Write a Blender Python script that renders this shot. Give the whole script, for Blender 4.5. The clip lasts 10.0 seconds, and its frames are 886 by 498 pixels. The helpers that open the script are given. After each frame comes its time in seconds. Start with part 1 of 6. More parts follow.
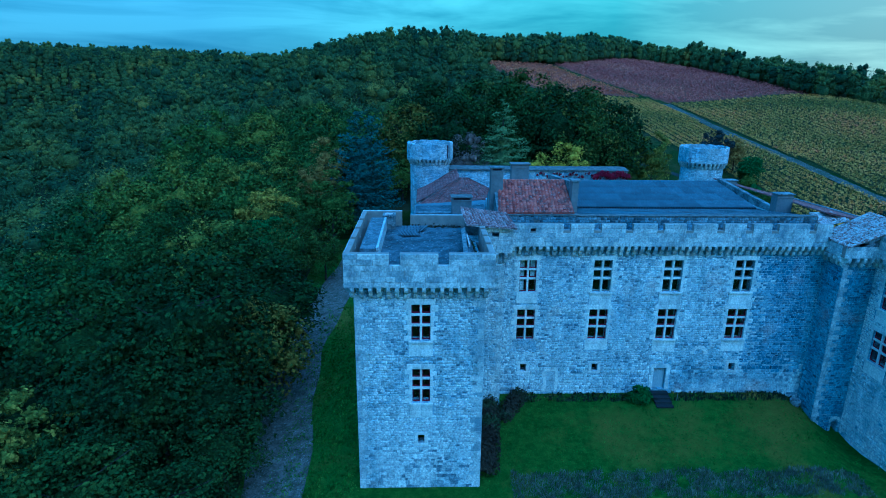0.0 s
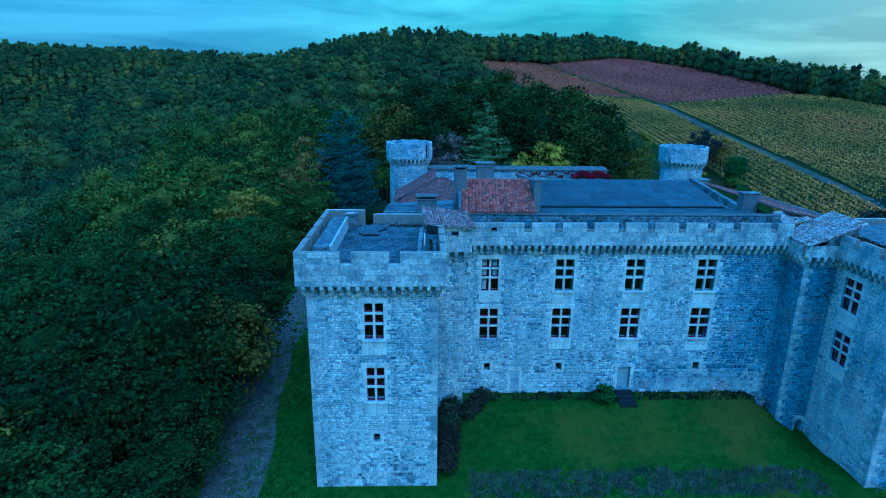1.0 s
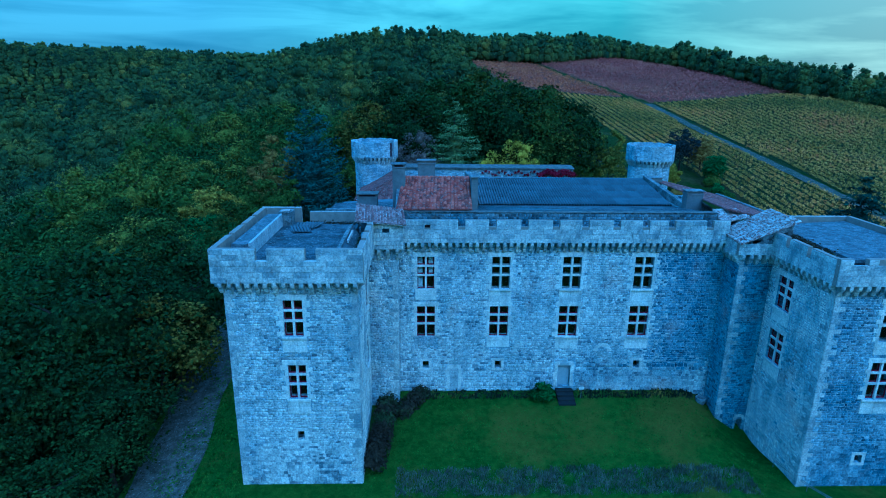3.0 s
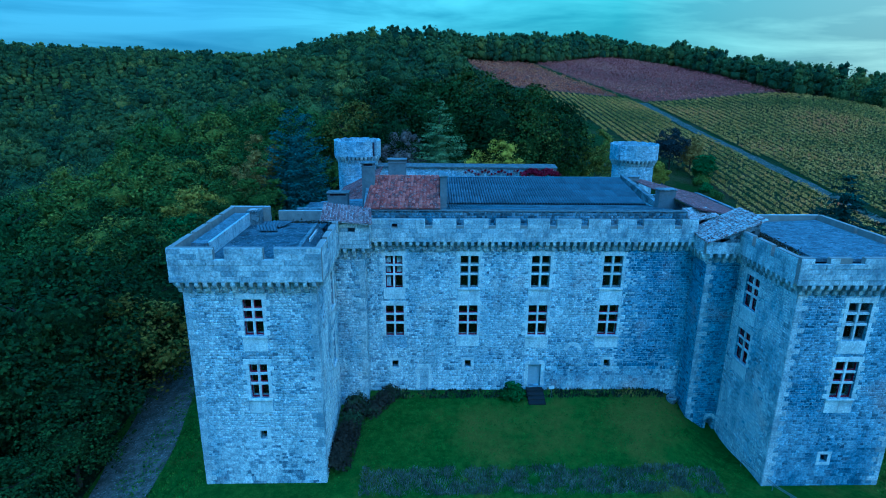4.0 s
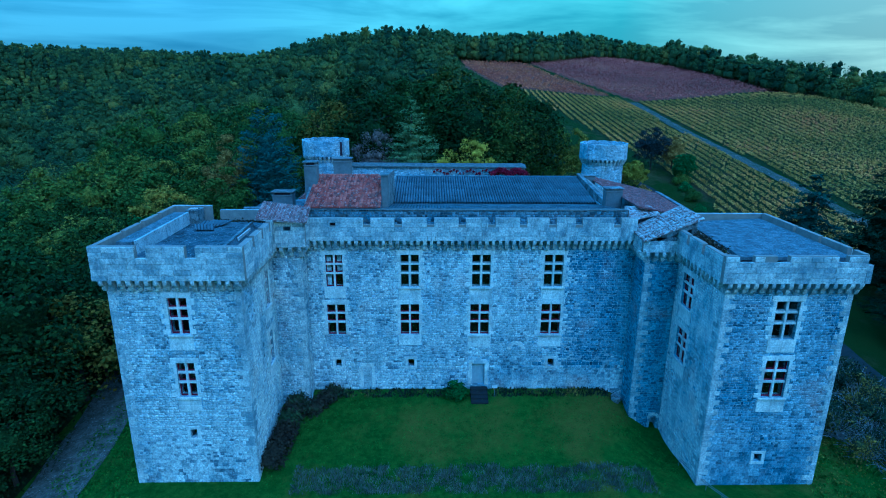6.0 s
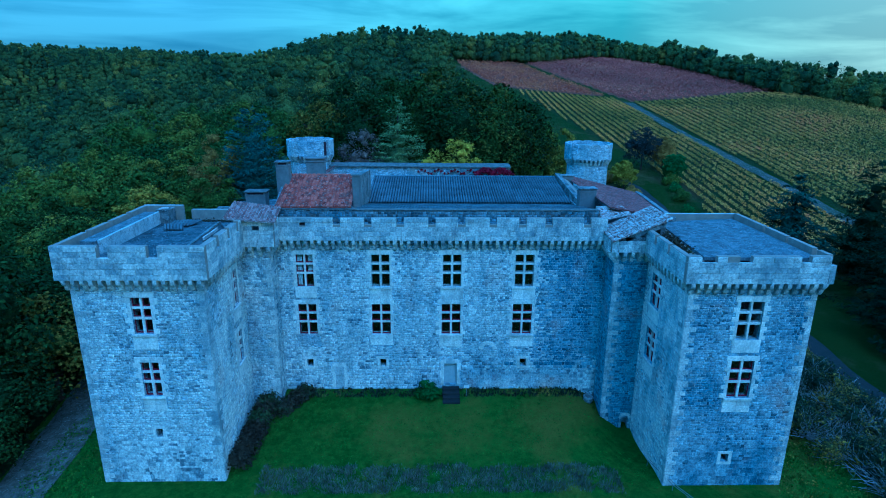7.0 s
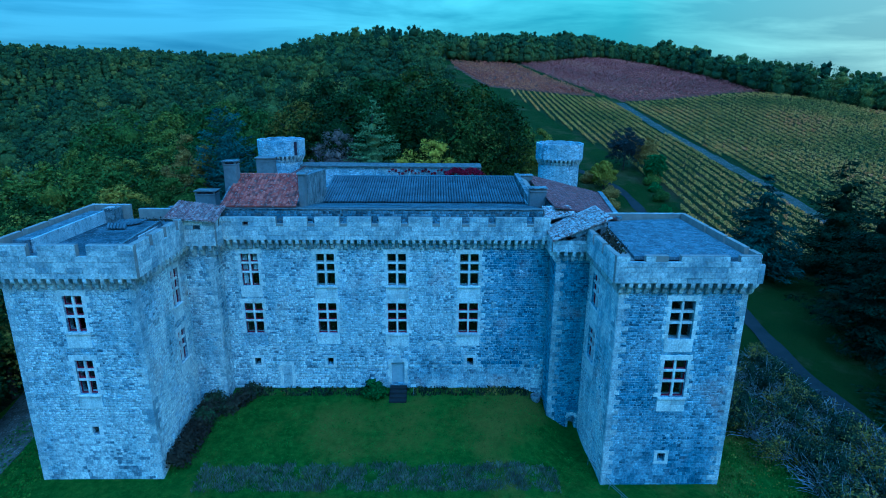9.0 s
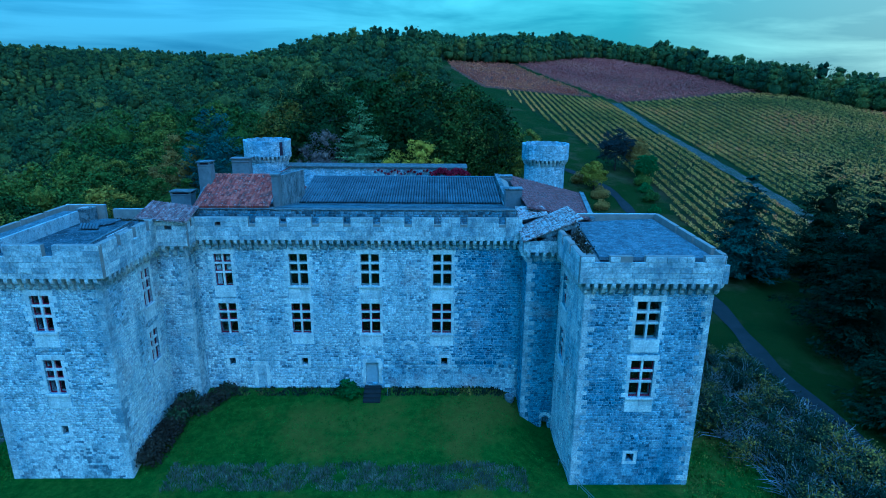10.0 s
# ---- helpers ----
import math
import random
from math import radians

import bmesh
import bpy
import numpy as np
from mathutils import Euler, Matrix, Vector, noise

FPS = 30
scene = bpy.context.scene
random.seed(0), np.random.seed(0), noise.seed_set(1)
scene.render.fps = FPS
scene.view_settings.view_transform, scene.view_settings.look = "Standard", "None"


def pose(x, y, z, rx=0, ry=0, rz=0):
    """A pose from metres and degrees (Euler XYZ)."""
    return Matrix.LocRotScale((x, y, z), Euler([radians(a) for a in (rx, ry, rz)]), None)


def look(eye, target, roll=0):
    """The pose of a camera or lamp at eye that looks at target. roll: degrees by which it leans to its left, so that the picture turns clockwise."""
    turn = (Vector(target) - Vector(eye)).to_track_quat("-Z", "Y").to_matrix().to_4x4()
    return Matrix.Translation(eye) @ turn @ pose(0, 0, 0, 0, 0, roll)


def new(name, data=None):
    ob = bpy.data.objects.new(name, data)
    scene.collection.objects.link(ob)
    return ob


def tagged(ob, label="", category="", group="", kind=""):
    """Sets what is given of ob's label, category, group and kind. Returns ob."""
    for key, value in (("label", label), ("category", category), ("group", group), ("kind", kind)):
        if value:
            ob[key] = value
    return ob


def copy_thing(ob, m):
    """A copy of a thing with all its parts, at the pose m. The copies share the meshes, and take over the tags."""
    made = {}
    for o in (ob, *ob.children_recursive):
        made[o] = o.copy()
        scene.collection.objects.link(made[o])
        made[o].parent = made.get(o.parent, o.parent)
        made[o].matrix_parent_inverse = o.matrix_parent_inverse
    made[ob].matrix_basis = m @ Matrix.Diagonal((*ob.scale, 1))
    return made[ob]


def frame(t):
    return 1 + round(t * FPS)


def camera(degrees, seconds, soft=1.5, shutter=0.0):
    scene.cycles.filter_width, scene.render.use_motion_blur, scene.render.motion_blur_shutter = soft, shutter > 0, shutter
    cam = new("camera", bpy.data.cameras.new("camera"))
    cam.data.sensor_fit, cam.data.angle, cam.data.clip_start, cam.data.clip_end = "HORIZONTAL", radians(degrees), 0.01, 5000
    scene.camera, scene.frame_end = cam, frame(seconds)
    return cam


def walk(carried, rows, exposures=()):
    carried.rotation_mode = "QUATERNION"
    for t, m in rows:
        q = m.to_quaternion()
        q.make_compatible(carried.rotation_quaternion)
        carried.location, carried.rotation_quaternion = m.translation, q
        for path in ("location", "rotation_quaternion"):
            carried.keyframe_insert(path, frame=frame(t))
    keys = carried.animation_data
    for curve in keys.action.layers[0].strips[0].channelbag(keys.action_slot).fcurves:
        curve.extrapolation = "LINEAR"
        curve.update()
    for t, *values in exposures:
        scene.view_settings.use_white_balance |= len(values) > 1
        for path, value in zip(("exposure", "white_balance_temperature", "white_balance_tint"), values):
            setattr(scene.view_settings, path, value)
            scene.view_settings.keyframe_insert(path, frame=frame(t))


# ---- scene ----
EXPOSURE, KELVIN, TINT = 0.47, 3120, -7
SUN_POWER = 0.65
CLOUD_DARK, CLOUD_LIGHT = (2.3, 2.8, 3.35), (5.3, 5.75, 5.7)
ZENITH = (0.5, 1.75)
SKY_WEST, SKY_MID, SKY_EAST = (0.72, 0.86, 0.68), (1.1, 1.36, 0.69), (2.2, 1.66, 0.72)

cam = camera(75.2, 10.0, 1.0)
PATH = [
    (0, (-14.317, -45.498, 29.077), (-14.253, -43.581, 28.513), 0.6),
    (0.5, (-12.716, -45.576, 29.053), (-12.653, -43.659, 28.489), 0.6),
    (1, (-11.115, -45.649, 29.015), (-11.052, -43.731, 28.452), 0.6),
    (1.5, (-9.676, -45.697, 28.982), (-9.615, -43.778, 28.419), 0.6),
    (2, (-8.239, -45.704, 28.936), (-8.18, -43.786, 28.373), 0.6),
    (2.5, (-6.919, -45.709, 28.873), (-6.861, -43.791, 28.31), 0.6),
    (4, (-2.811, -45.715, 28.756), (-2.758, -43.796, 28.192), 0.5),
    (4.5, (-1.486, -45.74, 28.72), (-1.436, -43.821, 28.157), 0.5),
    (5, (-0.118, -45.724, 28.689), (-0.07, -43.806, 28.125), 0.5),
    (5.5, (1.157, -45.773, 28.668), (1.202, -43.854, 28.105), 0.4),
    (7, (4.966, -45.88, 28.684), (5.006, -43.962, 28.121), 0.4),
    (7.5, (6.17, -45.911, 28.675), (6.208, -43.993, 28.112), 0.4),
    (8, (7.404, -45.971, 28.659), (7.44, -44.052, 28.096), 0.4),
    (8.5, (8.554, -46.032, 28.637), (8.587, -44.113, 28.075), 0.4),
    (9, (9.803, -46.109, 28.67), (9.835, -44.19, 28.108), 0.4),
    (9.5, (10.979, -46.182, 28.673), (11.009, -44.263, 28.111), 0.4),
    (10, (12.218, -46.238, 28.714), (12.245, -44.318, 28.153), 0.4),
]
walk(cam, [(t, look(eye, target, roll)) for t, eye, target, roll in PATH], [(0, EXPOSURE, KELVIN, TINT), (10, EXPOSURE, KELVIN, TINT)])

# ---- world: a heavy evening sky, light mostly from the clouds ----
world = bpy.data.worlds.new("evening_sky")
scene.world = world
world.use_nodes = True
wt = world.node_tree
wt.nodes.clear()
w_out = wt.nodes.new("ShaderNodeOutputWorld")
w_bg = wt.nodes.new("ShaderNodeBackground")
w_sky = wt.nodes.new("ShaderNodeTexSky")
w_sky.sky_type = "NISHITA"
w_sky.sun_disc = False
w_sky.sun_elevation = radians(16)
w_sky.sun_rotation = radians(150)
w_sky.air_density, w_sky.dust_density, w_sky.ozone_density = 1.0, 1.5, 1.5
w_co = wt.nodes.new("ShaderNodeTexCoord")
w_map = wt.nodes.new("ShaderNodeMapping")
w_map.inputs["Scale"].default_value = (1.3, 1.3, 9.0)
w_map.inputs["Location"].default_value = (0.4, 0.2, 0.35)
w_noise = wt.nodes.new("ShaderNodeTexNoise")
w_noise.inputs["Scale"].default_value = 1.6
w_noise.inputs["Detail"].default_value = 6.0
w_noise.inputs["Roughness"].default_value = 0.55
w_noise.inputs["Distortion"].default_value = 0.5
w_ramp = wt.nodes.new("ShaderNodeValToRGB")
w_ramp.color_ramp.elements[0].position, w_ramp.color_ramp.elements[1].position = 0.4, 0.63
w_ramp.color_ramp.elements[0].color = (*CLOUD_DARK, 1)
w_ramp.color_ramp.elements[1].color = (*CLOUD_LIGHT, 1)
w_mix = wt.nodes.new("ShaderNodeMix")
w_mix.data_type = "RGBA"
w_mix.inputs["Factor"].default_value = 0.9
wt.links.new(w_co.outputs["Generated"], w_map.inputs["Vector"])
wt.links.new(w_map.outputs["Vector"], w_noise.inputs["Vector"])
wt.links.new(w_noise.outputs["Fac"], w_ramp.inputs["Fac"])
wt.links.new(w_sky.outputs["Color"], w_mix.inputs["A"])
wt.links.new(w_ramp.outputs["Color"], w_mix.inputs["B"])
# clouds are brighter overhead, and the low sky is warmer towards the east
w_sep = wt.nodes.new("ShaderNodeSeparateXYZ")
wt.links.new(w_co.outputs["Generated"], w_sep.inputs["Vector"])
w_lift = wt.nodes.new("ShaderNodeMapRange")
w_lift.inputs["From Min"].default_value, w_lift.inputs["From Max"].default_value = 0.0, 0.9
w_lift.inputs["To Min"].default_value, w_lift.inputs["To Max"].default_value = ZENITH
wt.links.new(w_sep.outputs["Z"], w_lift.inputs["Value"])
w_east = wt.nodes.new("ShaderNodeMapRange")
w_east.inputs["From Min"].default_value, w_east.inputs["From Max"].default_value = -0.35, 0.6
wt.links.new(w_sep.outputs["X"], w_east.inputs["Value"])
w_warm = wt.nodes.new("ShaderNodeValToRGB")
w_warm.color_ramp.elements.new(0.68)
for stop, (place, tone) in zip(w_warm.color_ramp.elements, ((0.0, SKY_WEST), (0.68, SKY_MID), (1.0, SKY_EAST))):
    stop.position, stop.color = place, (*tone, 1)
wt.links.new(w_east.outputs["Result"], w_warm.inputs["Fac"])
w_tone = wt.nodes.new("ShaderNodeMix")
w_tone.data_type, w_tone.blend_type = "RGBA", "MULTIPLY"
w_tone.inputs["Factor"].default_value = 1.0
wt.links.new(w_mix.outputs["Result"], w_tone.inputs["A"])
w_low = wt.nodes.new("ShaderNodeMapRange")
w_low.inputs["From Min"].default_value, w_low.inputs["From Max"].default_value = 0.16, 0.4
wt.links.new(w_sep.outputs["Z"], w_low.inputs["Value"])
w_fade = wt.nodes.new("ShaderNodeMix")
w_fade.data_type = "RGBA"
w_fade.inputs["B"].default_value = (0.85, 1.0, 1.15, 1)
wt.links.new(w_low.outputs["Result"], w_fade.inputs["Factor"])
wt.links.new(w_warm.outputs["Color"], w_fade.inputs["A"])
wt.links.new(w_fade.outputs["Result"], w_tone.inputs["B"])
w_full = wt.nodes.new("ShaderNodeVectorMath")
w_full.operation = "SCALE"
wt.links.new(w_tone.outputs["Result"], w_full.inputs[0])
wt.links.new(w_lift.outputs["Result"], w_full.inputs["Scale"])
wt.links.new(w_full.outputs["Vector"], w_bg.inputs["Color"])
w_bg.inputs["Strength"].default_value = 0.115
wt.links.new(w_bg.outputs["Background"], w_out.inputs["Surface"])

sun_data = bpy.data.lights.new("sun", "SUN")
sun_data.energy, sun_data.angle, sun_data.color = SUN_POWER, radians(30), (0.95, 0.98, 1.0)
sun = new("sun", sun_data)
sun.matrix_world = look((28, -72, 92), (0, 0, 0))

# ---- materials ----
class Nodes:
    """A short way to wire a node material."""

    def __init__(self, name, rough=0.9, metal=0.0):
        self.mat = bpy.data.materials.new(name)
        self.mat.use_nodes = True
        self.tree = self.mat.node_tree
        self.bsdf = self.tree.nodes["Principled BSDF"]
        self.bsdf.inputs["Roughness"].default_value = rough
        self.bsdf.inputs["Metallic"].default_value = metal
        self.bsdf.inputs["Specular IOR Level"].default_value = 0.12

    def node(self, kind, **values):
        n = self.tree.nodes.new(kind)
        for key, value in values.items():
            n.inputs[key.replace("_", " ")].default_value = value
        return n

    def link(self, a, b):
        self.tree.links.new(a, b)

    def place(self, scale=(1, 1, 1)):
        geo, m = self.node("ShaderNodeNewGeometry"), self.node("ShaderNodeMapping")
        m.inputs["Scale"].default_value = scale
        self.link(geo.outputs["Position"], m.inputs["Vector"])
        return m.outputs["Vector"]

    def local(self, scale=(1, 1, 1)):
        co, m = self.node("ShaderNodeTexCoord"), self.node("ShaderNodeMapping")
        m.inputs["Scale"].default_value = scale
        self.link(co.outputs["Object"], m.inputs["Vector"])
        return m.outputs["Vector"]

    def noise(self, vec, scale, detail=4.0, rough=0.6, lo=0.3, hi=0.7):
        n = self.node("ShaderNodeTexNoise", Scale=scale, Detail=detail, Roughness=rough)
        self.link(vec, n.inputs["Vector"])
        r = self.node("ShaderNodeMapRange", From_Min=lo, From_Max=hi)
        self.link(n.outputs["Fac"], r.inputs["Value"])
        return r.outputs["Result"]

    def ramp(self, fac, stops):
        r = self.node("ShaderNodeValToRGB")
        el = r.color_ramp.elements
        while len(el) < len(stops):
            el.new(0.5)
        for e, (p, c) in zip(el, stops):
            e.position, e.color = p, (*c, 1)
        self.link(fac, r.inputs["Fac"])
        return r.outputs["Color"]

    def mix(self, fac, a, b, mode="MIX"):
        m = self.node("ShaderNodeMix")
        m.data_type, m.blend_type = "RGBA", mode
        for key, v in (("Factor", fac), ("A", a), ("B", b)):
            if isinstance(v, (int, float)):
                m.inputs[key].default_value = v
            elif isinstance(v, tuple):
                m.inputs[key].default_value = (*v, 1)
            else:
                self.link(v, m.inputs[key])
        return m.outputs["Result"]

    def math(self, op, a, b=0.0):
        m = self.node("ShaderNodeMath")
        m.operation = op
        for i, v in enumerate((a, b)):
            if isinstance(v, (int, float)):
                m.inputs[i].default_value = v
            else:
                self.link(v, m.inputs[i])
        return m.outputs[0]

    def random(self):
        return self.node("ShaderNodeObjectInfo").outputs["Random"]

    def bump(self, height, strength=0.5, distance=0.03):
        b = self.node("ShaderNodeBump", Strength=strength, Distance=distance)
        self.link(height, b.inputs["Height"])
        self.link(b.outputs["Normal"], self.bsdf.inputs["Normal"])

    def done(self, colour):
        if isinstance(colour, tuple):
            self.bsdf.inputs["Base Color"].default_value = (*colour, 1)
        else:
            self.link(colour, self.bsdf.inputs["Base Color"])
        return self.mat


def rubble(name, size=0.34, pale=(0.68, 0.715, 0.765), dark=(0.33, 0.365, 0.41), stain=0.5, spread=(0.47, 0.6)):
    """Coursed rubble limestone with wide lime joints, lichen streaks and ochre patches."""
    n = Nodes(name, 0.92)
    vec = n.place((1 / size, 1 / size, 2.1 / size))
    warp = n.node("ShaderNodeTexNoise", Scale=0.9, Detail=2.0)
    n.link(vec, warp.inputs["Vector"])
    moved = n.node("ShaderNodeVectorMath")
    moved.operation = "MULTIPLY_ADD"
    n.link(warp.outputs["Color"], moved.inputs[0])
    moved.inputs[1].default_value = (0.6, 0.6, 0.12)
    n.link(vec, moved.inputs[2])
    cell = n.node("ShaderNodeTexVoronoi", Scale=1.0, Randomness=0.72)
    edge = n.node("ShaderNodeTexVoronoi", Scale=1.0, Randomness=0.72)
    edge.feature = "DISTANCE_TO_EDGE"
    n.link(moved.outputs[0], cell.inputs["Vector"])
    n.link(moved.outputs[0], edge.inputs["Vector"])
    sep = n.node("ShaderNodeSeparateColor")
    n.link(cell.outputs["Color"], sep.inputs["Color"])
    stone = n.ramp(sep.outputs["Red"], [(0.0, dark), (0.2, tuple(0.5 * a + 0.5 * b for a, b in zip(pale, dark))), (0.5, pale), (0.82, tuple(c * 1.08 for c in pale)), (1.0, tuple(min(0.84, c * 1.5) for c in pale))])
    far = n.place()
    joint = n.node("ShaderNodeMapRange", From_Min=0.02, From_Max=0.1)
    n.link(edge.outputs["Distance"], joint.inputs["Value"])
    lime = n.mix(n.noise(far, 0.5), (0.3, 0.32, 0.34), (0.62, 0.63, 0.62))
    col = n.mix(joint.outputs["Result"], lime, stone)
    # patches where the render hides the stones
    patch = n.noise(far, 0.33, 6, 0.65, 0.5, 0.62)
    col = n.mix(n.math("MULTIPLY", patch, 0.5), col, (0.56, 0.55, 0.5))
    # grey weathering with streaks down the wall
    streak = n.noise(n.place((1.6, 1.6, 0.3)), 0.55, 8, 0.7, 0.46, 0.66)
    col = n.mix(n.math("MULTIPLY", streak, 0.6), col, n.mix(0.75, col, (0.34, 0.37, 0.42), "MULTIPLY"))
    broad_stain = n.noise(n.place((1, 1, 0.75)), 0.22, 9, 0.68, *spread)
    col = n.mix(n.math("MULTIPLY", broad_stain, stain), col, n.mix(1.0, col, (0.45, 0.56, 0.72), "MULTIPLY"))
    dapple = n.noise(far, 1.4, 8, 0.75, 0.42, 0.62)
    col = n.mix(0.4, col, n.mix(dapple, (0.55, 0.56, 0.58), (1.12, 1.12, 1.12)), "MULTIPLY")
    ochre = n.noise(far, 0.21, 3, 0.6, 0.58, 0.72)
    col = n.mix(n.math("MULTIPLY", ochre, 0.3), col, (0.46, 0.29, 0.16))
    grime = n.noise(far, 7.0, 5, 0.75, 0.38, 0.62)
    col = n.mix(0.85, col, n.mix(grime, (0.5, 0.51, 0.53), (1.2, 1.2, 1.18)), "MULTIPLY")
    n.bump(n.math("ADD", n.math("MULTIPLY", joint.outputs["Result"], n.math("ADD", sep.outputs["Green"], 0.6)), n.math("MULTIPLY", grime, 0.5)), 0.85, 0.05)
    return n.done(col)


def field_stone(name, pale, dark, stain, spread, single=False):
    """Rubble stones: one tone a stone, pale lime patches, grey weathering that runs down the wall."""
    n = Nodes(name, 0.92)
    key = n.random() if single else n.node("ShaderNodeNewGeometry").outputs["Random Per Island"]
    half = tuple((a + b) / 2 for a, b in zip(pale, dark))
    col = n.ramp(key, [(0.0, tuple(0.6 * c for c in dark)), (0.08, dark), (0.3, half), (0.62, pale), (1.0, tuple(min(0.86, 1.28 * c) for c in pale))])
    far = n.place()
    patch = n.noise(far, 0.3, 7, 0.68, 0.44, 0.58)
    col = n.mix(n.math("MULTIPLY", patch, 0.6 * pale[0] / 0.68), col, tuple(1.06 * c for c in pale))
    broad_stain = n.noise(n.place((1, 1, 0.6)), 0.2, 9, 0.7, *spread)
    col = n.mix(n.math("MULTIPLY", broad_stain, stain), col, n.mix(1.0, col, (0.26, 0.36, 0.52), "MULTIPLY"))
    streak = n.noise(n.place((1.5, 1.5, 0.22)), 0.6, 8, 0.72, 0.48, 0.66)
    col = n.mix(n.math("MULTIPLY", streak, 0.6), col, n.mix(1.0, col, (0.36, 0.43, 0.53), "MULTIPLY"))
    ochre = n.noise(far, 0.21, 3, 0.6, 0.58, 0.72)
    col = n.mix(n.math("MULTIPLY", ochre, 0.28), col, (0.46, 0.29, 0.16))
    fine = n.noise(far, 6.0, 6, 0.78, 0.36, 0.64)
    col = n.mix(0.8, col, n.mix(fine, (0.3, 0.32, 0.35), (1.34, 1.33, 1.28)), "MULTIPLY")
    pock = n.noise(far, 2.7, 3, 0.6, 0.7, 0.74)
    col = n.mix(n.math("MULTIPLY", pock, 0.7), col, (0.07, 0.075, 0.08))
    n.bump(fine, 0.7, 0.03)
    return n.done(col)


def dressed(name, pale, dark, soil=0.85):
    """Dressed limestone blocks: one tone a block, lichen and rain stains."""
    n = Nodes(name, 0.9)
    base = n.ramp(n.random(), [(0.0, dark), (0.35, tuple((a + b) / 2 for a, b in zip(pale, dark))), (1.0, pale)])
    far = n.place()
    fine = n.noise(far, 7.0, 6, 0.75, 0.36, 0.62)
    col = n.mix(0.8, base, n.mix(fine, (0.35, 0.36, 0.38) if soil > 0.5 else (0.66, 0.66, 0.67), (1.15, 1.15, 1.15)), "MULTIPLY")
    stain = n.noise(n.place((1.0, 1.0, 0.45)), 1.1, 8, 0.75, 0.48, 0.68)
    col = n.mix(n.math("MULTIPLY", stain, soil), col, (0.13, 0.145, 0.165))
    broad_stain = n.noise(n.place((1.0, 1.0, 0.8)), 0.35, 6, 0.7, 0.5, 0.64)
    col = n.mix(n.math("MULTIPLY", broad_stain, 0.7 * soil), col, (0.15, 0.18, 0.22))
    lichen = n.noise(far, 2.4, 8, 0.75, 0.6, 0.68)
    col = n.mix(n.math("MULTIPLY", lichen, 0.5), col, (0.5, 0.48, 0.36))
    n.bump(fine, 0.6, 0.03)
    return n.done(col)


def plain(name, a, b, scale=2.0, rough=0.9, metal=0.0, fine=12.0, bump=0.3):
    n = Nodes(name, rough, metal)
    far = n.place()
    col = n.mix(n.noise(far, scale, 6, 0.65), a, b)
    grain = n.noise(far, fine, 6, 0.75, 0.36, 0.64)
    col = n.mix(0.55, col, n.mix(grain, (0.65, 0.65, 0.65), (1.0, 1.0, 1.0)), "MULTIPLY")
    n.bump(grain, bump, 0.02)
    return n.done(col)


def blotched(name, a, b, mark, scale=0.7, rough=0.9):
    """A weathered flat coat: pale dust, dark water marks, pale lichen specks."""
    n = Nodes(name, rough)
    far = n.place()
    col = n.mix(n.noise(far, scale, 9, 0.7, 0.4, 0.6), a, b)
    col = n.mix(n.math("MULTIPLY", n.noise(far, scale * 3.1, 9, 0.72, 0.52, 0.6), 0.7), col, mark)
    fine = n.noise(far, 9.0, 6, 0.75, 0.4, 0.6)
    col = n.mix(0.6, col, n.mix(fine, (0.45, 0.45, 0.45), (1.2, 1.2, 1.2)), "MULTIPLY")
    speck = n.noise(far, 5.0, 4, 0.7, 0.6, 0.66)
    col = n.mix(n.math("MULTIPLY", speck, 0.6), col, (0.42, 0.42, 0.4))
    n.bump(fine, 0.5, 0.03)
    return n.done(col)


def foliage(name, stops, spread=0.35, tint=False, speck=0.45, clumps=0.75):
    """Leaves: a tone for each plant, mottled over the crown and from leaf to leaf."""
    n = Nodes(name, 0.85)
    n.bsdf.inputs["Specular IOR Level"].default_value = 0.03
    geo = n.node("ShaderNodeNewGeometry")
    far = n.place()
    if tint:
        key = n.node("ShaderNodeAttribute")
        key.attribute_name = "tint"
        fac = key.outputs["Fac"]
    else:
        fac = n.random()
    mott = n.noise(far, 0.55, 3, 0.6, 0.3, 0.7)
    fac = n.math("ADD", fac, n.math("MULTIPLY", n.math("SUBTRACT", mott, 0.5), spread))
    fac = n.math("ADD", fac, n.math("MULTIPLY", n.math("SUBTRACT", geo.outputs["Random Per Island"], 0.5), spread * 0.9))
    col = n.ramp(fac, stops)
    val = n.node("ShaderNodeMapRange", To_Min=speck, To_Max=1.0)
    n.link(geo.outputs["Random Per Island"], val.inputs["Value"])
    col = n.mix(1.0, col, n.mix(val.outputs["Result"], (0.5, 0.5, 0.5), (1.1, 1.1, 1.1)), "MULTIPLY")
    tuft = n.noise(far, 1.7, 4, 0.7, 0.36, 0.64)
    col = n.mix(clumps, col, n.mix(tuft, (0.45, 0.48, 0.55), (1.3, 1.28, 1.15)), "MULTIPLY")
    n.bump(tuft, 0.8, 0.25)
    return n.done(col)


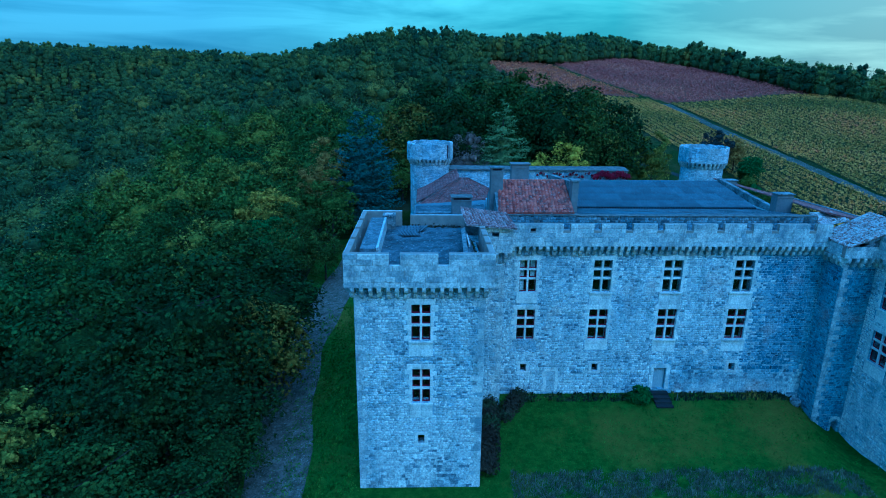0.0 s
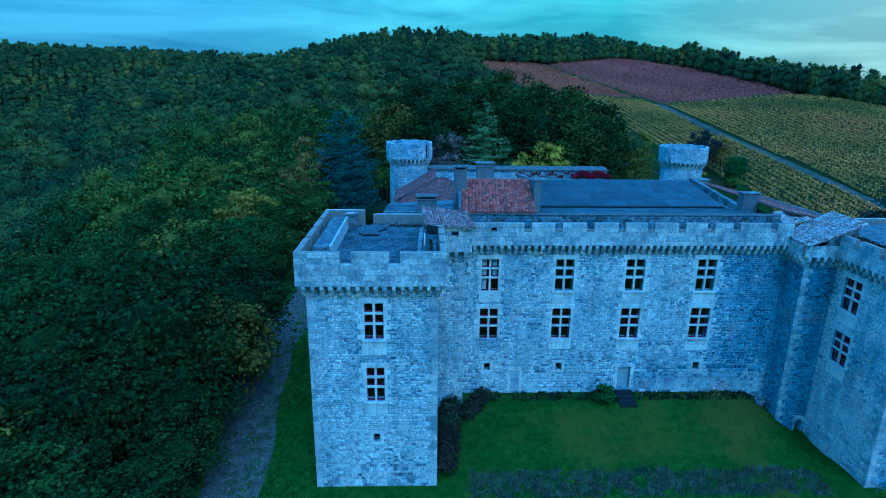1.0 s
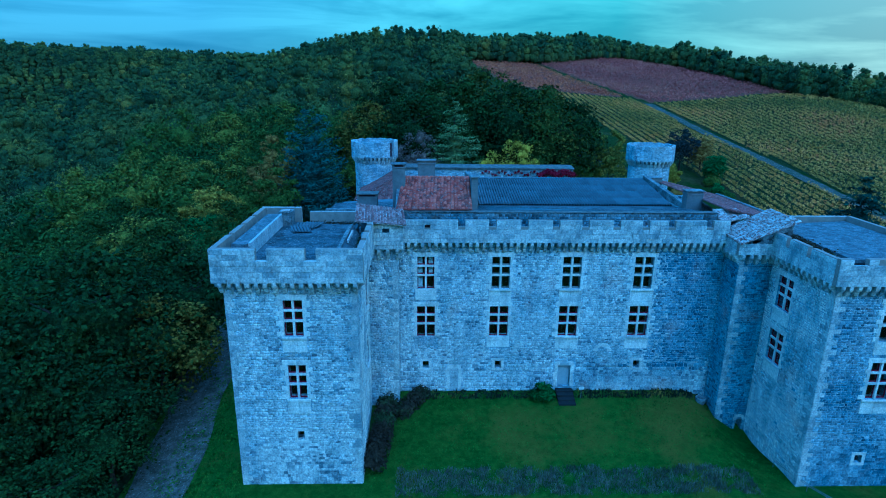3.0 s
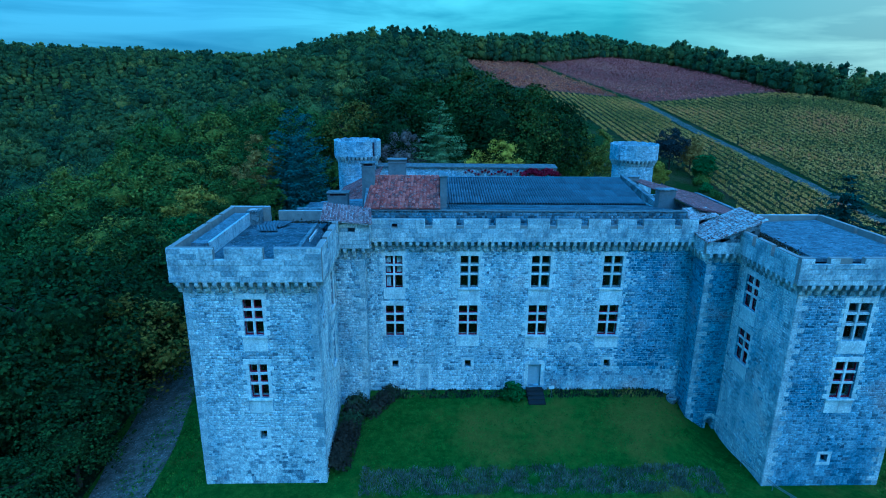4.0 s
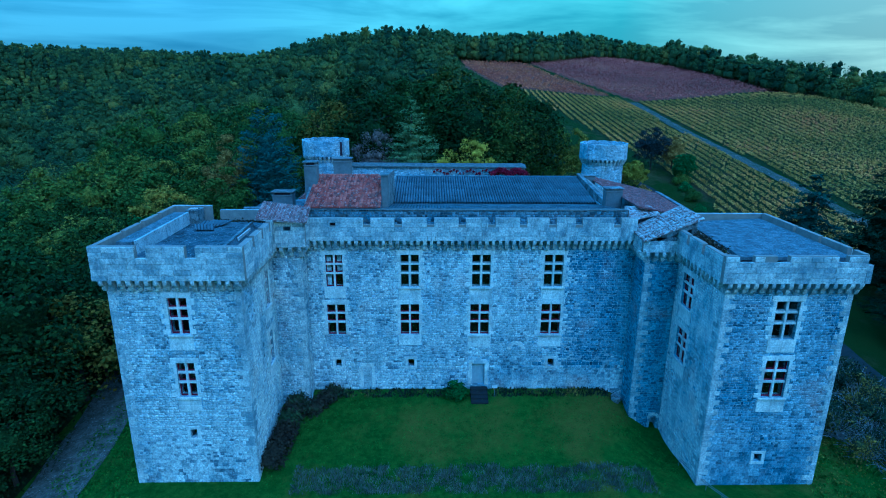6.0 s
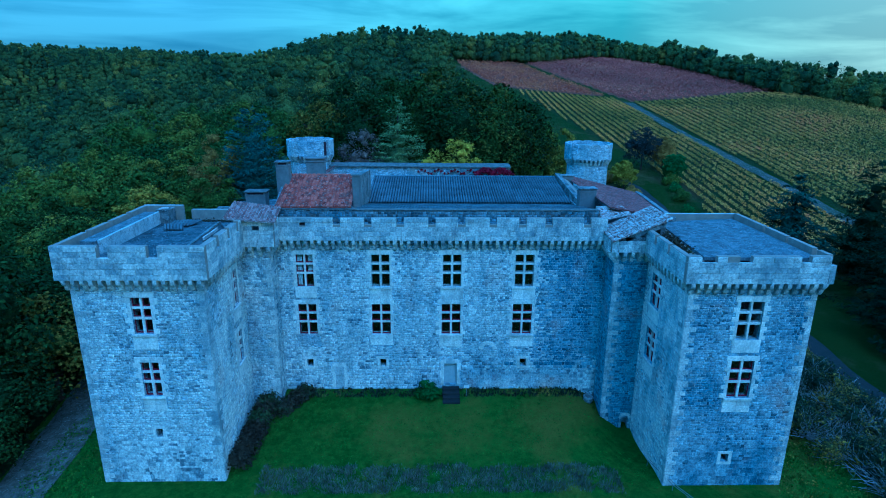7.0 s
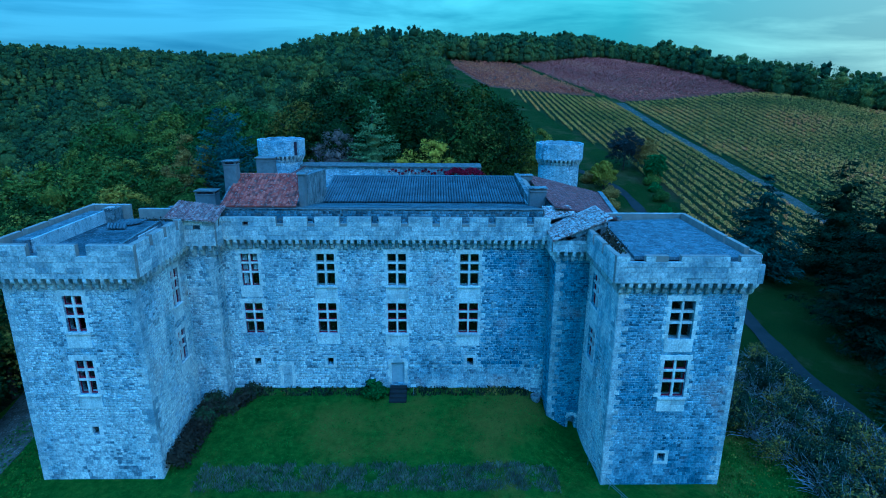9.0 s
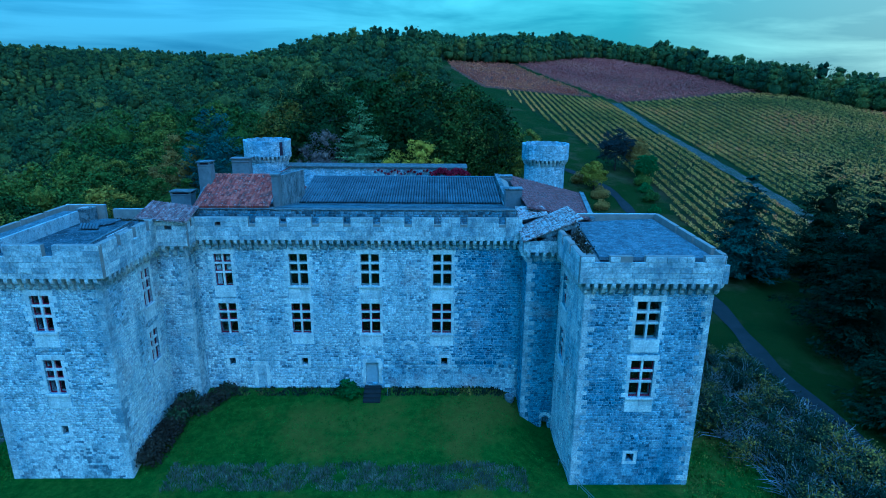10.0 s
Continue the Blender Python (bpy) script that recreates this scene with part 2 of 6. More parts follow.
M_RUBBLE = rubble("rubble_limestone")
# darker and bluer than rubble_limestone
M_RUBBLE_EAST = rubble("east_rubble_limestone", 0.34, (0.55, 0.6, 0.66), (0.24, 0.275, 0.325), 0.75, (0.4, 0.6))
M_RUBBLE_FINE = rubble("rear_rubble_limestone", 0.5)
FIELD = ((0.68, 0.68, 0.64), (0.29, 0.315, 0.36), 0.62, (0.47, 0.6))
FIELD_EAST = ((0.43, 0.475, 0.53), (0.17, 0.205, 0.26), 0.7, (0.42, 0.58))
# paler set for the tower walls that face each other
FIELD_PALE = ((0.8, 0.78, 0.69), (0.52, 0.52, 0.5), 0.6, (0.48, 0.62))
# darker for wear and for the shade of the nook by the east tower
M_FIELD_NOOK = field_stone("weathered_nook_shade_stone", (0.36, 0.41, 0.48), (0.15, 0.185, 0.24), 0.7, (0.42, 0.6))
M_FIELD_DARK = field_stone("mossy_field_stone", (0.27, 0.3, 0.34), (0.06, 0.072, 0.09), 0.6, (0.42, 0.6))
M_FIELD_PALE = field_stone("pale_field_stone", *FIELD_PALE)
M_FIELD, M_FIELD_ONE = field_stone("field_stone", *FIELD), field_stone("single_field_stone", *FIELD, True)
M_FIELD_EAST, M_FIELD_EAST_ONE = field_stone("east_field_stone", *FIELD_EAST), field_stone("single_east_field_stone", *FIELD_EAST, True)
M_BLOCK = dressed("dressed_limestone", (0.74, 0.73, 0.67), (0.4, 0.42, 0.43))
M_TRIM = dressed("window_limestone", (0.8, 0.785, 0.705), (0.62, 0.615, 0.57), 0.5)
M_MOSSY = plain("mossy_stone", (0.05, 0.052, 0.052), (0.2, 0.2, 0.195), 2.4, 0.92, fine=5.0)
M_CORE = plain("lime_mortar", (0.3, 0.28, 0.24), (0.2, 0.19, 0.17))
M_CONCRETE = blotched("weathered_render", (0.28, 0.29, 0.295), (0.1, 0.107, 0.115), (0.04, 0.043, 0.047))
M_CHIMNEY = plain("grey_chimney_render", (0.21, 0.21, 0.21), (0.12, 0.12, 0.125), 0.9, fine=5.0)
M_FELT = blotched("roof_felt", (0.125, 0.135, 0.155), (0.05, 0.056, 0.066), (0.026, 0.028, 0.033), 0.6)
M_WOOD = plain("wine_red_wood", (0.13, 0.012, 0.04), (0.07, 0.01, 0.026), 3.0, 0.6)
M_PLASTER = blotched("pale_lime_plaster", (0.56, 0.57, 0.57), (0.4, 0.42, 0.43), (0.2, 0.21, 0.22))
M_DUST = blotched("stone_dust_roofing", (0.19, 0.2, 0.22), (0.09, 0.1, 0.115), (0.05, 0.055, 0.062), 1.1)
M_DOOR = plain("grey_painted_wood", (0.46, 0.48, 0.5), (0.36, 0.38, 0.4), 3.0, 0.7)
M_CURTAIN = plain("white_curtain", (0.7, 0.7, 0.7), (0.6, 0.6, 0.6), 3.0)
# near-black for rooms and openings, with their shade in the colour
M_DARK = plain("dark_room_and_shade", (0.055, 0.04, 0.06), (0.03, 0.024, 0.034), 1.0)
M_IRON = plain("painted_iron", (0.3, 0.31, 0.32), (0.2, 0.2, 0.2), 5.0, 0.5, 0.6)
M_WHITE = plain("white_enamel", (0.75, 0.75, 0.75), (0.65, 0.65, 0.65), 5.0, 0.5)
M_BARK = plain("bark", (0.07, 0.055, 0.042), (0.035, 0.028, 0.022), 2.0)
M_ASPHALT = plain("asphalt", (0.03, 0.03, 0.031), (0.017, 0.018, 0.018), 0.6, 0.9)
M_LITTER = blotched("leaf_littered_gravel", (0.15, 0.14, 0.12), (0.07, 0.068, 0.05), (0.035, 0.038, 0.022), 1.3, 0.95)
M_GRAVEL = blotched("gravel", (0.085, 0.08, 0.072), (0.04, 0.046, 0.024), (0.022, 0.034, 0.012), 0.5, 0.95)
M_IVY = foliage("red_creeper", [(0.0, (0.07, 0.008, 0.022)), (1.0, (0.17, 0.014, 0.04))])


def glass():
    n = Nodes("window_glass", 0.06)
    n.bsdf.inputs["Transmission Weight"].default_value = 1.0
    n.bsdf.inputs["Specular IOR Level"].default_value = 0.5
    n.bsdf.inputs["IOR"].default_value = 1.45
    far = n.place()
    n.bump(n.noise(far, 1.5, 2), 0.05, 0.02)
    return n.done((0.8, 0.85, 0.85))


M_GLASS = glass()


def tiles(name, stops, lichen=0.5, pale=(0.42, 0.42, 0.42)):
    n = Nodes(name, 0.85)
    geo = n.node("ShaderNodeNewGeometry")
    col = n.ramp(geo.outputs["Random Per Island"], stops)
    far = n.place()
    moss = n.noise(far, 1.6, 8, 0.75, 0.48, 0.58)
    col = n.mix(n.math("MULTIPLY", moss, 0.6), col, (0.07, 0.068, 0.066))
    spots = n.noise(far, 6.0, 5, 0.75, 0.56 - 0.1 * (lichen > 0.6), 0.62)
    col = n.mix(n.math("MULTIPLY", spots, lichen), col, pale)
    n.bump(n.noise(far, 20.0), 0.3, 0.01)
    return n.done(col)


M_TILE = tiles("clay_canal_tile", [(0.0, (0.1, 0.03, 0.024)), (0.5, (0.25, 0.07, 0.05)), (1.0, (0.34, 0.14, 0.1))])
M_TILE_DARK = tiles("plum_canal_tile", [(0.0, (0.09, 0.045, 0.045)), (0.5, (0.15, 0.075, 0.07)), (1.0, (0.22, 0.13, 0.12))])
M_TILE_WORN = tiles("worn_canal_tile", [(0.0, (0.1, 0.06, 0.06)), (0.5, (0.18, 0.115, 0.11)), (1.0, (0.3, 0.24, 0.23))], 0.55)
M_TILE_OLD = tiles("lichened_canal_tile", [(0.0, (0.1, 0.06, 0.05)), (0.5, (0.22, 0.16, 0.14)), (1.0, (0.45, 0.42, 0.38))], 0.85, (0.62, 0.62, 0.6))


def fibre():
    n = Nodes("fibre_cement", 0.85)
    far = n.place()
    col = n.mix(n.noise(far, 1.2, 8, 0.75), (0.16, 0.175, 0.2), (0.08, 0.09, 0.108))
    lichen = n.noise(far, 5.0, 8, 0.75, 0.55, 0.65)
    col = n.mix(n.math("MULTIPLY", lichen, 0.4), col, (0.33, 0.34, 0.33))
    # near-black in the troughs of the sheets, broken up by noise
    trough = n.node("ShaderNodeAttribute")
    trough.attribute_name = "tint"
    trough_dark = n.math("MULTIPLY", trough.outputs["Fac"], n.noise(far, 1.1, 6, 0.7, 0.25, 0.5))
    col = n.mix(n.math("MULTIPLY", trough_dark, 1.0), col, (0.018, 0.02, 0.026))
    tone = n.node("ShaderNodeMapRange", To_Min=0.8, To_Max=1.1)
    n.link(n.random(), tone.inputs["Value"])
    col = n.mix(1.0, col, tone.outputs["Result"], "MULTIPLY")
    return n.done(col)


M_FIBRE = fibre()


def lawn(name, a, b, c, dry):
    n = Nodes(name, 0.95)
    n.bsdf.inputs["Specular IOR Level"].default_value = 0.02
    far = n.place()
    col = n.mix(n.noise(far, 0.16, 6, 0.6), a, b)
    col = n.mix(n.noise(far, 1.7, 8, 0.7, 0.4, 0.66), col, c)
    col = n.mix(n.math("MULTIPLY", n.noise(far, 0.09, 6, 0.7, 0.52, 0.66), 0.6), col, dry)
    fine = n.noise(far, 9.0, 6, 0.75)
    col = n.mix(0.6, col, n.mix(fine, (0.45, 0.45, 0.45), (1.1, 1.1, 1.1)), "MULTIPLY")
    n.bump(fine, 1.0, 0.12)
    return n.done(col)


M_LAWN = lawn("lawn", (0.046, 0.08, 0.008), (0.09, 0.14, 0.014), (0.12, 0.17, 0.018), (0.19, 0.17, 0.03))
M_VINE_SOIL = lawn("vineyard_ground", (0.03, 0.04, 0.012), (0.045, 0.045, 0.016), (0.03, 0.045, 0.012), (0.07, 0.055, 0.03))
M_RED_SOIL = lawn("red_vineyard_ground", (0.16, 0.07, 0.05), (0.2, 0.085, 0.06), (0.1, 0.06, 0.04), (0.14, 0.1, 0.06))
M_WOOD_FLOOR = lawn("woodland_floor", (0.03, 0.035, 0.016), (0.045, 0.045, 0.02), (0.03, 0.045, 0.016), (0.07, 0.06, 0.03))

# grass colour lowered throughout to hold the cedars' shade by the lane
M_ROUGH = lawn("shaded_rough_grass", (0.022, 0.034, 0.006), (0.04, 0.05, 0.009), (0.034, 0.048, 0.008), (0.1, 0.085, 0.04))
# valley field; the blue-grey is haze mixed into its colour
M_HAZY_FIELD = lawn("hazy_field", (0.05, 0.06, 0.055), (0.07, 0.08, 0.07), (0.05, 0.065, 0.05), (0.08, 0.085, 0.07))

GREENS = [(0.0, (0.04, 0.045, 0.012)), (0.4, (0.068, 0.07, 0.014)), (0.72, (0.1, 0.096, 0.016)), (0.95, (0.13, 0.115, 0.016)), (1.0, (0.17, 0.13, 0.018))]
M_LEAF = foliage("broad_leaves", [(p, (1.15 * c[0], 1.5 * c[1], 1.4 * c[2])) for p, c in GREENS], 0.4)
# deep green, darker than broad_leaves: the near crowns' shaded sides are in it
M_LEAF_SHADED = foliage("shaded_deep_green_leaves", [(0.0, (0.03, 0.042, 0.012)), (0.5, (0.056, 0.076, 0.015)), (0.85, (0.082, 0.1, 0.016)), (1.0, (0.16, 0.13, 0.018))], 0.35)
# extra blue in the leaf colour stands for distance haze
M_LEAF_FAR = foliage("hazy_woodland_leaves", [(p, (1.15 * c[0], 1.38 * c[1], 1.2 * c[2] + 0.014)) for p, c in GREENS], 0.3, True, 0.75)
M_LEAF_DARK = foliage("cedar_needles", [(0.0, (0.012, 0.02, 0.01)), (1.0, (0.034, 0.046, 0.02))])
M_LEAF_CEDAR = foliage("grey_cedar_needles", [(0.0, (0.025, 0.04, 0.03)), (1.0, (0.06, 0.085, 0.06))])
M_LEAF_SLATE = foliage("slate_leaves", [(0.0, (0.02, 0.024, 0.026)), (1.0, (0.045, 0.05, 0.05))])
M_LEAF_BLUE = foliage("blue_cedar_needles", [(0.0, (0.04, 0.06, 0.052)), (1.0, (0.1, 0.14, 0.115))])
M_LEAF_PALE = foliage("larch_needles", [(0.0, (0.2, 0.24, 0.085)), (1.0, (0.36, 0.4, 0.14))])
M_LEAF_YELLOW = foliage("yellow_leaves", [(0.0, (0.24, 0.22, 0.02)), (1.0, (0.45, 0.38, 0.03))])
M_LEAF_OCHRE = foliage("ochre_leaves", [(0.0, (0.19, 0.15, 0.035)), (1.0, (0.33, 0.23, 0.05))])
M_LEAF_LIME = foliage("yellow_green_leaves", [(0.0, (0.08, 0.11, 0.018)), (0.7, (0.16, 0.17, 0.024)), (1.0, (0.34, 0.27, 0.03))])
M_LEAF_BROWN = foliage("brown_leaves", [(0.0, (0.09, 0.075, 0.065)), (1.0, (0.16, 0.13, 0.11))])
M_LEAF_BRIGHT = foliage("young_leaves", [(0.0, (0.055, 0.11, 0.02)), (1.0, (0.085, 0.14, 0.03))])
M_LAVENDER = foliage("lavender_stalks", [(0.0, (0.07, 0.1, 0.045)), (0.6, (0.13, 0.145, 0.1)), (1.0, (0.22, 0.22, 0.18))])
M_BRAMBLE = foliage("bramble_leaves", [(0.0, (0.035, 0.03, 0.022)), (0.6, (0.05, 0.045, 0.03)), (1.0, (0.06, 0.075, 0.03))])
M_VINE = foliage("vine_leaves", [(0.0, (0.22, 0.2, 0.04)), (0.45, (0.5, 0.34, 0.065)), (0.75, (0.7, 0.4, 0.085)), (1.0, (0.68, 0.27, 0.1))], 0.25, True, 0.8, 0.35)
M_VINE_RUSSET = foliage("russet_vine_leaves", [(0.0, (0.36, 0.12, 0.07)), (0.5, (0.5, 0.19, 0.085)), (1.0, (0.56, 0.27, 0.1))], 0.35, True, 0.75, 0.4)
M_VINE_RED = foliage("red_vine_leaves", [(0.0, (0.26, 0.1, 0.085)), (0.5, (0.4, 0.14, 0.115)), (1.0, (0.5, 0.22, 0.14))], 0.35, True, 0.75, 0.4)
M_GRASS = foliage("grass_blades", [(0.0, (0.08, 0.14, 0.014)), (0.6, (0.14, 0.21, 0.02)), (0.9, (0.2, 0.25, 0.03)), (1.0, (0.3, 0.25, 0.04))], 0.6)
M_SCRUB = foliage("scrub_leaves", [(0.0, (0.03, 0.04, 0.024)), (0.6, (0.055, 0.068, 0.036)), (0.85, (0.13, 0.13, 0.03)), (1.0, (0.26, 0.21, 0.035))], 0.9)
M_TWIG = plain("grey_twigs", (0.4, 0.39, 0.38), (0.22, 0.215, 0.21), 2.0)

# ---- building kit ----
def thing(name, label, category, group="", at=(0, 0, 0)):
    ob = new(name)
    ob.location = at
    return tagged(ob, label, category, group)


def finish(ob, parent=None, label=""):
    if parent is not None:
        ob.parent = parent
        ob.matrix_parent_inverse = Matrix.Translation(-Vector(world_of(parent)))
    if label:
        tagged(ob, label)
    return ob


def world_of(ob):
    at = Vector(ob.location)
    if ob.parent is not None:
        at = at + Vector(world_of(ob.parent)) + ob.matrix_parent_inverse.translation
    return at


def part(name, bm, material, parent=None, label=""):
    """Links a bmesh, in world places, as one mesh object under a thing or a part."""
    me = bpy.data.meshes.new(name)
    bm.to_mesh(me)
    bm.free()
    me.materials.append(material)
    return finish(new(name, me), parent, label)


def mesh_of(name, verts, faces, material, smooth=False):
    me = bpy.data.meshes.new(name)
    me.from_pydata([tuple(v) for v in verts], [], [tuple(f) for f in faces])
    me.materials.append(material)
    if smooth:
        me.polygons.foreach_set("use_smooth", [True] * len(me.polygons))
    me.update()
    return me


def fast_mesh(name, verts, quads, material, tint=None):
    """A mesh of quads from arrays."""
    me = bpy.data.meshes.new(name)
    verts, quads = np.asarray(verts, np.float32), np.asarray(quads, np.int32)
    me.vertices.add(len(verts))
    me.vertices.foreach_set("co", verts.ravel())
    me.loops.add(quads.size)
    me.loops.foreach_set("vertex_index", quads.ravel())
    me.polygons.add(len(quads))
    me.polygons.foreach_set("loop_start", np.arange(len(quads), dtype=np.int32) * quads.shape[1])
    if tint is not None:
        layer = me.attributes.new("tint", "FLOAT", "POINT")
        layer.data.foreach_set("value", np.asarray(tint, np.float32))
    me.update(calc_edges=True)
    me.materials.append(material)
    return me


def box(bm, x0, x1, y0, y1, z0, z1):
    v = [bm.verts.new(p) for p in ((x0, y0, z0), (x1, y0, z0), (x1, y1, z0), (x0, y1, z0), (x0, y0, z1), (x1, y0, z1), (x1, y1, z1), (x0, y1, z1))]
    for f in ((0, 3, 2, 1), (4, 5, 6, 7), (0, 1, 5, 4), (1, 2, 6, 5), (2, 3, 7, 6), (3, 0, 4, 7)):
        bm.faces.new([v[i] for i in f])
    return v


def block(name, material, x0, x1, y0, y1, z0, z1, parent, label="", bevel=0.02):
    bm = bmesh.new()
    box(bm, x0, x1, y0, y1, z0, z1)
    if bevel:
        bmesh.ops.bevel(bm, geom=bm.edges[:], offset=bevel, segments=1, affect="EDGES")
    return part(name, bm, material, parent, label)


def slab(name, material, corners, thick, parent, label=""):
    """A sloping sheet of that thickness under its four corners."""
    bm = bmesh.new()
    top = [bm.verts.new(c) for c in corners]
    low = [bm.verts.new((c[0], c[1], c[2] - thick)) for c in corners]
    n = len(corners)
    bm.faces.new(top)
    bm.faces.new(low[::-1])
    for i in range(n):
        bm.faces.new((top[i], low[i], low[(i + 1) % n], top[(i + 1) % n]))
    bmesh.ops.recalc_face_normals(bm, faces=bm.faces[:])
    return part(name, bm, material, parent, label)


class Face:
    """An upright wall face: a starting corner on the plan, the way along it, and its outward side."""

    def __init__(self, x, y, along, out):
        self.p, self.u, self.n = Vector((x, y, 0)), Vector((*along, 0)), Vector((*out, 0))

    def at(self, a, z, proud=0.0):
        return self.p + self.u * a + self.n * proud + Vector((0, 0, z))

    def matrix(self, a, z, proud=0.0):
        """Local x along the wall, local -y outward, z up."""
        m = Matrix.Identity(4)
        m.col[0][:3], m.col[1][:3], m.col[2][:3] = self.u, -self.n, (0, 0, 1)
        m.translation = self.at(a, z, proud)
        return m


def holed_wall(bm, face, length, z0, z1, holes, thick):
    """A wall with openings (a0, a1, z0, z1) right through it."""
    us = sorted({0.0, length, *[h[0] for h in holes], *[h[1] for h in holes]})
    zs = sorted({z0, z1, *[h[2] for h in holes], *[h[3] for h in holes]})
    made = {}

    def vert(i, j, back):
        if (i, j, back) not in made:
            made[i, j, back] = bm.verts.new(face.at(us[i], zs[j], -thick if back else 0))
        return made[i, j, back]

    def solid(i, j):
        if not (0 <= i < len(us) - 1 and 0 <= j < len(zs) - 1):
            return False
        a, z = (us[i] + us[i + 1]) / 2, (zs[j] + zs[j + 1]) / 2
        return not any(h[0] < a < h[1] and h[2] < z < h[3] for h in holes)

    for i in range(len(us) - 1):
        for j in range(len(zs) - 1):
            if not solid(i, j):
                continue
            ring = ((i, j), (i + 1, j), (i + 1, j + 1), (i, j + 1))
            bm.faces.new([vert(*c, False) for c in ring])
            bm.faces.new([vert(*c, True) for c in ring[::-1]])
            for (c, d), (di, dj) in zip(((0, 1), (1, 2), (2, 3), (3, 0)), ((0, -1), (1, 0), (0, 1), (-1, 0))):
                if not solid(i + di, j + dj):
                    bm.faces.new((vert(*ring[d], False), vert(*ring[c], False), vert(*ring[c], True), vert(*ring[d], True)))


def unit_block(name, material, wobble, seed):
    """A bevelled stone of unit size that fills x and z from -0.5 to 0.5 and stands out towards -y."""
    rng = random.Random(seed)
    bm = bmesh.new()
    box(bm, -0.5, 0.5, -0.5, 0.5, -0.5, 0.5)
    for v in bm.verts:
        v.co += Vector([rng.uniform(-wobble, wobble) for _ in range(3)])
    front = [e for e in bm.edges if all(v.co.y < 0 for v in e.verts)]
    bmesh.ops.bevel(bm, geom=front, offset=0.06, segments=1, affect="EDGES")
    me = bpy.data.meshes.new(name)
    bm.to_mesh(me)
    bm.free()
    me.materials.append(material)
    return me


FIELD_KIT = [unit_block("field_stone", M_FIELD_ONE, 0.05, s) for s in range(5)]
FIELD_EAST_KIT = [unit_block("field_stone", M_FIELD_EAST_ONE, 0.05, s) for s in range(5)]
STONES = [unit_block("stone", M_BLOCK, 0.018, s) for s in range(6)]
TRIMS = [unit_block("trim_stone", M_TRIM, 0.01, s) for s in range(4)]
RNG = random.Random(5)


def stone(face, a, z, w, h, depth, proud, parent, name="stone", kit=STONES):
    """One stone of a wall face, a to a + w along it, z to z + h; it stands proud of the face."""
    ob = new(name, RNG.choice(kit))
    gap = 0.018
    proud += 0.022 if kit is TRIMS else 0.0
    ob.matrix_world = face.matrix(a + w / 2, z + h / 2, proud - depth / 2) @ Matrix.Diagonal((w - gap, depth, h - gap, 1))
    m = ob.matrix_world.copy()
    ob.parent = parent
    ob.matrix_parent_inverse = Matrix.Translation(-Vector(world_of(parent)))
    ob.matrix_basis = m
    return ob


def corbel_mesh(step=0.28, rise=0.44, width=0.27, steps=2):
    """Stepped corbel with rounded noses, local -y outward, its top at z = 0."""
    profile = []
    for s in range(steps):
        z_top, reach = -s * rise, step * (steps - s)
        profile += [(-reach, z_top), (-reach, z_top - rise * 0.45), (-reach + 0.05, z_top - rise * 0.78), (-reach + 0.16, z_top - rise)]
    profile += [(0.06, -steps * rise), (0.06, 0.0)]
    bm = bmesh.new()
    ring = [[bm.verts.new((x, y, z)) for y, z in profile] for x in (-width / 2, width / 2)]
    n = len(profile)
    bm.faces.new(ring[0])
    bm.faces.new(ring[1][::-1])
    for i in range(n):
        bm.faces.new((ring[0][i], ring[1][i], ring[1][(i + 1) % n], ring[0][(i + 1) % n]))
    bmesh.ops.recalc_face_normals(bm, faces=bm.faces[:])
    me = bpy.data.meshes.new("corbel")
    bm.to_mesh(me)
    bm.free()
    me.materials.append(M_BLOCK)
    return me


CORBEL = corbel_mesh()


def put(name, me, matrix, parent):
    ob = new(name, me)
    ob.parent = parent
    ob.matrix_parent_inverse = Matrix.Translation(-Vector(world_of(parent)))
    ob.matrix_basis = matrix
    return ob


def corbels(face, a0, a1, z_top, parent, pitch=0.6):
    n = max(1, round((a1 - a0) / pitch))
    for i in range(n + 1):
        m = face.matrix(a0 + (a1 - a0) * i / n + RNG.uniform(-0.02, 0.02), z_top) @ Matrix.Diagonal((RNG.uniform(0.85, 1.1), 1, RNG.uniform(0.92, 1.06), 1))
        put("corbel", CORBEL, m, parent)


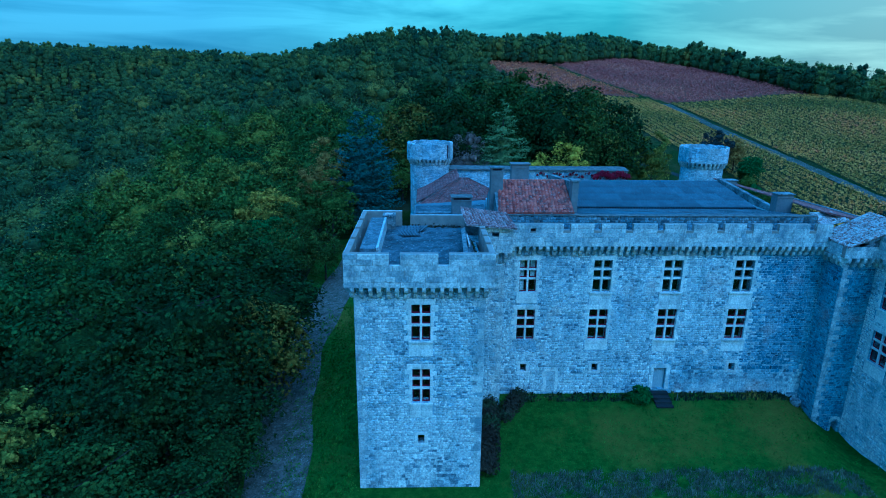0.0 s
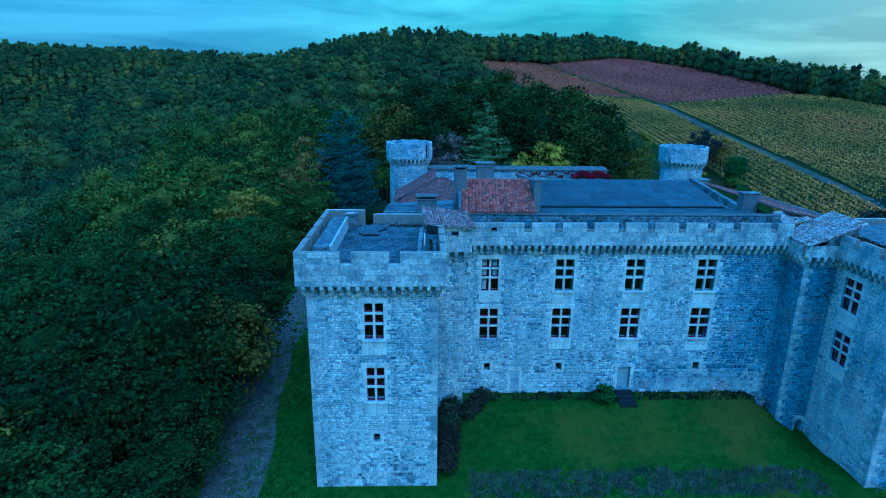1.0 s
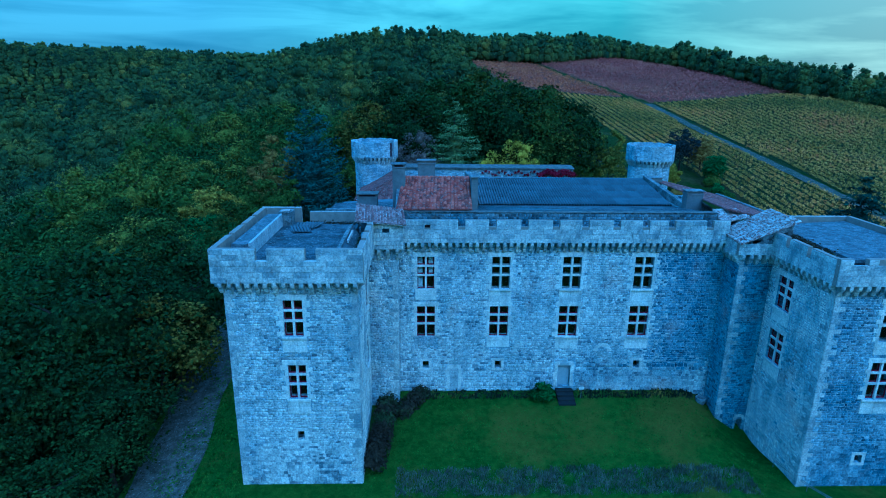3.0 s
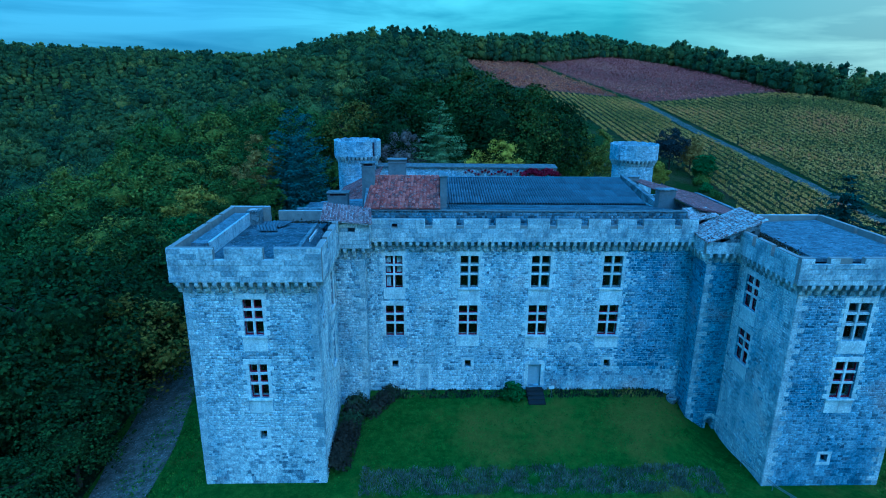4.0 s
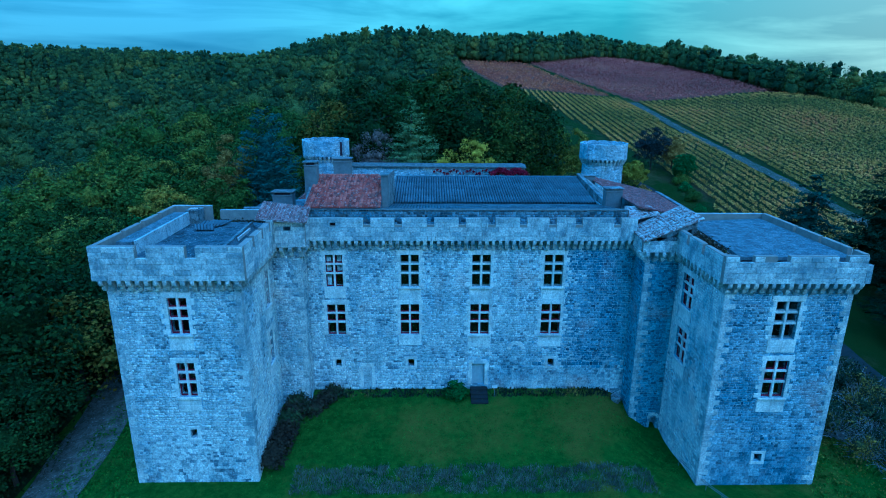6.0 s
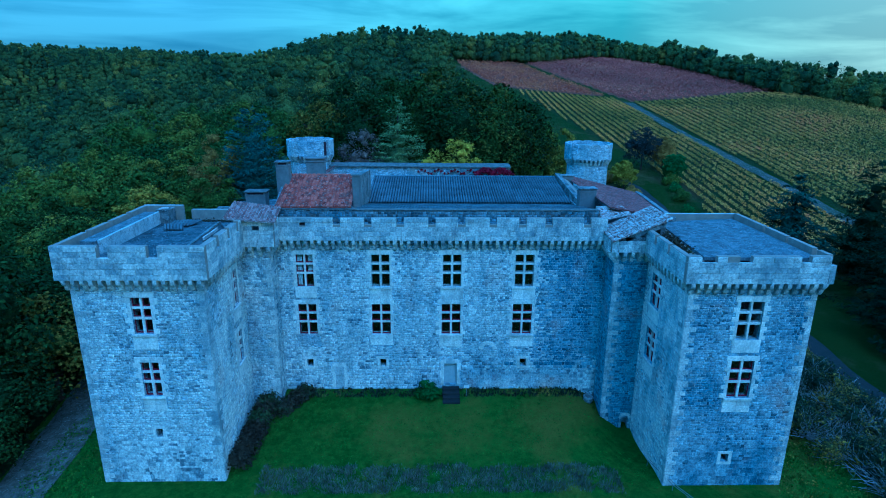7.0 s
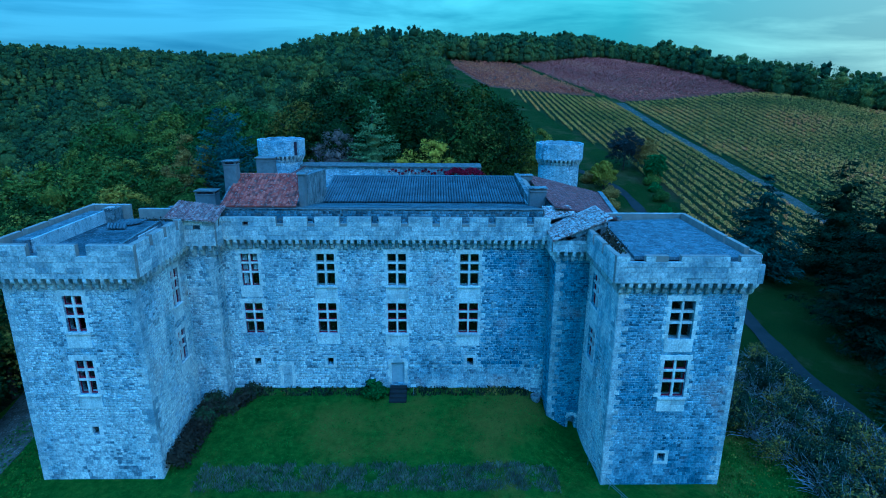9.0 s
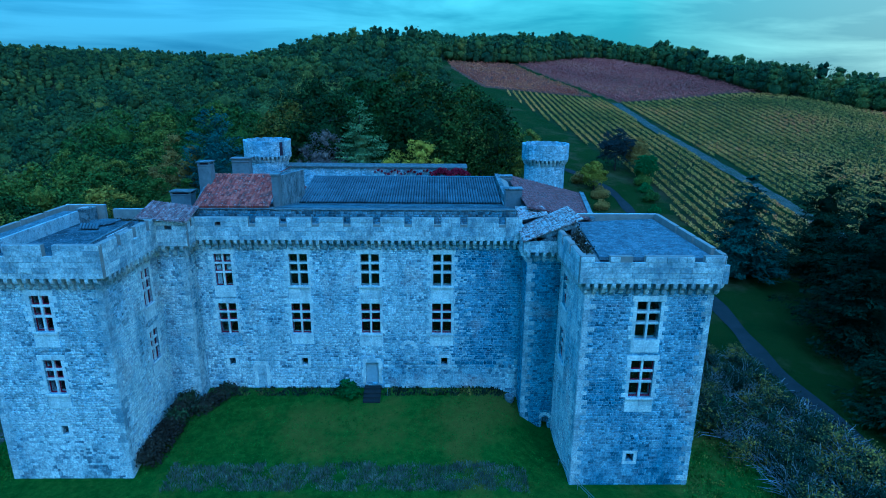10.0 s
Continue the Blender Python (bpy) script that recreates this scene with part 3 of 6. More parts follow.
def parapet(face, a0, a1, z0, z1, parent, notches=(), overhang=0.55, thick=0.4, course=0.36, mean=0.62, top_ragged=0.0, back=True):
    """A parapet of squared stones on a mortar core, with notches (a from, a to, z from, z to) cut into it."""
    core = bmesh.new()
    shell = Face(0, 0, (1, 0), (0, -1))
    shell.p, shell.u, shell.n = face.at(a0, 0, overhang - 0.05), face.u, face.n
    cut = []
    for b0, b1, c0, c1 in notches:
        cut.append((b0 - a0, b1 - a0, c0, c1))
    holed_wall(core, shell, a1 - a0, z0 + 0.02, z1 - 0.02, cut, thick - 0.05)
    bmesh.ops.recalc_face_normals(core, faces=core.faces[:])
    part("parapet", core, M_CORE if back else M_CONCRETE, parent)
    rows = max(1, round((z1 - z0) / course))
    h = (z1 - z0) / rows
    for r in range(rows):
        za = z0 + r * h
        blocked = sorted((n[0], n[1]) for n in notches if n[2] < za + h * 0.55 and n[3] > za + h * 0.45)
        a = a0
        for s0, s1 in [*blocked, (a1, a1)]:
            while s0 - a > 0.03:
                w = RNG.uniform(0.6, 1.45) * mean
                if s0 - a - w < 0.3:
                    w = s0 - a
                rag = RNG.random() < top_ragged and r == rows - 1
                if not rag:
                    stone(face, a, za, w, h, 0.2, overhang + RNG.uniform(-0.012, 0.014), parent)
                a += w
            a = max(a, s1)


def masonry(face, length, z0, z1, keep_out, parent, material, kit, singles=None, seed=1, course=(0.14, 0.25), width=(0.15, 0.38), weathered=None):
    """Coursed rubble on a wall face, between openings; the stones of a stretch (a0, a1, z0, z1) are objects of their
    own.
    weathered: a darker material, part wear and part corner shade, and the places along the wall between which it takes
    over."""
    rng = random.Random(seed)
    sets = [([], []), ([], [])]
    z = z0
    while z < z1 - 0.08:
        h = min(rng.uniform(*course) * (1.5 if z < z0 + 3.2 and rng.random() < 0.5 else 1.0), z1 - z)
        if z1 - z - h < 0.1:
            h = z1 - z
        a = rng.uniform(-0.2, 0.0)
        while a < length - 0.05:
            w = rng.uniform(*width) * (0.75 + h / 0.45)
            lo, hi = max(a, 0.02), min(a + w, length - 0.02)
            a += w
            for k0, k1, c0, c1 in keep_out:
                if c0 < z + h / 2 < c1 and k0 < hi and k1 > lo:
                    if (k0 + k1) / 2 > (lo + hi) / 2:
                        hi = min(hi, k0)
                    else:
                        lo = max(lo, k1)
            if hi - lo < 0.09 or rng.random() < 0.012:
                continue
            proud = rng.uniform(0.008, 0.03)
            if singles and singles[0] < lo and hi < singles[1] and singles[2] < z and z + h < singles[3]:
                stone(face, lo, z, hi - lo, h, 0.09, proud + 0.004, parent, "rubble_stone", kit)
                continue
            g, b = rng.uniform(0.008, 0.022), min(0.016, h * 0.1)
            dz0, dz1 = rng.uniform(-0.025, 0.025), rng.uniform(-0.025, 0.025)
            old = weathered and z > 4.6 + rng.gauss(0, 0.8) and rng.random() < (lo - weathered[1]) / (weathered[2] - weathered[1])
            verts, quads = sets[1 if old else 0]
            base = len(verts)
            for p, q, out in ((lo + g, z + g + dz0, 0.0), (hi - g, z + g + dz1, 0.0), (hi - g, z + h - g + dz1, 0.0), (lo + g, z + h - g + dz0, 0.0),
                              (lo + g + b, z + g + b + dz0, proud), (hi - g - b, z + g + b + dz1, proud), (hi - g - b, z + h - g - b + dz1, proud), (lo + g + b, z + h - g - b + dz0, proud)):
                verts.append(tuple(face.at(p, q, out)))
            quads += [(base + 4, base + 5, base + 6, base + 7)] + [(base + i, base + (i + 1) % 4, base + 4 + (i + 1) % 4, base + 4 + i) for i in range(4)]
        z += h
    for (verts, quads), mat in zip(sets, (material, weathered[0] if weathered else None)):
        if verts:
            tagged(finish(new("rubble_stonework", fast_mesh("rubble_stonework", verts, quads, mat)), parent, "coursed rubble limestone facing"), kind="stuff")


def around(holes, origin=0.0, side=0.27, up=0.4, down=1.12):
    """Stretches of wall taken up by openings and their dressed stones."""
    return [(h[0] - origin - side, h[1] - origin + side, h[2] - down, h[3] + up) for h in holes]


def quoins(face, a, side, z0, z1, parent, h=0.42):
    """Alternating corner stones on one face; side +1 if the wall lies to greater a."""
    z, k = z0, RNG.randint(0, 1)
    while z < z1 - 0.1:
        hh = min(h * RNG.uniform(0.8, 1.15), z1 - z)
        w = (0.75 if k % 2 else 0.42) * RNG.uniform(0.85, 1.2)
        stone(face, a if side > 0 else a - w, z, w, hh, 0.14, 0.042, parent, "quoin")
        z, k = z + hh, k + 1


def cross_window(face, a0, a1, z0, z1, parent, curtain=(), sill=True, panel=True, frame_of=None, broken=False):
    """A mullioned stone window: two lights wide and three high, wine-red casements, one pane to a light."""
    w, h = a1 - a0, z1 - z0
    frame_of = frame_of or M_WOOD
    bm = bmesh.new()

    def bar(b0, b1, c0, c1, out, back):
        for_face = [face.at(b0, c0, out), face.at(b1, c0, out), face.at(b1, c0, back), face.at(b0, c0, back)]
        low = [bm.verts.new(v) for v in for_face]
        top = [bm.verts.new(v + Vector((0, 0, c1 - c0))) for v in for_face]
        bm.faces.new(low[::-1])
        bm.faces.new(top)
        for i in range(4):
            bm.faces.new((low[i], low[(i + 1) % 4], top[(i + 1) % 4], top[i]))

    # lights: the lowest row is the tallest
    t = 0.15
    rows = [(z0, z0 + 0.42 * h - t / 2), (z0 + 0.42 * h + t / 2, z0 + 0.71 * h - t / 2), (z0 + 0.71 * h + t / 2, z1)]
    mid = (a0 + a1) / 2
    cols = [(a0, mid - t / 2), (mid + t / 2, a1)]
    bar(mid - t / 2, mid + t / 2, z0, z1, -0.06, -0.3)
    for lo, hi in ((rows[0][1], rows[1][0]), (rows[1][1], rows[2][0])):
        bar(a0, mid - t / 2, lo, hi, -0.065, -0.3)
        bar(mid + t / 2, a1, lo, hi, -0.065, -0.3)
    bmesh.ops.recalc_face_normals(bm, faces=bm.faces[:])
    win = part("window", bm, M_TRIM, parent, "stone cross window with wine-red wooden casements")
    for r, (c0, c1) in enumerate(rows):
        for k, (b0, b1) in enumerate(cols):
            bm = bmesh.new()
            f = 0.055
            bar(b0, b0 + f, c0, c1, -0.2, -0.27)
            bar(b1 - f, b1, c0, c1, -0.2, -0.27)
            bar(b0 + f, b1 - f, c0, c0 + f * 1.7, -0.2, -0.27)
            bar(b0 + f, b1 - f, c1 - f, c1, -0.2, -0.27)
            bmesh.ops.recalc_face_normals(bm, faces=bm.faces[:])
            part("casement", bm, frame_of, win, "wine-red casement")
            bm = bmesh.new()
            bar(b0 + f, b1 - f, c0 + f * 1.7, c1 - f, -0.235, -0.243)
            bmesh.ops.recalc_face_normals(bm, faces=bm.faces[:])
            pane = part("pane", bm, M_GLASS, win)
            pane.visible_shadow = False
            if (r, k) in curtain:
                bm = bmesh.new()
                n = 14
                line = [(b0 + f + (b1 - b0 - 2 * f) * (0.75 if k else 0.72) * i / n + (0.1 if k else 0), -0.33 - 0.025 * math.sin(i * 1.9)) for i in range(n + 1)]
                low = [bm.verts.new(face.at(b, c0 + 0.03, d)) for b, d in line]
                top = [bm.verts.new(face.at(b, c1 - 0.02, d)) for b, d in line]
                for i in range(n):
                    bm.faces.new((low[i], low[i + 1], top[i + 1], top[i]))
                part("curtain", bm, M_CURTAIN, win, "white gathered curtain")
    # dressed surround: jambs, lintel, sill and the panel below
    for side, a in ((-1, a0), (1, a1)):
        z = z0
        k = 0
        while z < z1 - 0.05:
            hh = min(RNG.uniform(0.3, 0.42), z1 - z)
            if z1 - z - hh < 0.15:
                hh = z1 - z
            ww = (0.26 if k % 2 else 0.48) * RNG.uniform(0.85, 1.15)
            stone(face, a - ww if side < 0 else a, z, ww, hh, 0.3, 0.02, win, "jamb_stone", TRIMS)
            z, k = z + hh, k + 1
    stone(face, a0 - 0.38, z1, w / 2 + 0.38, 0.42, 0.3, 0.024, win, "lintel", TRIMS)
    stone(face, mid, z1, w / 2 + 0.34, 0.42, 0.3, 0.024, win, "lintel", TRIMS)
    if sill:
        stone(face, a0 - 0.22, z0 - 0.17, w + 0.44, 0.17, 0.42, 0.13, win, "window_sill", TRIMS)
    if panel:
        top = z0 - (0.17 if sill else 0)
        for r in range(2):
            for k in range(2):
                stone(face, a0 - 0.2 + k * (w / 2 + 0.2), top - 0.5 * (r + 1), w / 2 + 0.2, 0.5, 0.12, 0.012, win, "panel_stone", TRIMS)
    return win


def small_window(face, a0, a1, z0, z1, parent):
    bm = bmesh.new()
    v = [bm.verts.new(face.at(a, z, -0.32)) for a, z in ((a0, z0), (a1, z0), (a1, z1), (a0, z1))]
    u = [bm.verts.new(face.at(a, z, -0.36)) for a, z in ((a0, z0), (a1, z0), (a1, z1), (a0, z1))]
    bm.faces.new(v)
    bm.faces.new(u[::-1])
    for i in range(4):
        bm.faces.new((v[i], u[i], u[(i + 1) % 4], v[(i + 1) % 4]))
    bmesh.ops.recalc_face_normals(bm, faces=bm.faces[:])
    win = part("small_window", bm, M_GLASS, parent, "small square loophole with a dark pane")
    for a, w, z, h in ((a0 - 0.25, 0.25, z0 - 0.02, z1 - z0 + 0.04), (a1, 0.27, z0, z1 - z0), (a0 - 0.3, a1 - a0 + 0.6, z1, 0.26), (a0 - 0.28, a1 - a0 + 0.56, z0 - 0.24, 0.24)):
        stone(face, a, z, w, h, 0.28, 0.018, win, "surround_stone", TRIMS)
    return win


def canal_tiles(name, material, corners, pitch, course, parent, label="", lift=0.09, under=None):
    """Barrel tiles, laid in overlapping courses down a sloping four-cornered roof: top left, top right, bottom right, bottom left."""
    tl, tr, br, bl = [Vector(c) for c in corners]
    across = ((tr - tl).length + (br - bl).length) / 2
    down = ((bl - tl).length + (br - tr).length) / 2
    nc, nr = max(2, round(across / pitch)), max(2, round(down / course))
    up = ((tr - tl).cross(bl - tl)).normalized()
    up = up if up.z > 0 else -up
    verts, quads = [], []
    rng = random.Random(name + str(nc))
    seg = 4
    for i in range(nc):
        for j in range(nr):
            f0, f1 = j / nr, min(1.0, (j + 1.12) / nr)
            jit = rng.uniform(-0.02, 0.02)
            base = len(verts)
            for f, wide, rise in ((f0, 0.82, 0.0), (f1, 1.0, 0.03)):
                a, b = tl.lerp(bl, f), tr.lerp(br, f)
                for s in range(seg + 1):
                    ang = math.pi * s / seg
                    p = (i + 0.5 + jit - 0.5 * wide * 0.96 * math.cos(ang)) / nc
                    verts.append(a.lerp(b, p) + up * (lift * math.sin(ang) + rise + rng.uniform(-0.006, 0.006)))
            for s in range(seg):
                quads.append((base + s, base + s + 1, base + seg + 2 + s, base + seg + 1 + s))
            # the open lower end has thickness
            for s in range(seg):
                verts.append(verts[base + seg + 1 + s] - up * 0.03)
            verts.append(verts[base + 2 * seg + 1] - up * 0.03)
            e = base + 2 * seg + 2
            for s in range(seg):
                quads.append((base + seg + 1 + s, base + seg + 2 + s, e + s + 1, e + s))
    me = fast_mesh(name, np.array([tuple(v) for v in verts]), quads, material)
    ob = finish(new(name, me), parent, label)
    tagged(ob, kind="stuff")
    deck = slab("roof_deck", under or M_TILE_OLD, [tuple(c + up * 0.015) for c in (tl, tr, br, bl)], 0.06, parent)
    return ob, deck


def corrugated(name, corners, waves, material, parent, rise=0.075):
    """One corrugated sheet."""
    tl, tr, br, bl = [Vector(c) for c in corners]
    up = ((tr - tl).cross(bl - tl)).normalized()
    up = up if up.z > 0 else -up
    n = waves * 4
    verts, quads = [], []
    for f in (0, 1):
        a, b = tl.lerp(bl, f), tr.lerp(br, f)
        for i in range(n + 1):
            verts.append(a.lerp(b, i / n) + up * (rise * math.sin(2 * math.pi * i / 4)))
    for i in range(n):
        quads.append((i, i + 1, n + 2 + i, n + 1 + i))
    verts += [v - up * 0.012 for v in verts]
    k = 2 * (n + 1)
    quads += [tuple(q + k for q in f[::-1]) for f in quads]
    quads += [(n + 1 + i, n + 2 + i, k + n + 2 + i, k + n + 1 + i) for i in range(n)]
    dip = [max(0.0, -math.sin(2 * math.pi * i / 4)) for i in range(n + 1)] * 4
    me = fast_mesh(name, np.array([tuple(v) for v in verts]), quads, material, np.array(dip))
    return finish(new(name, me), parent)


def chimney(x0, x1, y0, y1, z0, z1, cap, label, slots=True):
    ob = thing("chimney", label, "chimney", "chimneys on the castle roofs", ((x0 + x1) / 2, (y0 + y1) / 2, z0))
    block("shaft", M_CHIMNEY, x0, x1, y0, y1, z0, z1 - 0.3, ob, bevel=0.03)
    block("collar", M_CHIMNEY, x0 - 0.04, x1 + 0.04, y0 - 0.04, y1 + 0.04, z1 - 0.3, z1 - 0.2, ob, bevel=0.02)
    if slots:
        for px in (x0, x1 - 0.16):
            for py in (y0, y1 - 0.16):
                block("cap_post", M_CHIMNEY, px, px + 0.16, py, py + 0.16, z1 - 0.2, z1, ob, bevel=0.0)
        block("flue", M_DARK, x0 + 0.17, x1 - 0.17, y0 + 0.17, y1 - 0.17, z1 - 0.2, z1 - 0.08, ob, bevel=0.0)
    else:
        block("neck", M_CHIMNEY, x0 + 0.02, x1 - 0.02, y0 + 0.02, y1 - 0.02, z1 - 0.2, z1, ob, bevel=0.0)
    block("cap", cap, x0 - 0.1, x1 + 0.1, y0 - 0.1, y1 + 0.1, z1, z1 + 0.1, ob, bevel=0.02)
    return ob

# ---- ground ----
GX = np.array([-450.0, -220, -150, -85, -50, -20, 30, 90, 150, 300])
GY = np.array([-130.0, -15, 10, 50, 110, 170, 225, 300, 420, 700])
GZ = np.array([
    (-30, -28, -24, -16, -9, -2, -2, -5, -7, -9), (-28, -26, -20, -13, -6, -0.5, -0.5, -4, -6, -9), (-26, -24, -18, -10, -3.5, 2, 2, -2, -4, -7),
    (-24, -20, -16, -7, 0.5, 4.5, 4, 0, -1, -4), (-20, -14, -8, -1.5, 12, 13, 12, 9, 7, 2), (-12, -4, -1, 9, 22, 25, 19, 16, 19, 8), (-4, 2, 7, 20, 31, 33, 27, 21.5, 28, 14),
    (10, 10, 20, 37, 45.5, 47.5, 42, 38, 37, 16), (42, 34, 28, 36, 46, 53, 56, 59, 47, 16), (58, 50, 46, 40, 38, 34, 34, 30, 24, 10)])
# the crest of the spur, west of which the ground drops into a valley
CREST_Y, CREST_X = (60, 150, 205, 280, 390, 470), (-118, -150, -174, -192, -188, -160)
STEP = 4.0
FX, FY = np.arange(-640, 660, STEP), np.arange(-260, 900, STEP)


def smooth_table():
    rows = np.array([np.interp(FX, GX, r) for r in GZ])
    table = np.array([np.interp(FY, GY, rows[:, i]) for i in range(len(FX))])
    kernel = np.exp(-0.5 * (np.arange(-8, 9) * STEP / 11.0) ** 2)
    kernel /= kernel.sum()
    for axis in (0, 1):
        table = np.apply_along_axis(lambda r: np.convolve(np.pad(r, 8, "edge"), kernel, "valid"), axis, table)
    return table


HILLS = smooth_table()


def ease(v):
    v = np.clip(v, 0.0, 1.0)
    return v * v * (3 - 2 * v)


def ground_at(x, y):
    """Height of the ground, for numbers or arrays."""
    x, y = np.asarray(x, float), np.asarray(y, float)
    fx, fy = np.clip((x - FX[0]) / STEP, 0, len(FX) - 1.001), np.clip((y - FY[0]) / STEP, 0, len(FY) - 1.001)
    i, j = fx.astype(int), fy.astype(int)
    a, b = fx - i, fy - j
    z = HILLS[i, j] * (1 - a) * (1 - b) + HILLS[i + 1, j] * a * (1 - b) + HILLS[i, j + 1] * (1 - a) * b + HILLS[i + 1, j + 1] * a * b
    # the levelled court between the front towers, with a dip beside the east one
    court = 2.2 + 0.22 * np.clip(y, -10.5, 0) - 1.15 * ease((x - 17) / 4.0) * ease((y + 13.5) / 8) - 1.1 * ease((x - 19.2) / 2.6) * ease((y + 8.0) / 5)
    weight = ease((x + 25) / 6) * ease((46 - x) / 14) * ease((y + 19) / 6) * ease((16 - y) / 14)
    drop = ease((np.interp(y, CREST_Y, CREST_X) - x) / 75) * ease((y - 40) / 60) * ease((500 - y) / 110)
    z = z * (1 - drop) - 30 * drop
    z = z + 62 * np.exp(-((x - 1150) / 420) ** 2 - ((y - 1050) / 260) ** 2)
    far = np.hypot(np.maximum(0, np.abs(x) - 640), np.maximum(0, np.maximum(y - 900, -260 - y)))
    return z * (1 - weight) + court * weight - 0.02 * far


def axis_steps(*runs):
    out = []
    for a, b, s in runs:
        out += list(np.arange(a, b, s))
    return np.array(out + [runs[-1][1]])


def terrain_patch(name, xs, ys, lift, material, mask=None):
    X, Y = np.meshgrid(xs, ys, indexing="ij")
    Z = ground_at(X, Y) + lift
    idx = np.arange(X.size).reshape(X.shape)
    quads = np.stack([idx[:-1, :-1], idx[1:, :-1], idx[1:, 1:], idx[:-1, 1:]], -1).reshape(-1, 4)
    me = fast_mesh(name, np.stack([X, Y, Z], -1).reshape(-1, 3), quads, material)
    me.polygons.foreach_set("use_smooth", [True] * len(me.polygons))
    return me, X, Y


GROUND_X = axis_steps((-4000, -640, 420), (-640, -60, 6), (-60, 70, 1.25), (70, 200, 2), (200, 260, 4), (260, 660, 20), (660, 1700, 80), (1700, 4000, 420))
GROUND_Y = axis_steps((-3000, -260, 340), (-260, -30, 12), (-30, 70, 1.25), (70, 350, 2), (350, 360, 5), (360, 900, 18), (900, 1500, 80), (1500, 4500, 400))
ground_mesh, PX, PY = terrain_patch("ground", GROUND_X, GROUND_Y, 0.0, M_LAWN)
for extra in (M_WOOD_FLOOR, M_VINE_SOIL, M_RED_SOIL, M_ROUGH, M_HAZY_FIELD):
    ground_mesh.materials.append(extra)


EDGE_X, EDGE_Y = (15, 43, 56, 72, 96, 113, 128, 140, 147, 150, 162, 172, 180, 300), (276, 284, 286, 298, 320, 334, 330, 296, 251, 211, 202, 194, 180, 140)
TRACK_Y, TRACK_X = (40, 83, 96, 112, 130, 151, 164, 203), (88, 87, 86.5, 85.5, 85, 85, 85.5, 88)


def track_x(y):
    """The farm track between the two lower vineyards."""
    return np.interp(y, TRACK_Y, TRACK_X)


def gap_x(y):
    """The grass ride between the two red vineyards."""
    return np.interp(y, (203, 219, 240, 257, 290), (88, 86, 79, 69, 54))


def meadow(x, y):
    """A bare field on the valley floor."""
    return np.hypot((x + 292) / 20, (y - 342) / 34) < 1


def wooded(x, y):
    """Where the woods stand."""
    x, y = np.asarray(x, float), np.asarray(y, float)
    west = (x < -29.5 - 0.05 * y) & (y < 58)
    wall = (y > 60) & (x < 29 - 0.1 * (y - 60))
    slope = (y >= 50) & (x < -40)
    top = (y > np.interp(x, EDGE_X, EDGE_Y)) & (x > 0)
    return (west | wall | slope | top) & ~meadow(x, y)


def west_parcel(x, y):
    return (x < track_x(y) - 2.4) & (x > np.interp(y, (43, 81, 123, 168, 211), (58, 60, 54, 48, 42))) & (y > 43) & (y < 214)


def east_parcel(x, y):
    return (x > track_x(y) + 2.6) & (y > 45) & (y < 203.5 + 0.05 * (x - 93)) & (x < 255) & ~wooded(x, y)


def red_west(x, y):
    return (x < gap_x(y) - 2.6) & (x > np.interp(y, (220, 260, 290), (34, 20, 18))) & (y > 219.5) & (y < 300) & ~wooded(x, y)


def red_east(x, y):
    return (x > gap_x(y) + 2.6) & (y > 207 + 0.05 * (x - 93)) & (y < 340) & ~wooded(x, y - 3)


mid_x, mid_y = (GROUND_X[:-1] + GROUND_X[1:]) / 2, (GROUND_Y[:-1] + GROUND_Y[1:]) / 2
MX, MY = np.meshgrid(mid_x, mid_y, indexing="ij")
cover = (wooded(MX, MY) | (np.hypot(MX, MY) > 420)).astype(np.int32)
cover[(cover == 0) & ((MY > 47) | (MX > 40))] = 4
cover[meadow(MX, MY)] = 5
cover[west_parcel(MX, MY) | east_parcel(MX, MY)] = 2
cover[red_west(MX, MY) | red_east(MX, MY)] = 3
ground_mesh.polygons.foreach_set("material_index", cover.ravel())
ground = tagged(new("ground", ground_mesh), "sloping grass and woodland ground round the castle", "ground", kind="structure")


def ribbon(name, points, width, lift, material, label, category):
    """A track laid on the ground along a line of places."""
    pts = [Vector((*p, 0)) for p in points]
    fine = []
    for i in range(len(pts) - 1):
        p0, p1, p2, p3 = pts[max(0, i - 1)], pts[i], pts[i + 1], pts[min(len(pts) - 1, i + 2)]
        n = max(3, int((p2 - p1).length / 1.2))
        for k in range(n):
            t = k / n
            fine.append(0.5 * ((2 * p1) + (p2 - p0) * t + (2 * p0 - 5 * p1 + 4 * p2 - p3) * t * t + (3 * p1 - p0 - 3 * p2 + p3) * t ** 3))
    fine.append(pts[-1])
    verts, quads = [], []
    cols = 6
    for i, p in enumerate(fine):
        d = (fine[min(i + 1, len(fine) - 1)] - fine[max(i - 1, 0)]).normalized()
        side = Vector((d.y, -d.x, 0))
        for c in range(cols + 1):
            q = p + side * (c / cols - 0.5) * (width + 0.35 * math.sin(i * 0.7 + c * 2))
            verts.append((q.x, q.y, float(ground_at(q.x, q.y)) + lift))
    for i in range(len(fine) - 1):
        for c in range(cols):
            k = i * (cols + 1) + c
            quads.append((k, k + 1, k + cols + 2, k + cols + 1))
    me = fast_mesh(name, verts, quads, material)
    return tagged(new(name, me), label, category, kind="structure")


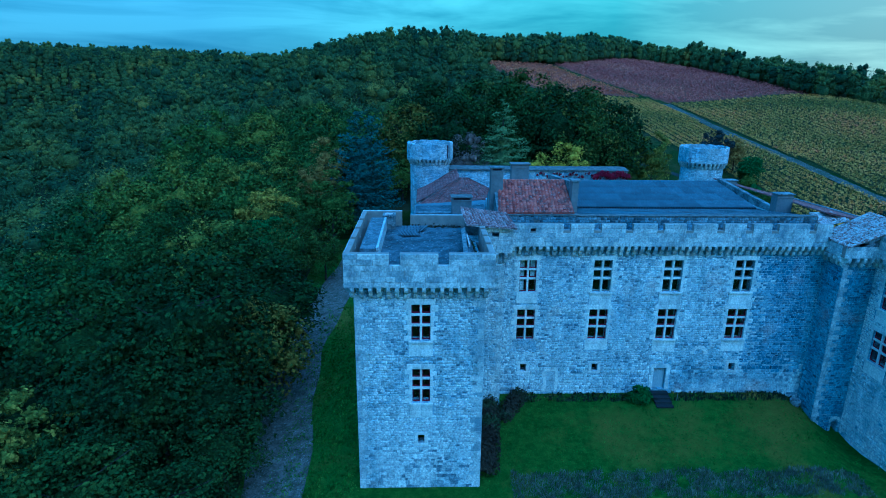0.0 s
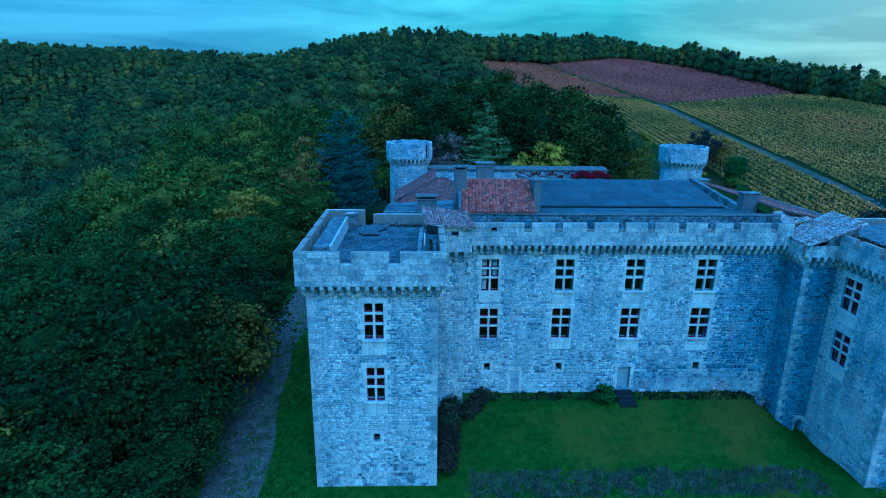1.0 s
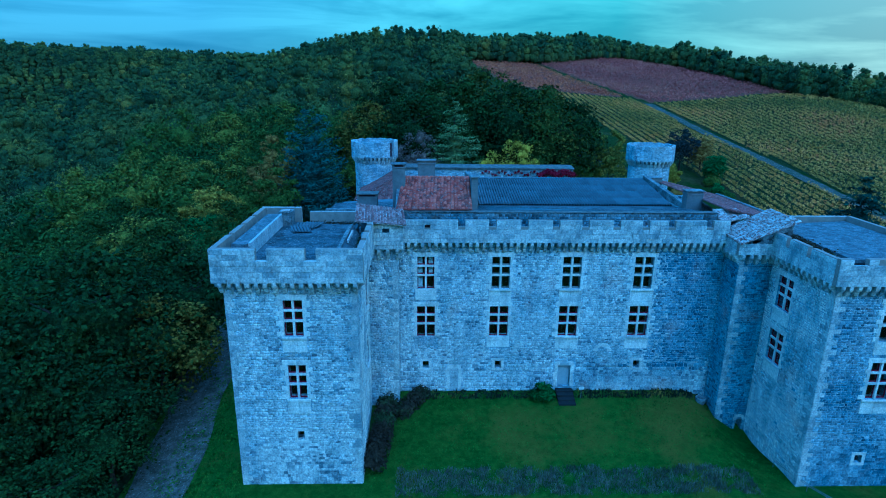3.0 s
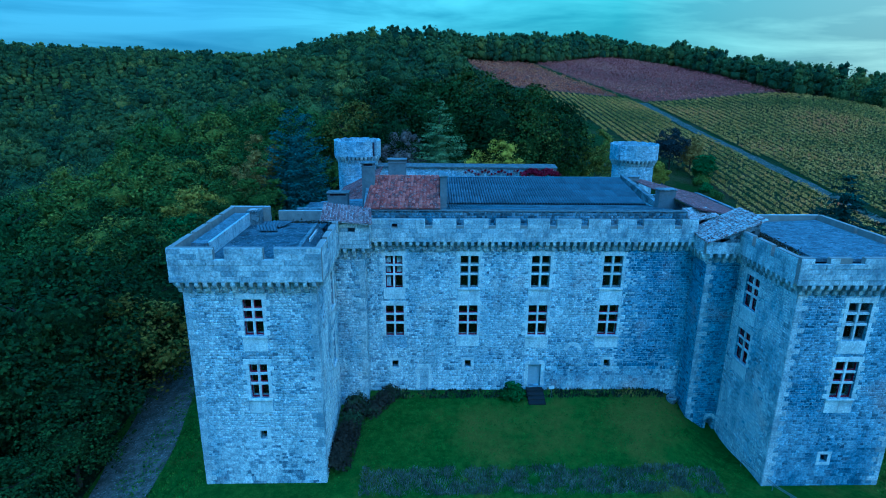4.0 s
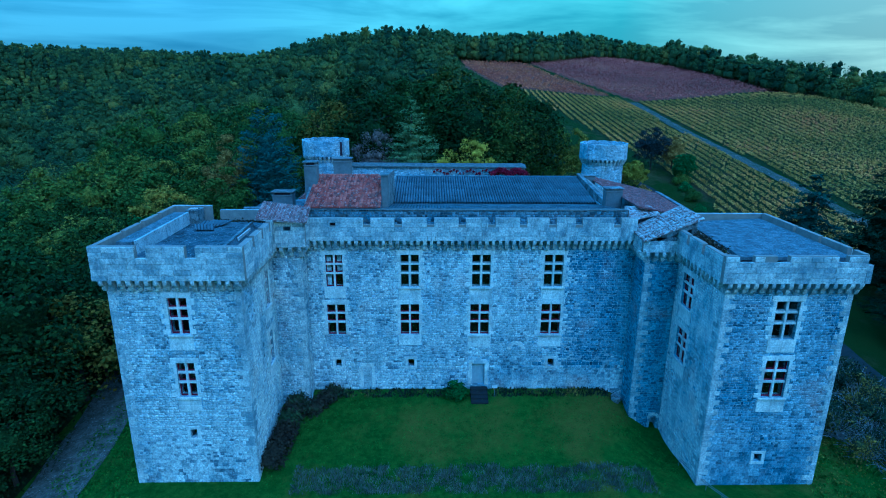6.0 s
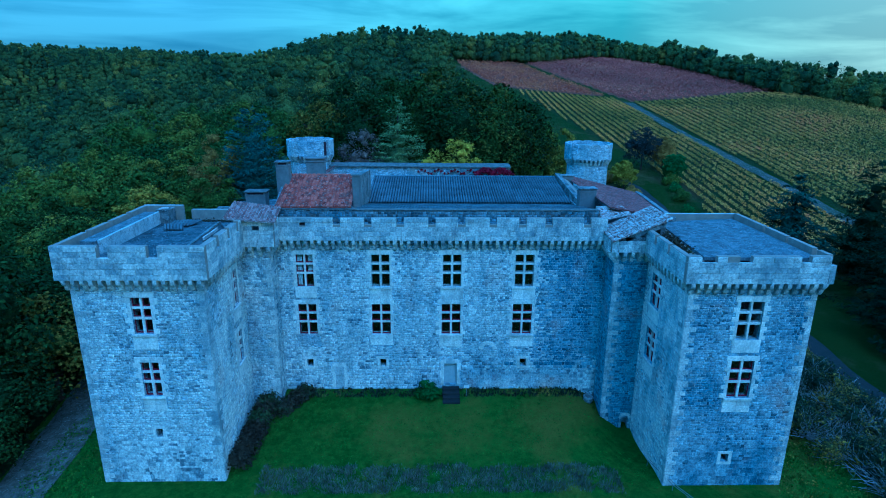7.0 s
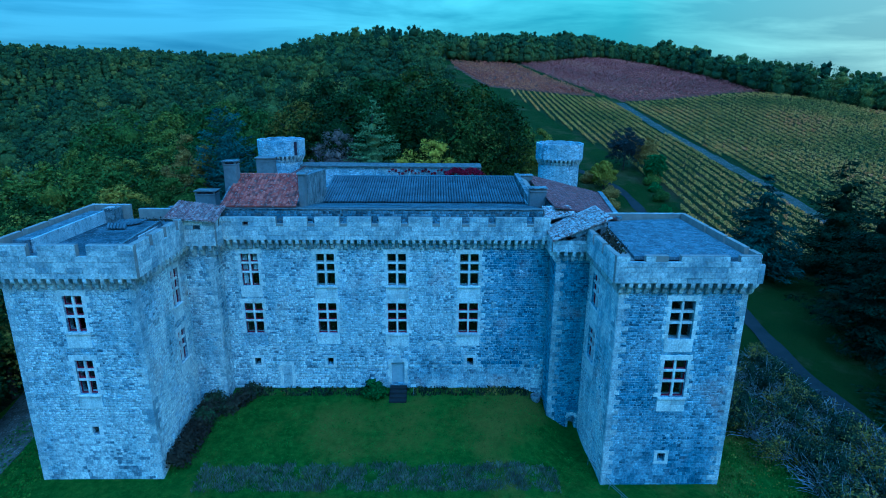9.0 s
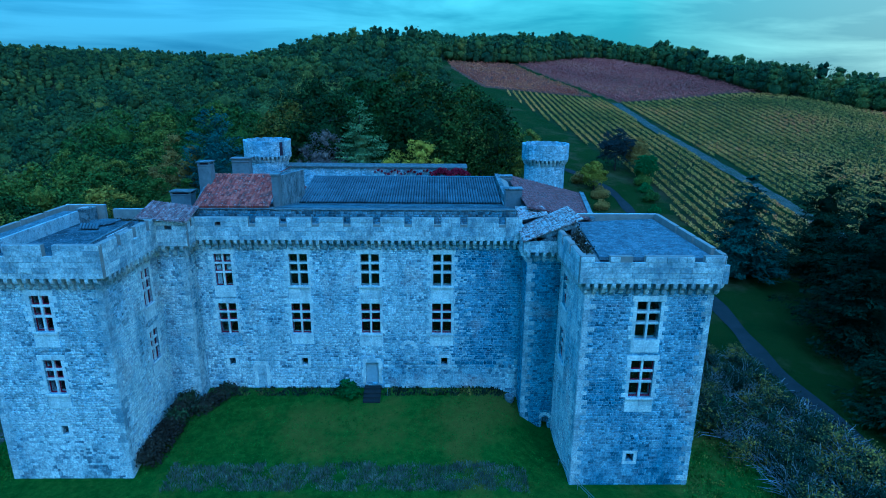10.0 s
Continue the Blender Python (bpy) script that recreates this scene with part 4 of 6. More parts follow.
ribbon("road", [(50, -60), (49.5, -20), (48.4, -7), (47.3, 4.4), (47.2, 10), (48.2, 21), (49.8, 45), (50.2, 65.6), (50.0, 74), (48.0, 82), (42, 92), (33, 102)], 2.1, 0.07, M_ASPHALT, "narrow dark asphalt lane beside the castle", "road")
ribbon("track", [(88, 40), (87, 83), (85.5, 112), (85, 151), (88, 203)], 3.7, 0.14, M_GRAVEL, "grey gravel farm track between the vineyards", "track")
ribbon("path", [(-25.3, -30), (-25.7, -9.5), (-26.4, -3), (-27.5, 6), (-27.7, 14.5), (-26.4, 25), (-24.5, 38)], 5.0, 0.06, M_LITTER, "pale gravel path at the edge of the wood", "path")

# ---- the castle ----
SOUTH, EAST, NORTH, WEST = ((1, 0), (0, -1)), ((0, 1), (1, 0)), ((-1, 0), (0, 1)), ((0, -1), (-1, 0))


def shell(parent, x0, x1, y0, y1, z0, z1, holes, material=None, thick=0.7, name="wall"):
    """Four walls on a rectangle; holes by side, measured in x for south, in y for east and west."""
    faces = {"south": (Face(x0, y0, *SOUTH), x1 - x0), "east": (Face(x1, y0, *EAST), y1 - y0), "north": (Face(x1, y1, *NORTH), x1 - x0), "west": (Face(x0, y1, *WEST), y1 - y0)}
    for side, (face, length) in faces.items():
        cut = []
        run, inset = face, 0.0
        if side in ("east", "west"):  # the side walls butt between the front and back ones
            run, inset, length = Face(0, 0, (1, 0), (0, -1)), thick, length - 2 * thick
            run.p, run.u, run.n = face.at(thick, 0), face.u, face.n
        for a0, a1, c0, c1 in holes.get(side, ()):
            if side == "south":
                cut.append((a0 - x0, a1 - x0, c0, c1))
            elif side == "east":
                cut.append((a0 - y0, a1 - y0, c0, c1))
            else:
                cut.append((y1 - a1, y1 - a0, c0, c1))
        bm = bmesh.new()
        holed_wall(bm, run, length, z0, z1, [(h[0] - inset, h[1] - inset, h[2], h[3]) for h in cut], thick)
        bmesh.ops.recalc_face_normals(bm, faces=bm.faces[:])
        part(name, bm, material or M_RUBBLE, parent)
    return {k: v[0] for k, v in faces.items()}


def floors(parent, x0, x1, y0, y1, heights):
    for z in heights:
        block("floor_slab", M_DARK, x0 + 0.71, x1 - 0.71, y0 + 0.71, y1 - 0.71, z, z + 0.25, parent, bevel=0)


# -- west tower --
AX0, AX1, AY0, AY1 = -19.04, -10.24, -9.53, 2.4
west_tower = thing("corner_tower", "square rubble limestone tower with corbelled parapet and flat roof", "tower", "front towers of the castle", (-14.6, -3.5, 0))
a_win = [(-15.2, -13.92, 11.97, 14.6), (-15.16, -13.93, 7.18, 9.8)]
a_small = (-14.78, -14.32, 3.86, 4.55)
a_side = [(-4.4, -3.15, 11.7, 14.6), (-4.4, -3.15, 6.95, 9.55)]
fa = shell(west_tower, AX0, AX1, AY0, AY1, -2.5, 16.7, {"south": a_win + [a_small], "east": a_side})
floors(west_tower, AX0, AX1, AY0, AY1, (5.6, 10.6, 15.4))
for w in a_win:
    cross_window(fa["south"], w[0] - AX0, w[1] - AX0, w[2], w[3], west_tower)
for w in a_side:
    cross_window(fa["east"], w[0] - AY0, w[1] - AY0, w[2], w[3], west_tower)
small_window(fa["south"], a_small[0] - AX0, a_small[1] - AX0, a_small[2], a_small[3], west_tower)
LA, DA = AX1 - AX0, AY1 - AY0
a_clear = around(a_win, AX0) + around([a_small], AX0, 0.25, 0.26, 0.24)
masonry(fa["south"], LA, -1.2, 15.2, a_clear, west_tower, M_FIELD, FIELD_KIT, (0.5, LA - 0.5, -1.0, 3.6), 11)
masonry(fa["east"], 8.0, -0.6, 15.2, around(a_side, AY0), west_tower, M_FIELD_PALE, FIELD_KIT, None, 12)
corbels(fa["south"], 0.0, LA, 15.98, west_tower)
corbels(fa["east"], 0.3, 7.7, 15.98, west_tower)
corbels(fa["west"], 0.3, DA - 0.1, 15.98, west_tower)
parapet(fa["south"], -0.55, LA + 0.55, 15.98, 18.3, west_tower, [(-16.62 - AX0, -15.9 - AX0, 17.5, 18.31), (-13.42 - AX0, -12.72 - AX0, 17.5, 18.31)], mean=0.8)
parapet(fa["east"], -0.14, 7.55, 15.98, 18.3, west_tower, [(1.75, 2.25, 17.5, 18.31), (3.9, 4.4, 17.5, 18.31), (5.9, 6.4, 17.5, 18.31)], mean=0.75)
parapet(fa["west"], 0.0, DA + 0.14, 15.98, 18.3, west_tower, [(2.6, 3.1, 17.6, 18.31), (5.4, 5.9, 17.6, 18.31), (8.3, 8.8, 17.6, 18.31)], mean=0.8)
parapet(fa["north"], 6.0, LA + 0.55, 16.2, 18.3, west_tower, mean=0.9)
parapet(fa["north"], 0.0, 5.3, 16.2, 17.95, west_tower, mean=0.9)
quoins(fa["south"], 0.0, 1, -1.0, 15.3, west_tower)
quoins(fa["south"], LA, -1, -1.0, 15.3, west_tower)
quoins(fa["east"], 0.0, 1, -1.0, 15.3, west_tower)
slab("roof", M_FELT, [(-18.6, -9.0, 17.2), (-11.3, -9.0, 17.18), (-11.3, 2.3, 17.1), (-18.6, 2.3, 17.1)], 0.8, west_tower, "patched grey roofing felt")
block("roof_walk", M_DUST, -18.7, -17.62, -8.2, 0.95, 16.8, 18.12, west_tower, "raised felted walk")
block("walk_face", M_PLASTER, -17.615, -17.45, -8.0, 0.9, 16.8, 18.16, west_tower, "pale rendered upstand")
block("stack_base", M_CONCRETE, -17.8, -16.75, 0.95, 2.3, 16.8, 18.25, west_tower, "rendered chimney stub")
block("tile_cap", M_TILE_OLD, -17.6, -17.0, 1.2, 1.7, 18.25, 18.33, west_tower, "broken red tile")
for k, (x, y, r) in enumerate(((-16.5, -0.6, 0.5), (-16.2, 0.6, 0.15), (-15.5, 0.9, -0.4))):
    sheet = corrugated("loose_sheet", [(x, y, 17.48), (x + 1.5, y + 0.1, 17.42), (x + 1.4 + r, y - 0.95, 17.25), (x - 0.1 + r, y - 1.0, 17.27)], 6, M_FIBRE, west_tower, 0.06)
    tagged(sheet, "loose corrugated sheet")
# gutter channel along the inner parapet, with its leaning slab
slab("gutter_board", M_CONCRETE, [(-11.7, -8.9, 17.8), (-11.4, -8.9, 17.85), (-11.2, -2.6, 18.2), (-11.5, -2.6, 18.1)], 0.12, west_tower)
slab("gutter_slope", M_FELT, [(-11.35, -8.9, 17.7), (-10.5, -8.9, 16.9), (-10.5, -2.6, 16.9), (-11.25, -2.6, 18.1)], 0.08, west_tower)
block("rusty_flashing", M_TILE_OLD, -11.2, -11.08, -6.4, -3.6, 17.7, 17.95, west_tower, "rust-red flashing")

# -- west turret in the corner --
BX0, BX1, BY0, BY1 = -10.236, -7.9, -1.7, 2.3
west_turret = thing("corner_turret", "narrow square stair turret with a tiled roof between tower and range", "turret", "corner turrets of the castle", (-9.0, 0.5, 0))
fb = shell(west_turret, BX0, BX1, BY0, BY1, -1.5, 16.7, {"east": [(-1.2, -0.75, 14.0, 14.9)]})
LB = BX1 - BX0
masonry(fb["south"], LB, 0.3, 15.2, [], west_turret, M_FIELD, FIELD_KIT, None, 13)
masonry(fb["east"], 1.7, 0.6, 15.2, [(0.4, 1.05, 13.9, 15.0)], west_turret, M_FIELD, FIELD_KIT, None, 14)
corbels(fb["south"], 0.2, LB, 15.98, west_turret, 0.62)
corbels(fb["east"], 0.15, 1.6, 15.98, west_turret)
parapet(fb["south"], 0.46, LB + 0.5, 15.98, 18.02, west_turret, [(1.2, 1.75, 17.2, 17.8)], overhang=0.5)
parapet(fb["east"], -0.1, 1.2, 15.98, 18.02, west_turret, [(0.45, 0.8, 17.45, 17.85)], overhang=0.5)
block("jamb", M_CONCRETE, -10.1, -9.72, -2.7, -2.2, 16.9, 18.1, west_turret)
block("back_wall", M_CONCRETE, -11.0, -7.9, 0.6, 0.9, 16.7, 18.6, west_turret)
quoins(fb["south"], LB, -1, 0.5, 14.9, west_turret)
quoins(fb["east"], 0.0, 1, 0.5, 14.9, west_turret)
canal_tiles("tile", M_TILE_WORN, [(-11.4, 1.2, 18.95), (-7.5, 1.0, 18.5), (-7.1, -2.6, 18.04), (-11.1, -2.6, 18.35)], 0.25, 0.33, west_turret)

# -- main range --
MX0, MX1, MY0, MY1 = -7.89, 19.6, 0.0, 14.0
main_range = thing("main_range", "long rubble limestone castle range with cross windows and a corbelled parapet", "castle range", "", (6, 6, 2))
up_win = [(-6.33, -4.93), (-0.08, 1.45), (5.92, 7.48), (12.02, 13.6)]
low_win = [(-6.38, -4.86), (-0.14, 1.45), (5.85, 7.46), (11.97, 13.62)]
loop = [(-5.9, -5.38), (0.47, 0.98), (12.78, 13.32)]
door_hole = (6.08, 7.2, 2.62, 4.72)
m_holes = [(a, b, 11.9, 14.72) for a, b in up_win] + [(a, b, 7.5, 10.3) for a, b in low_win] + [(a, b, 4.44, 5.14) for a, b in loop] + [door_hole]
fm = shell(main_range, MX0, MX1, MY0, MY1, -1.0, 17.2, {"south": m_holes})
floors(main_range, MX0, MX1, MY0, MY1, (5.9, 10.75, 15.4))
S = fm["south"]
for k, (a, b) in enumerate(up_win):
    cross_window(S, a - MX0, b - MX0, 11.9, 14.72, main_range, curtain=((0, 0), (1, 0), (2, 0), (2, 1), (1, 1)) if k == 0 else (), sill=k > 0, panel=True, frame_of=M_WOOD if k == 0 else M_IRON)
for k, (a, b) in enumerate(low_win):
    cross_window(S, a - MX0, b - MX0, 7.5, 10.3, main_range, panel=k > 0, sill=k > 1)
for a, b in loop:
    small_window(S, a - MX0, b - MX0, 4.44, 5.14, main_range)
# front door with its pointed head stone and threshold
door = block("door", M_DOOR, 6.08, 7.2, 0.3, 0.38, 2.62, 4.72, main_range, "grey boarded door under a pointed stone head", 0)
for i in range(6):
    block("board", M_DOOR, 6.1 + i * 0.18, 6.1 + i * 0.18 + 0.165, 0.265, 0.297, 2.66, 4.7, door, bevel=0.008)
for a, w, z, h in ((5.78, 0.3, 2.6, 0.7), (5.7, 0.38, 3.3, 0.7), (5.8, 0.28, 4.0, 0.72), (7.2, 0.36, 2.6, 0.7), (7.2, 0.28, 3.3, 0.7), (7.2, 0.38, 4.0, 0.72)):
    stone(S, a - MX0, z, w, h, 0.3, 0.03, door, "jamb_stone", TRIMS)
bm = bmesh.new()
head = [(5.7, 4.72), (7.58, 4.72), (7.4, 5.05), (6.9, 5.1), (6.64, 5.42), (6.38, 5.1), (5.88, 5.05)]
lo = [bm.verts.new((x, -0.05, z)) for x, z in head]
hi = [bm.verts.new((x, 0.3, z)) for x, z in head]
bm.faces.new(lo)
bm.faces.new(hi[::-1])
for i in range(len(head)):
    bm.faces.new((lo[i], hi[i], hi[(i + 1) % len(head)], lo[(i + 1) % len(head)]))
bmesh.ops.recalc_face_normals(bm, faces=bm.faces[:])
part("door_head", bm, M_TRIM, door, "pointed limestone door head")
for a, b, z0, z1 in ((6.24, 7.04, 4.7, 4.98), (6.46, 6.82, 4.98, 5.26)):
    block("head_panel", M_DOOR, a, b, -0.075, -0.04, z0, z1, door, bevel=0.01)
# blocked doorway and relieving arch
blind = block("blind_door", M_PLASTER, -3.5, -2.75, -0.015, 0.1, 2.4, 4.4, main_range, "walled-up doorway with a rendered filling", 0)
for a, w, z, h in ((-3.85, 0.35, 2.4, 0.7), (-3.78, 0.28, 3.1, 0.65), (-3.9, 0.4, 3.75, 0.65), (-2.75, 0.3, 2.4, 0.7), (-2.75, 0.42, 3.1, 0.65), (-2.75, 0.3, 3.75, 0.65), (-3.75, 0.62, 4.4, 0.4), (-3.13, 0.6, 4.4, 0.4)):
    stone(S, a - MX0, z, w, h, 0.2, 0.03, blind, "jamb_stone", TRIMS)
for k in range(7):
    ang = math.pi * (k + 0.5) / 7
    m = S.matrix(9.9 + 0.62 * math.cos(ang) - MX0, 6.05 + 0.62 * math.sin(ang), -0.06) @ Matrix.Rotation(math.pi / 2 - ang, 4, "Y") @ Matrix.Diagonal((0.26, 0.2, 0.36, 1))
    put("arch_stone", RNG.choice(TRIMS), m, main_range)
LM = MX1 - MX0
m_clear = around([(a, b, 11.9, 14.72) for a, b in up_win], MX0) + around([(a, b, 7.5, 10.3) for a, b in low_win], MX0) + around([(a, b, 4.44, 5.14) for a, b in loop], MX0, 0.25, 0.26, 0.24)
m_clear += around([door_hole], MX0, 0.4, 0.6, 0.3) + around([(-3.5, -2.75, 2.4, 4.4)], MX0, 0.36, 0.4, 0.2) + [(9.2 - MX0, 10.6 - MX0, 5.95, 6.9)]
masonry(S, LM, 1.4, 15.3, m_clear, main_range, M_FIELD, FIELD_KIT, (15.2, LM - 0.5, 1.6, 4.2), 15, weathered=(M_FIELD_NOOK, 19.0, 24.0))
corbels(S, 0.3, LM - 0.2, 16.06, main_range, 0.56)
NOTCH = (-2.73, -0.2, 2.42, 5.0, 7.42, 10.0, 12.4, 14.55, 17.7)
parapet(S, 0.0, LM - 0.25, 16.06, 17.96, main_range, [(x - 0.3 - MX0, x + 0.3 - MX0, 17.4, 17.97) for x in NOTCH] + [(-5.72 - MX0, -5.27 - MX0, 17.3, 17.75)], mean=0.7)
# dark plate behind the loophole in place of its shade
block("loophole_back", M_DARK, -5.78, -5.22, -0.135, -0.11, 17.25, 17.8, main_range, bevel=0)
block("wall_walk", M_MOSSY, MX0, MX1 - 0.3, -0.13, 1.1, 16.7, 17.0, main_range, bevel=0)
bm = bmesh.new()
holed_wall(bm, Face(MX0, 1.15, *SOUTH), LM - 0.5, 16.9, 18.28, [], 0.45)
bmesh.ops.recalc_face_normals(bm, faces=bm.faces[:])
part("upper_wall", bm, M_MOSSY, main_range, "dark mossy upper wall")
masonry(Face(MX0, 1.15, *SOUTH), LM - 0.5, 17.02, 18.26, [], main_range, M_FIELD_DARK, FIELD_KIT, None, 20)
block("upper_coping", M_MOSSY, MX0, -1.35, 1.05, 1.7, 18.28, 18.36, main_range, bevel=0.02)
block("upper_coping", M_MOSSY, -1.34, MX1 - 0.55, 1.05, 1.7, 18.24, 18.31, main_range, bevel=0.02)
# roofs of the main range
red_roof = thing("tile_roof", "weathered red canal tile roof above the range", "roof", "", (-4.8, 4, 18.3))
canal_tiles("tile", M_TILE, [(-7.75, 5.6, 20.42), (-1.75, 5.6, 20.45), (-1.75, 1.25, 18.46), (-8.15, 1.25, 18.44)], 0.29, 0.36, red_roof, under=M_TILE)
slab("back_slope", M_TILE_OLD, [(-8.1, 5.65, 20.43), (-1.6, 5.65, 20.46), (-1.6, 10.5, 18.2), (-8.1, 10.5, 18.2)], 0.2, red_roof)
for k in range(15):
    block("ridge_tile", M_TILE, -7.75 + k * 0.4, -7.37 + k * 0.4, 5.47, 5.75, 20.4, 20.58, red_roof, bevel=0.06)
bm = bmesh.new()
gable = [(1.4, 17.0), (9.8, 17.0), (9.8, 18.4), (5.6, 20.3), (1.4, 18.35)]
ga = [bm.verts.new((-8.2, y, z)) for y, z in gable]
gb = [bm.verts.new((-7.9, y, z)) for y, z in gable]
bm.faces.new(ga)
bm.faces.new(gb[::-1])
for i in range(5):
    bm.faces.new((ga[i], gb[i], gb[(i + 1) % 5], ga[(i + 1) % 5]))
bmesh.ops.recalc_face_normals(bm, faces=bm.faces[:])
part("gable_wall", bm, M_CONCRETE, red_roof)
grey_roof = thing("corrugated_roof", "grey corrugated fibre-cement roof on the range", "roof", "", (8, 12, 17.4))
NS = 19
for r in range(4):
    for c in range(NS):
        f0, f1 = r / 4, min(1.0, (r + 1.05) / 4)
        x0, x1 = -1.45 + c * 20.3 / NS, -1.45 + (c + 1.03) * 20.3 / NS
        y0, y1, z0, z1 = 18.3 - 8.4 * f0, 18.3 - 8.4 * f1, 18.3 - 1.25 * f0 + r * 0.012, 18.3 - 1.25 * f1 + 0.03 + r * 0.012
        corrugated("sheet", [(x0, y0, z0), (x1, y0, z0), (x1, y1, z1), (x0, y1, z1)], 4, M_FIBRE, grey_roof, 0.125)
for c in range(10):
    x0, x1 = -1.4 + c * 1.06, -1.4 + (c + 1.03) * 1.06
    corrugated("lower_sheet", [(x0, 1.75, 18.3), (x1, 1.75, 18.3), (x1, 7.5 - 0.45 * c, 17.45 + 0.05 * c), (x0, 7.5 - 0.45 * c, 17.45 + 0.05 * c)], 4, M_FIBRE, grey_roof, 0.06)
slab("gutter", M_FELT, [(-1.5, 10.2, 16.95), (19.3, 10.2, 16.95), (19.3, 1.6, 18.1), (-1.5, 1.6, 18.1)], 0.3, grey_roof)
slab("back_slope", M_FIBRE, [(-1.45, 18.32, 18.28), (18.9, 18.32, 18.28), (18.9, 24, 16.6), (-1.45, 24, 16.6)], 0.1, grey_roof)
block("ridge", M_FIBRE, -1.45, 18.9, 18.18, 18.45, 18.3, 18.42, grey_roof, bevel=0.04)
fire_wall = thing("fire_wall", "rendered fire wall ending in a chimney between the two roofs", "wall", "", (-1.5, 6, 18))
block("shaft", M_CHIMNEY, -1.76, -1.2, 2.6, 3.5, 17.0, 20.9, fire_wall)
block("cap", M_CONCRETE, -1.86, -1.1, 2.5, 3.6, 20.9, 21.05, fire_wall)
bm = bmesh.new()
prof = [(3.5, 17.0), (12.6, 16.0), (12.6, 19.95), (9.0, 20.25), (3.5, 20.75)]
a = [bm.verts.new((-1.72, y, z)) for y, z in prof]
b = [bm.verts.new((-1.25, y, z)) for y, z in prof]
bm.faces.new(a)
bm.faces.new(b[::-1])
for i in range(len(prof)):
    bm.faces.new((a[i], b[i], b[(i + 1) % len(prof)], a[(i + 1) % len(prof)]))
bmesh.ops.recalc_face_normals(bm, faces=bm.faces[:])
part("slope_wall", bm, M_CONCRETE, fire_wall)
verge = thing("verge_wall", "low rendered gable wall at the roof's end", "wall", "", (19, 12, 17))
slab("sloping_coping", M_CONCRETE, [(18.9, 18.5, 18.7), (19.35, 18.5, 18.7), (19.45, 8.0, 17.7), (19.0, 8.0, 17.7)], 1.6, verge)
slab("outer_slope", M_CORE, [(19.36, 18.5, 18.5), (20.2, 18.5, 18.1), (20.2, 8.0, 17.3), (19.46, 8.0, 17.5)], 1.2, verge)
chimney(-8.55, -7.45, 4.2, 5.2, 17.0, 21.75, M_CONCRETE, "tall grey rendered chimney with a slotted cap")
chimney(-6.4, -4.8, 6.6, 7.5, 18.6, 21.75, M_CHIMNEY, "broad grey rendered chimney block", False)
chimney(-11.85, -10.05, 5.6, 6.8, 15.0, 18.85, M_MOSSY, "low wide chimney with a dark slab cap", True)
chimney(19.3, 20.8, 17.6, 18.6, 15.5, 18.5, M_CONCRETE, "short grey chimney with a concrete cap", False)
chimney(18.75, 20.3, 6.6, 7.6, 15.5, 19.05, M_CONCRETE, "short grey chimney with a concrete cap", False)

# -- east tower --
DX0, DX1, DY0, DY1 = 22.38, 31.25, -9.66, 2.7
east_tower = thing("corner_tower", "square rubble limestone tower with a ragged corbelled parapet", "tower", "front towers of the castle", (26.8, -3.5, -1))
d_win = [(26.1, 27.72, 11.5, 14.32), (26.1, 27.72, 6.95, 9.86)]
d_small = (26.43, 26.98, 1.6, 2.25)
d_side = [(-5.2, -3.4, 11.75, 14.35), (-5.2, -3.4, 7.2, 9.85)]
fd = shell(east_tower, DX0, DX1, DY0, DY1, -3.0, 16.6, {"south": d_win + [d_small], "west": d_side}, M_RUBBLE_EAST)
floors(east_tower, DX0, DX1, DY0, DY1, (5.0, 10.4, 15.3))
for k, w in enumerate(d_win):
    cross_window(fd["south"], w[0] - DX0, w[1] - DX0, w[2], w[3], east_tower, sill=k > 0, frame_of=M_IRON if k == 0 else M_WOOD)
for w in d_side:
    cross_window(fd["west"], DY1 - w[1], DY1 - w[0], w[2], w[3], east_tower)
small_window(fd["south"], d_small[0] - DX0, d_small[1] - DX0, d_small[2], d_small[3], east_tower)
LD, DD = DX1 - DX0, DY1 - DY0
d_clear = around(d_win, DX0) + around([d_small], DX0, 0.25, 0.26, 0.24)
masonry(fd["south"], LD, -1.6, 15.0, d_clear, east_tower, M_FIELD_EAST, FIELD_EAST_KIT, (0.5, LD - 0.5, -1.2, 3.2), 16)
masonry(fd["west"], DD, -2.0, 15.0, around([(DY1 - w[1], DY1 - w[0], w[2], w[3]) for w in d_side]), east_tower, M_FIELD_PALE, FIELD_EAST_KIT, None, 17)
corbels(fd["south"], 0.0, LD, 15.78, east_tower)
corbels(fd["west"], 4.9, DD, 15.78, east_tower)
corbels(fd["east"], 0.0, DD, 15.78, east_tower)
parapet(fd["south"], -0.55, LD + 0.15, 15.78, 17.66, east_tower, [(0.35, 1.4, 17.2, 17.7), (2.9, 3.75, 17.2, 17.7), (7.0, 7.7, 17.2, 17.7)], course=0.38, mean=0.85, top_ragged=0.1)
parapet(fd["south"], LD + 0.15, LD + 0.55, 15.78, 17.1, east_tower, course=0.38, mean=0.5)
parapet(fd["west"], 4.6, DD + 0.14, 15.78, 17.55, east_tower, [(6.9, 7.35, 16.9, 17.6), (9.4, 9.85, 16.9, 17.6)], mean=0.8)
parapet(fd["east"], 0.0, DD, 15.78, 17.6, east_tower, [(1.1, 1.6, 16.8, 17.7), (4.4, 4.7, 17.2, 17.7), (7.5, 7.8, 17.2, 17.7)], mean=0.9)
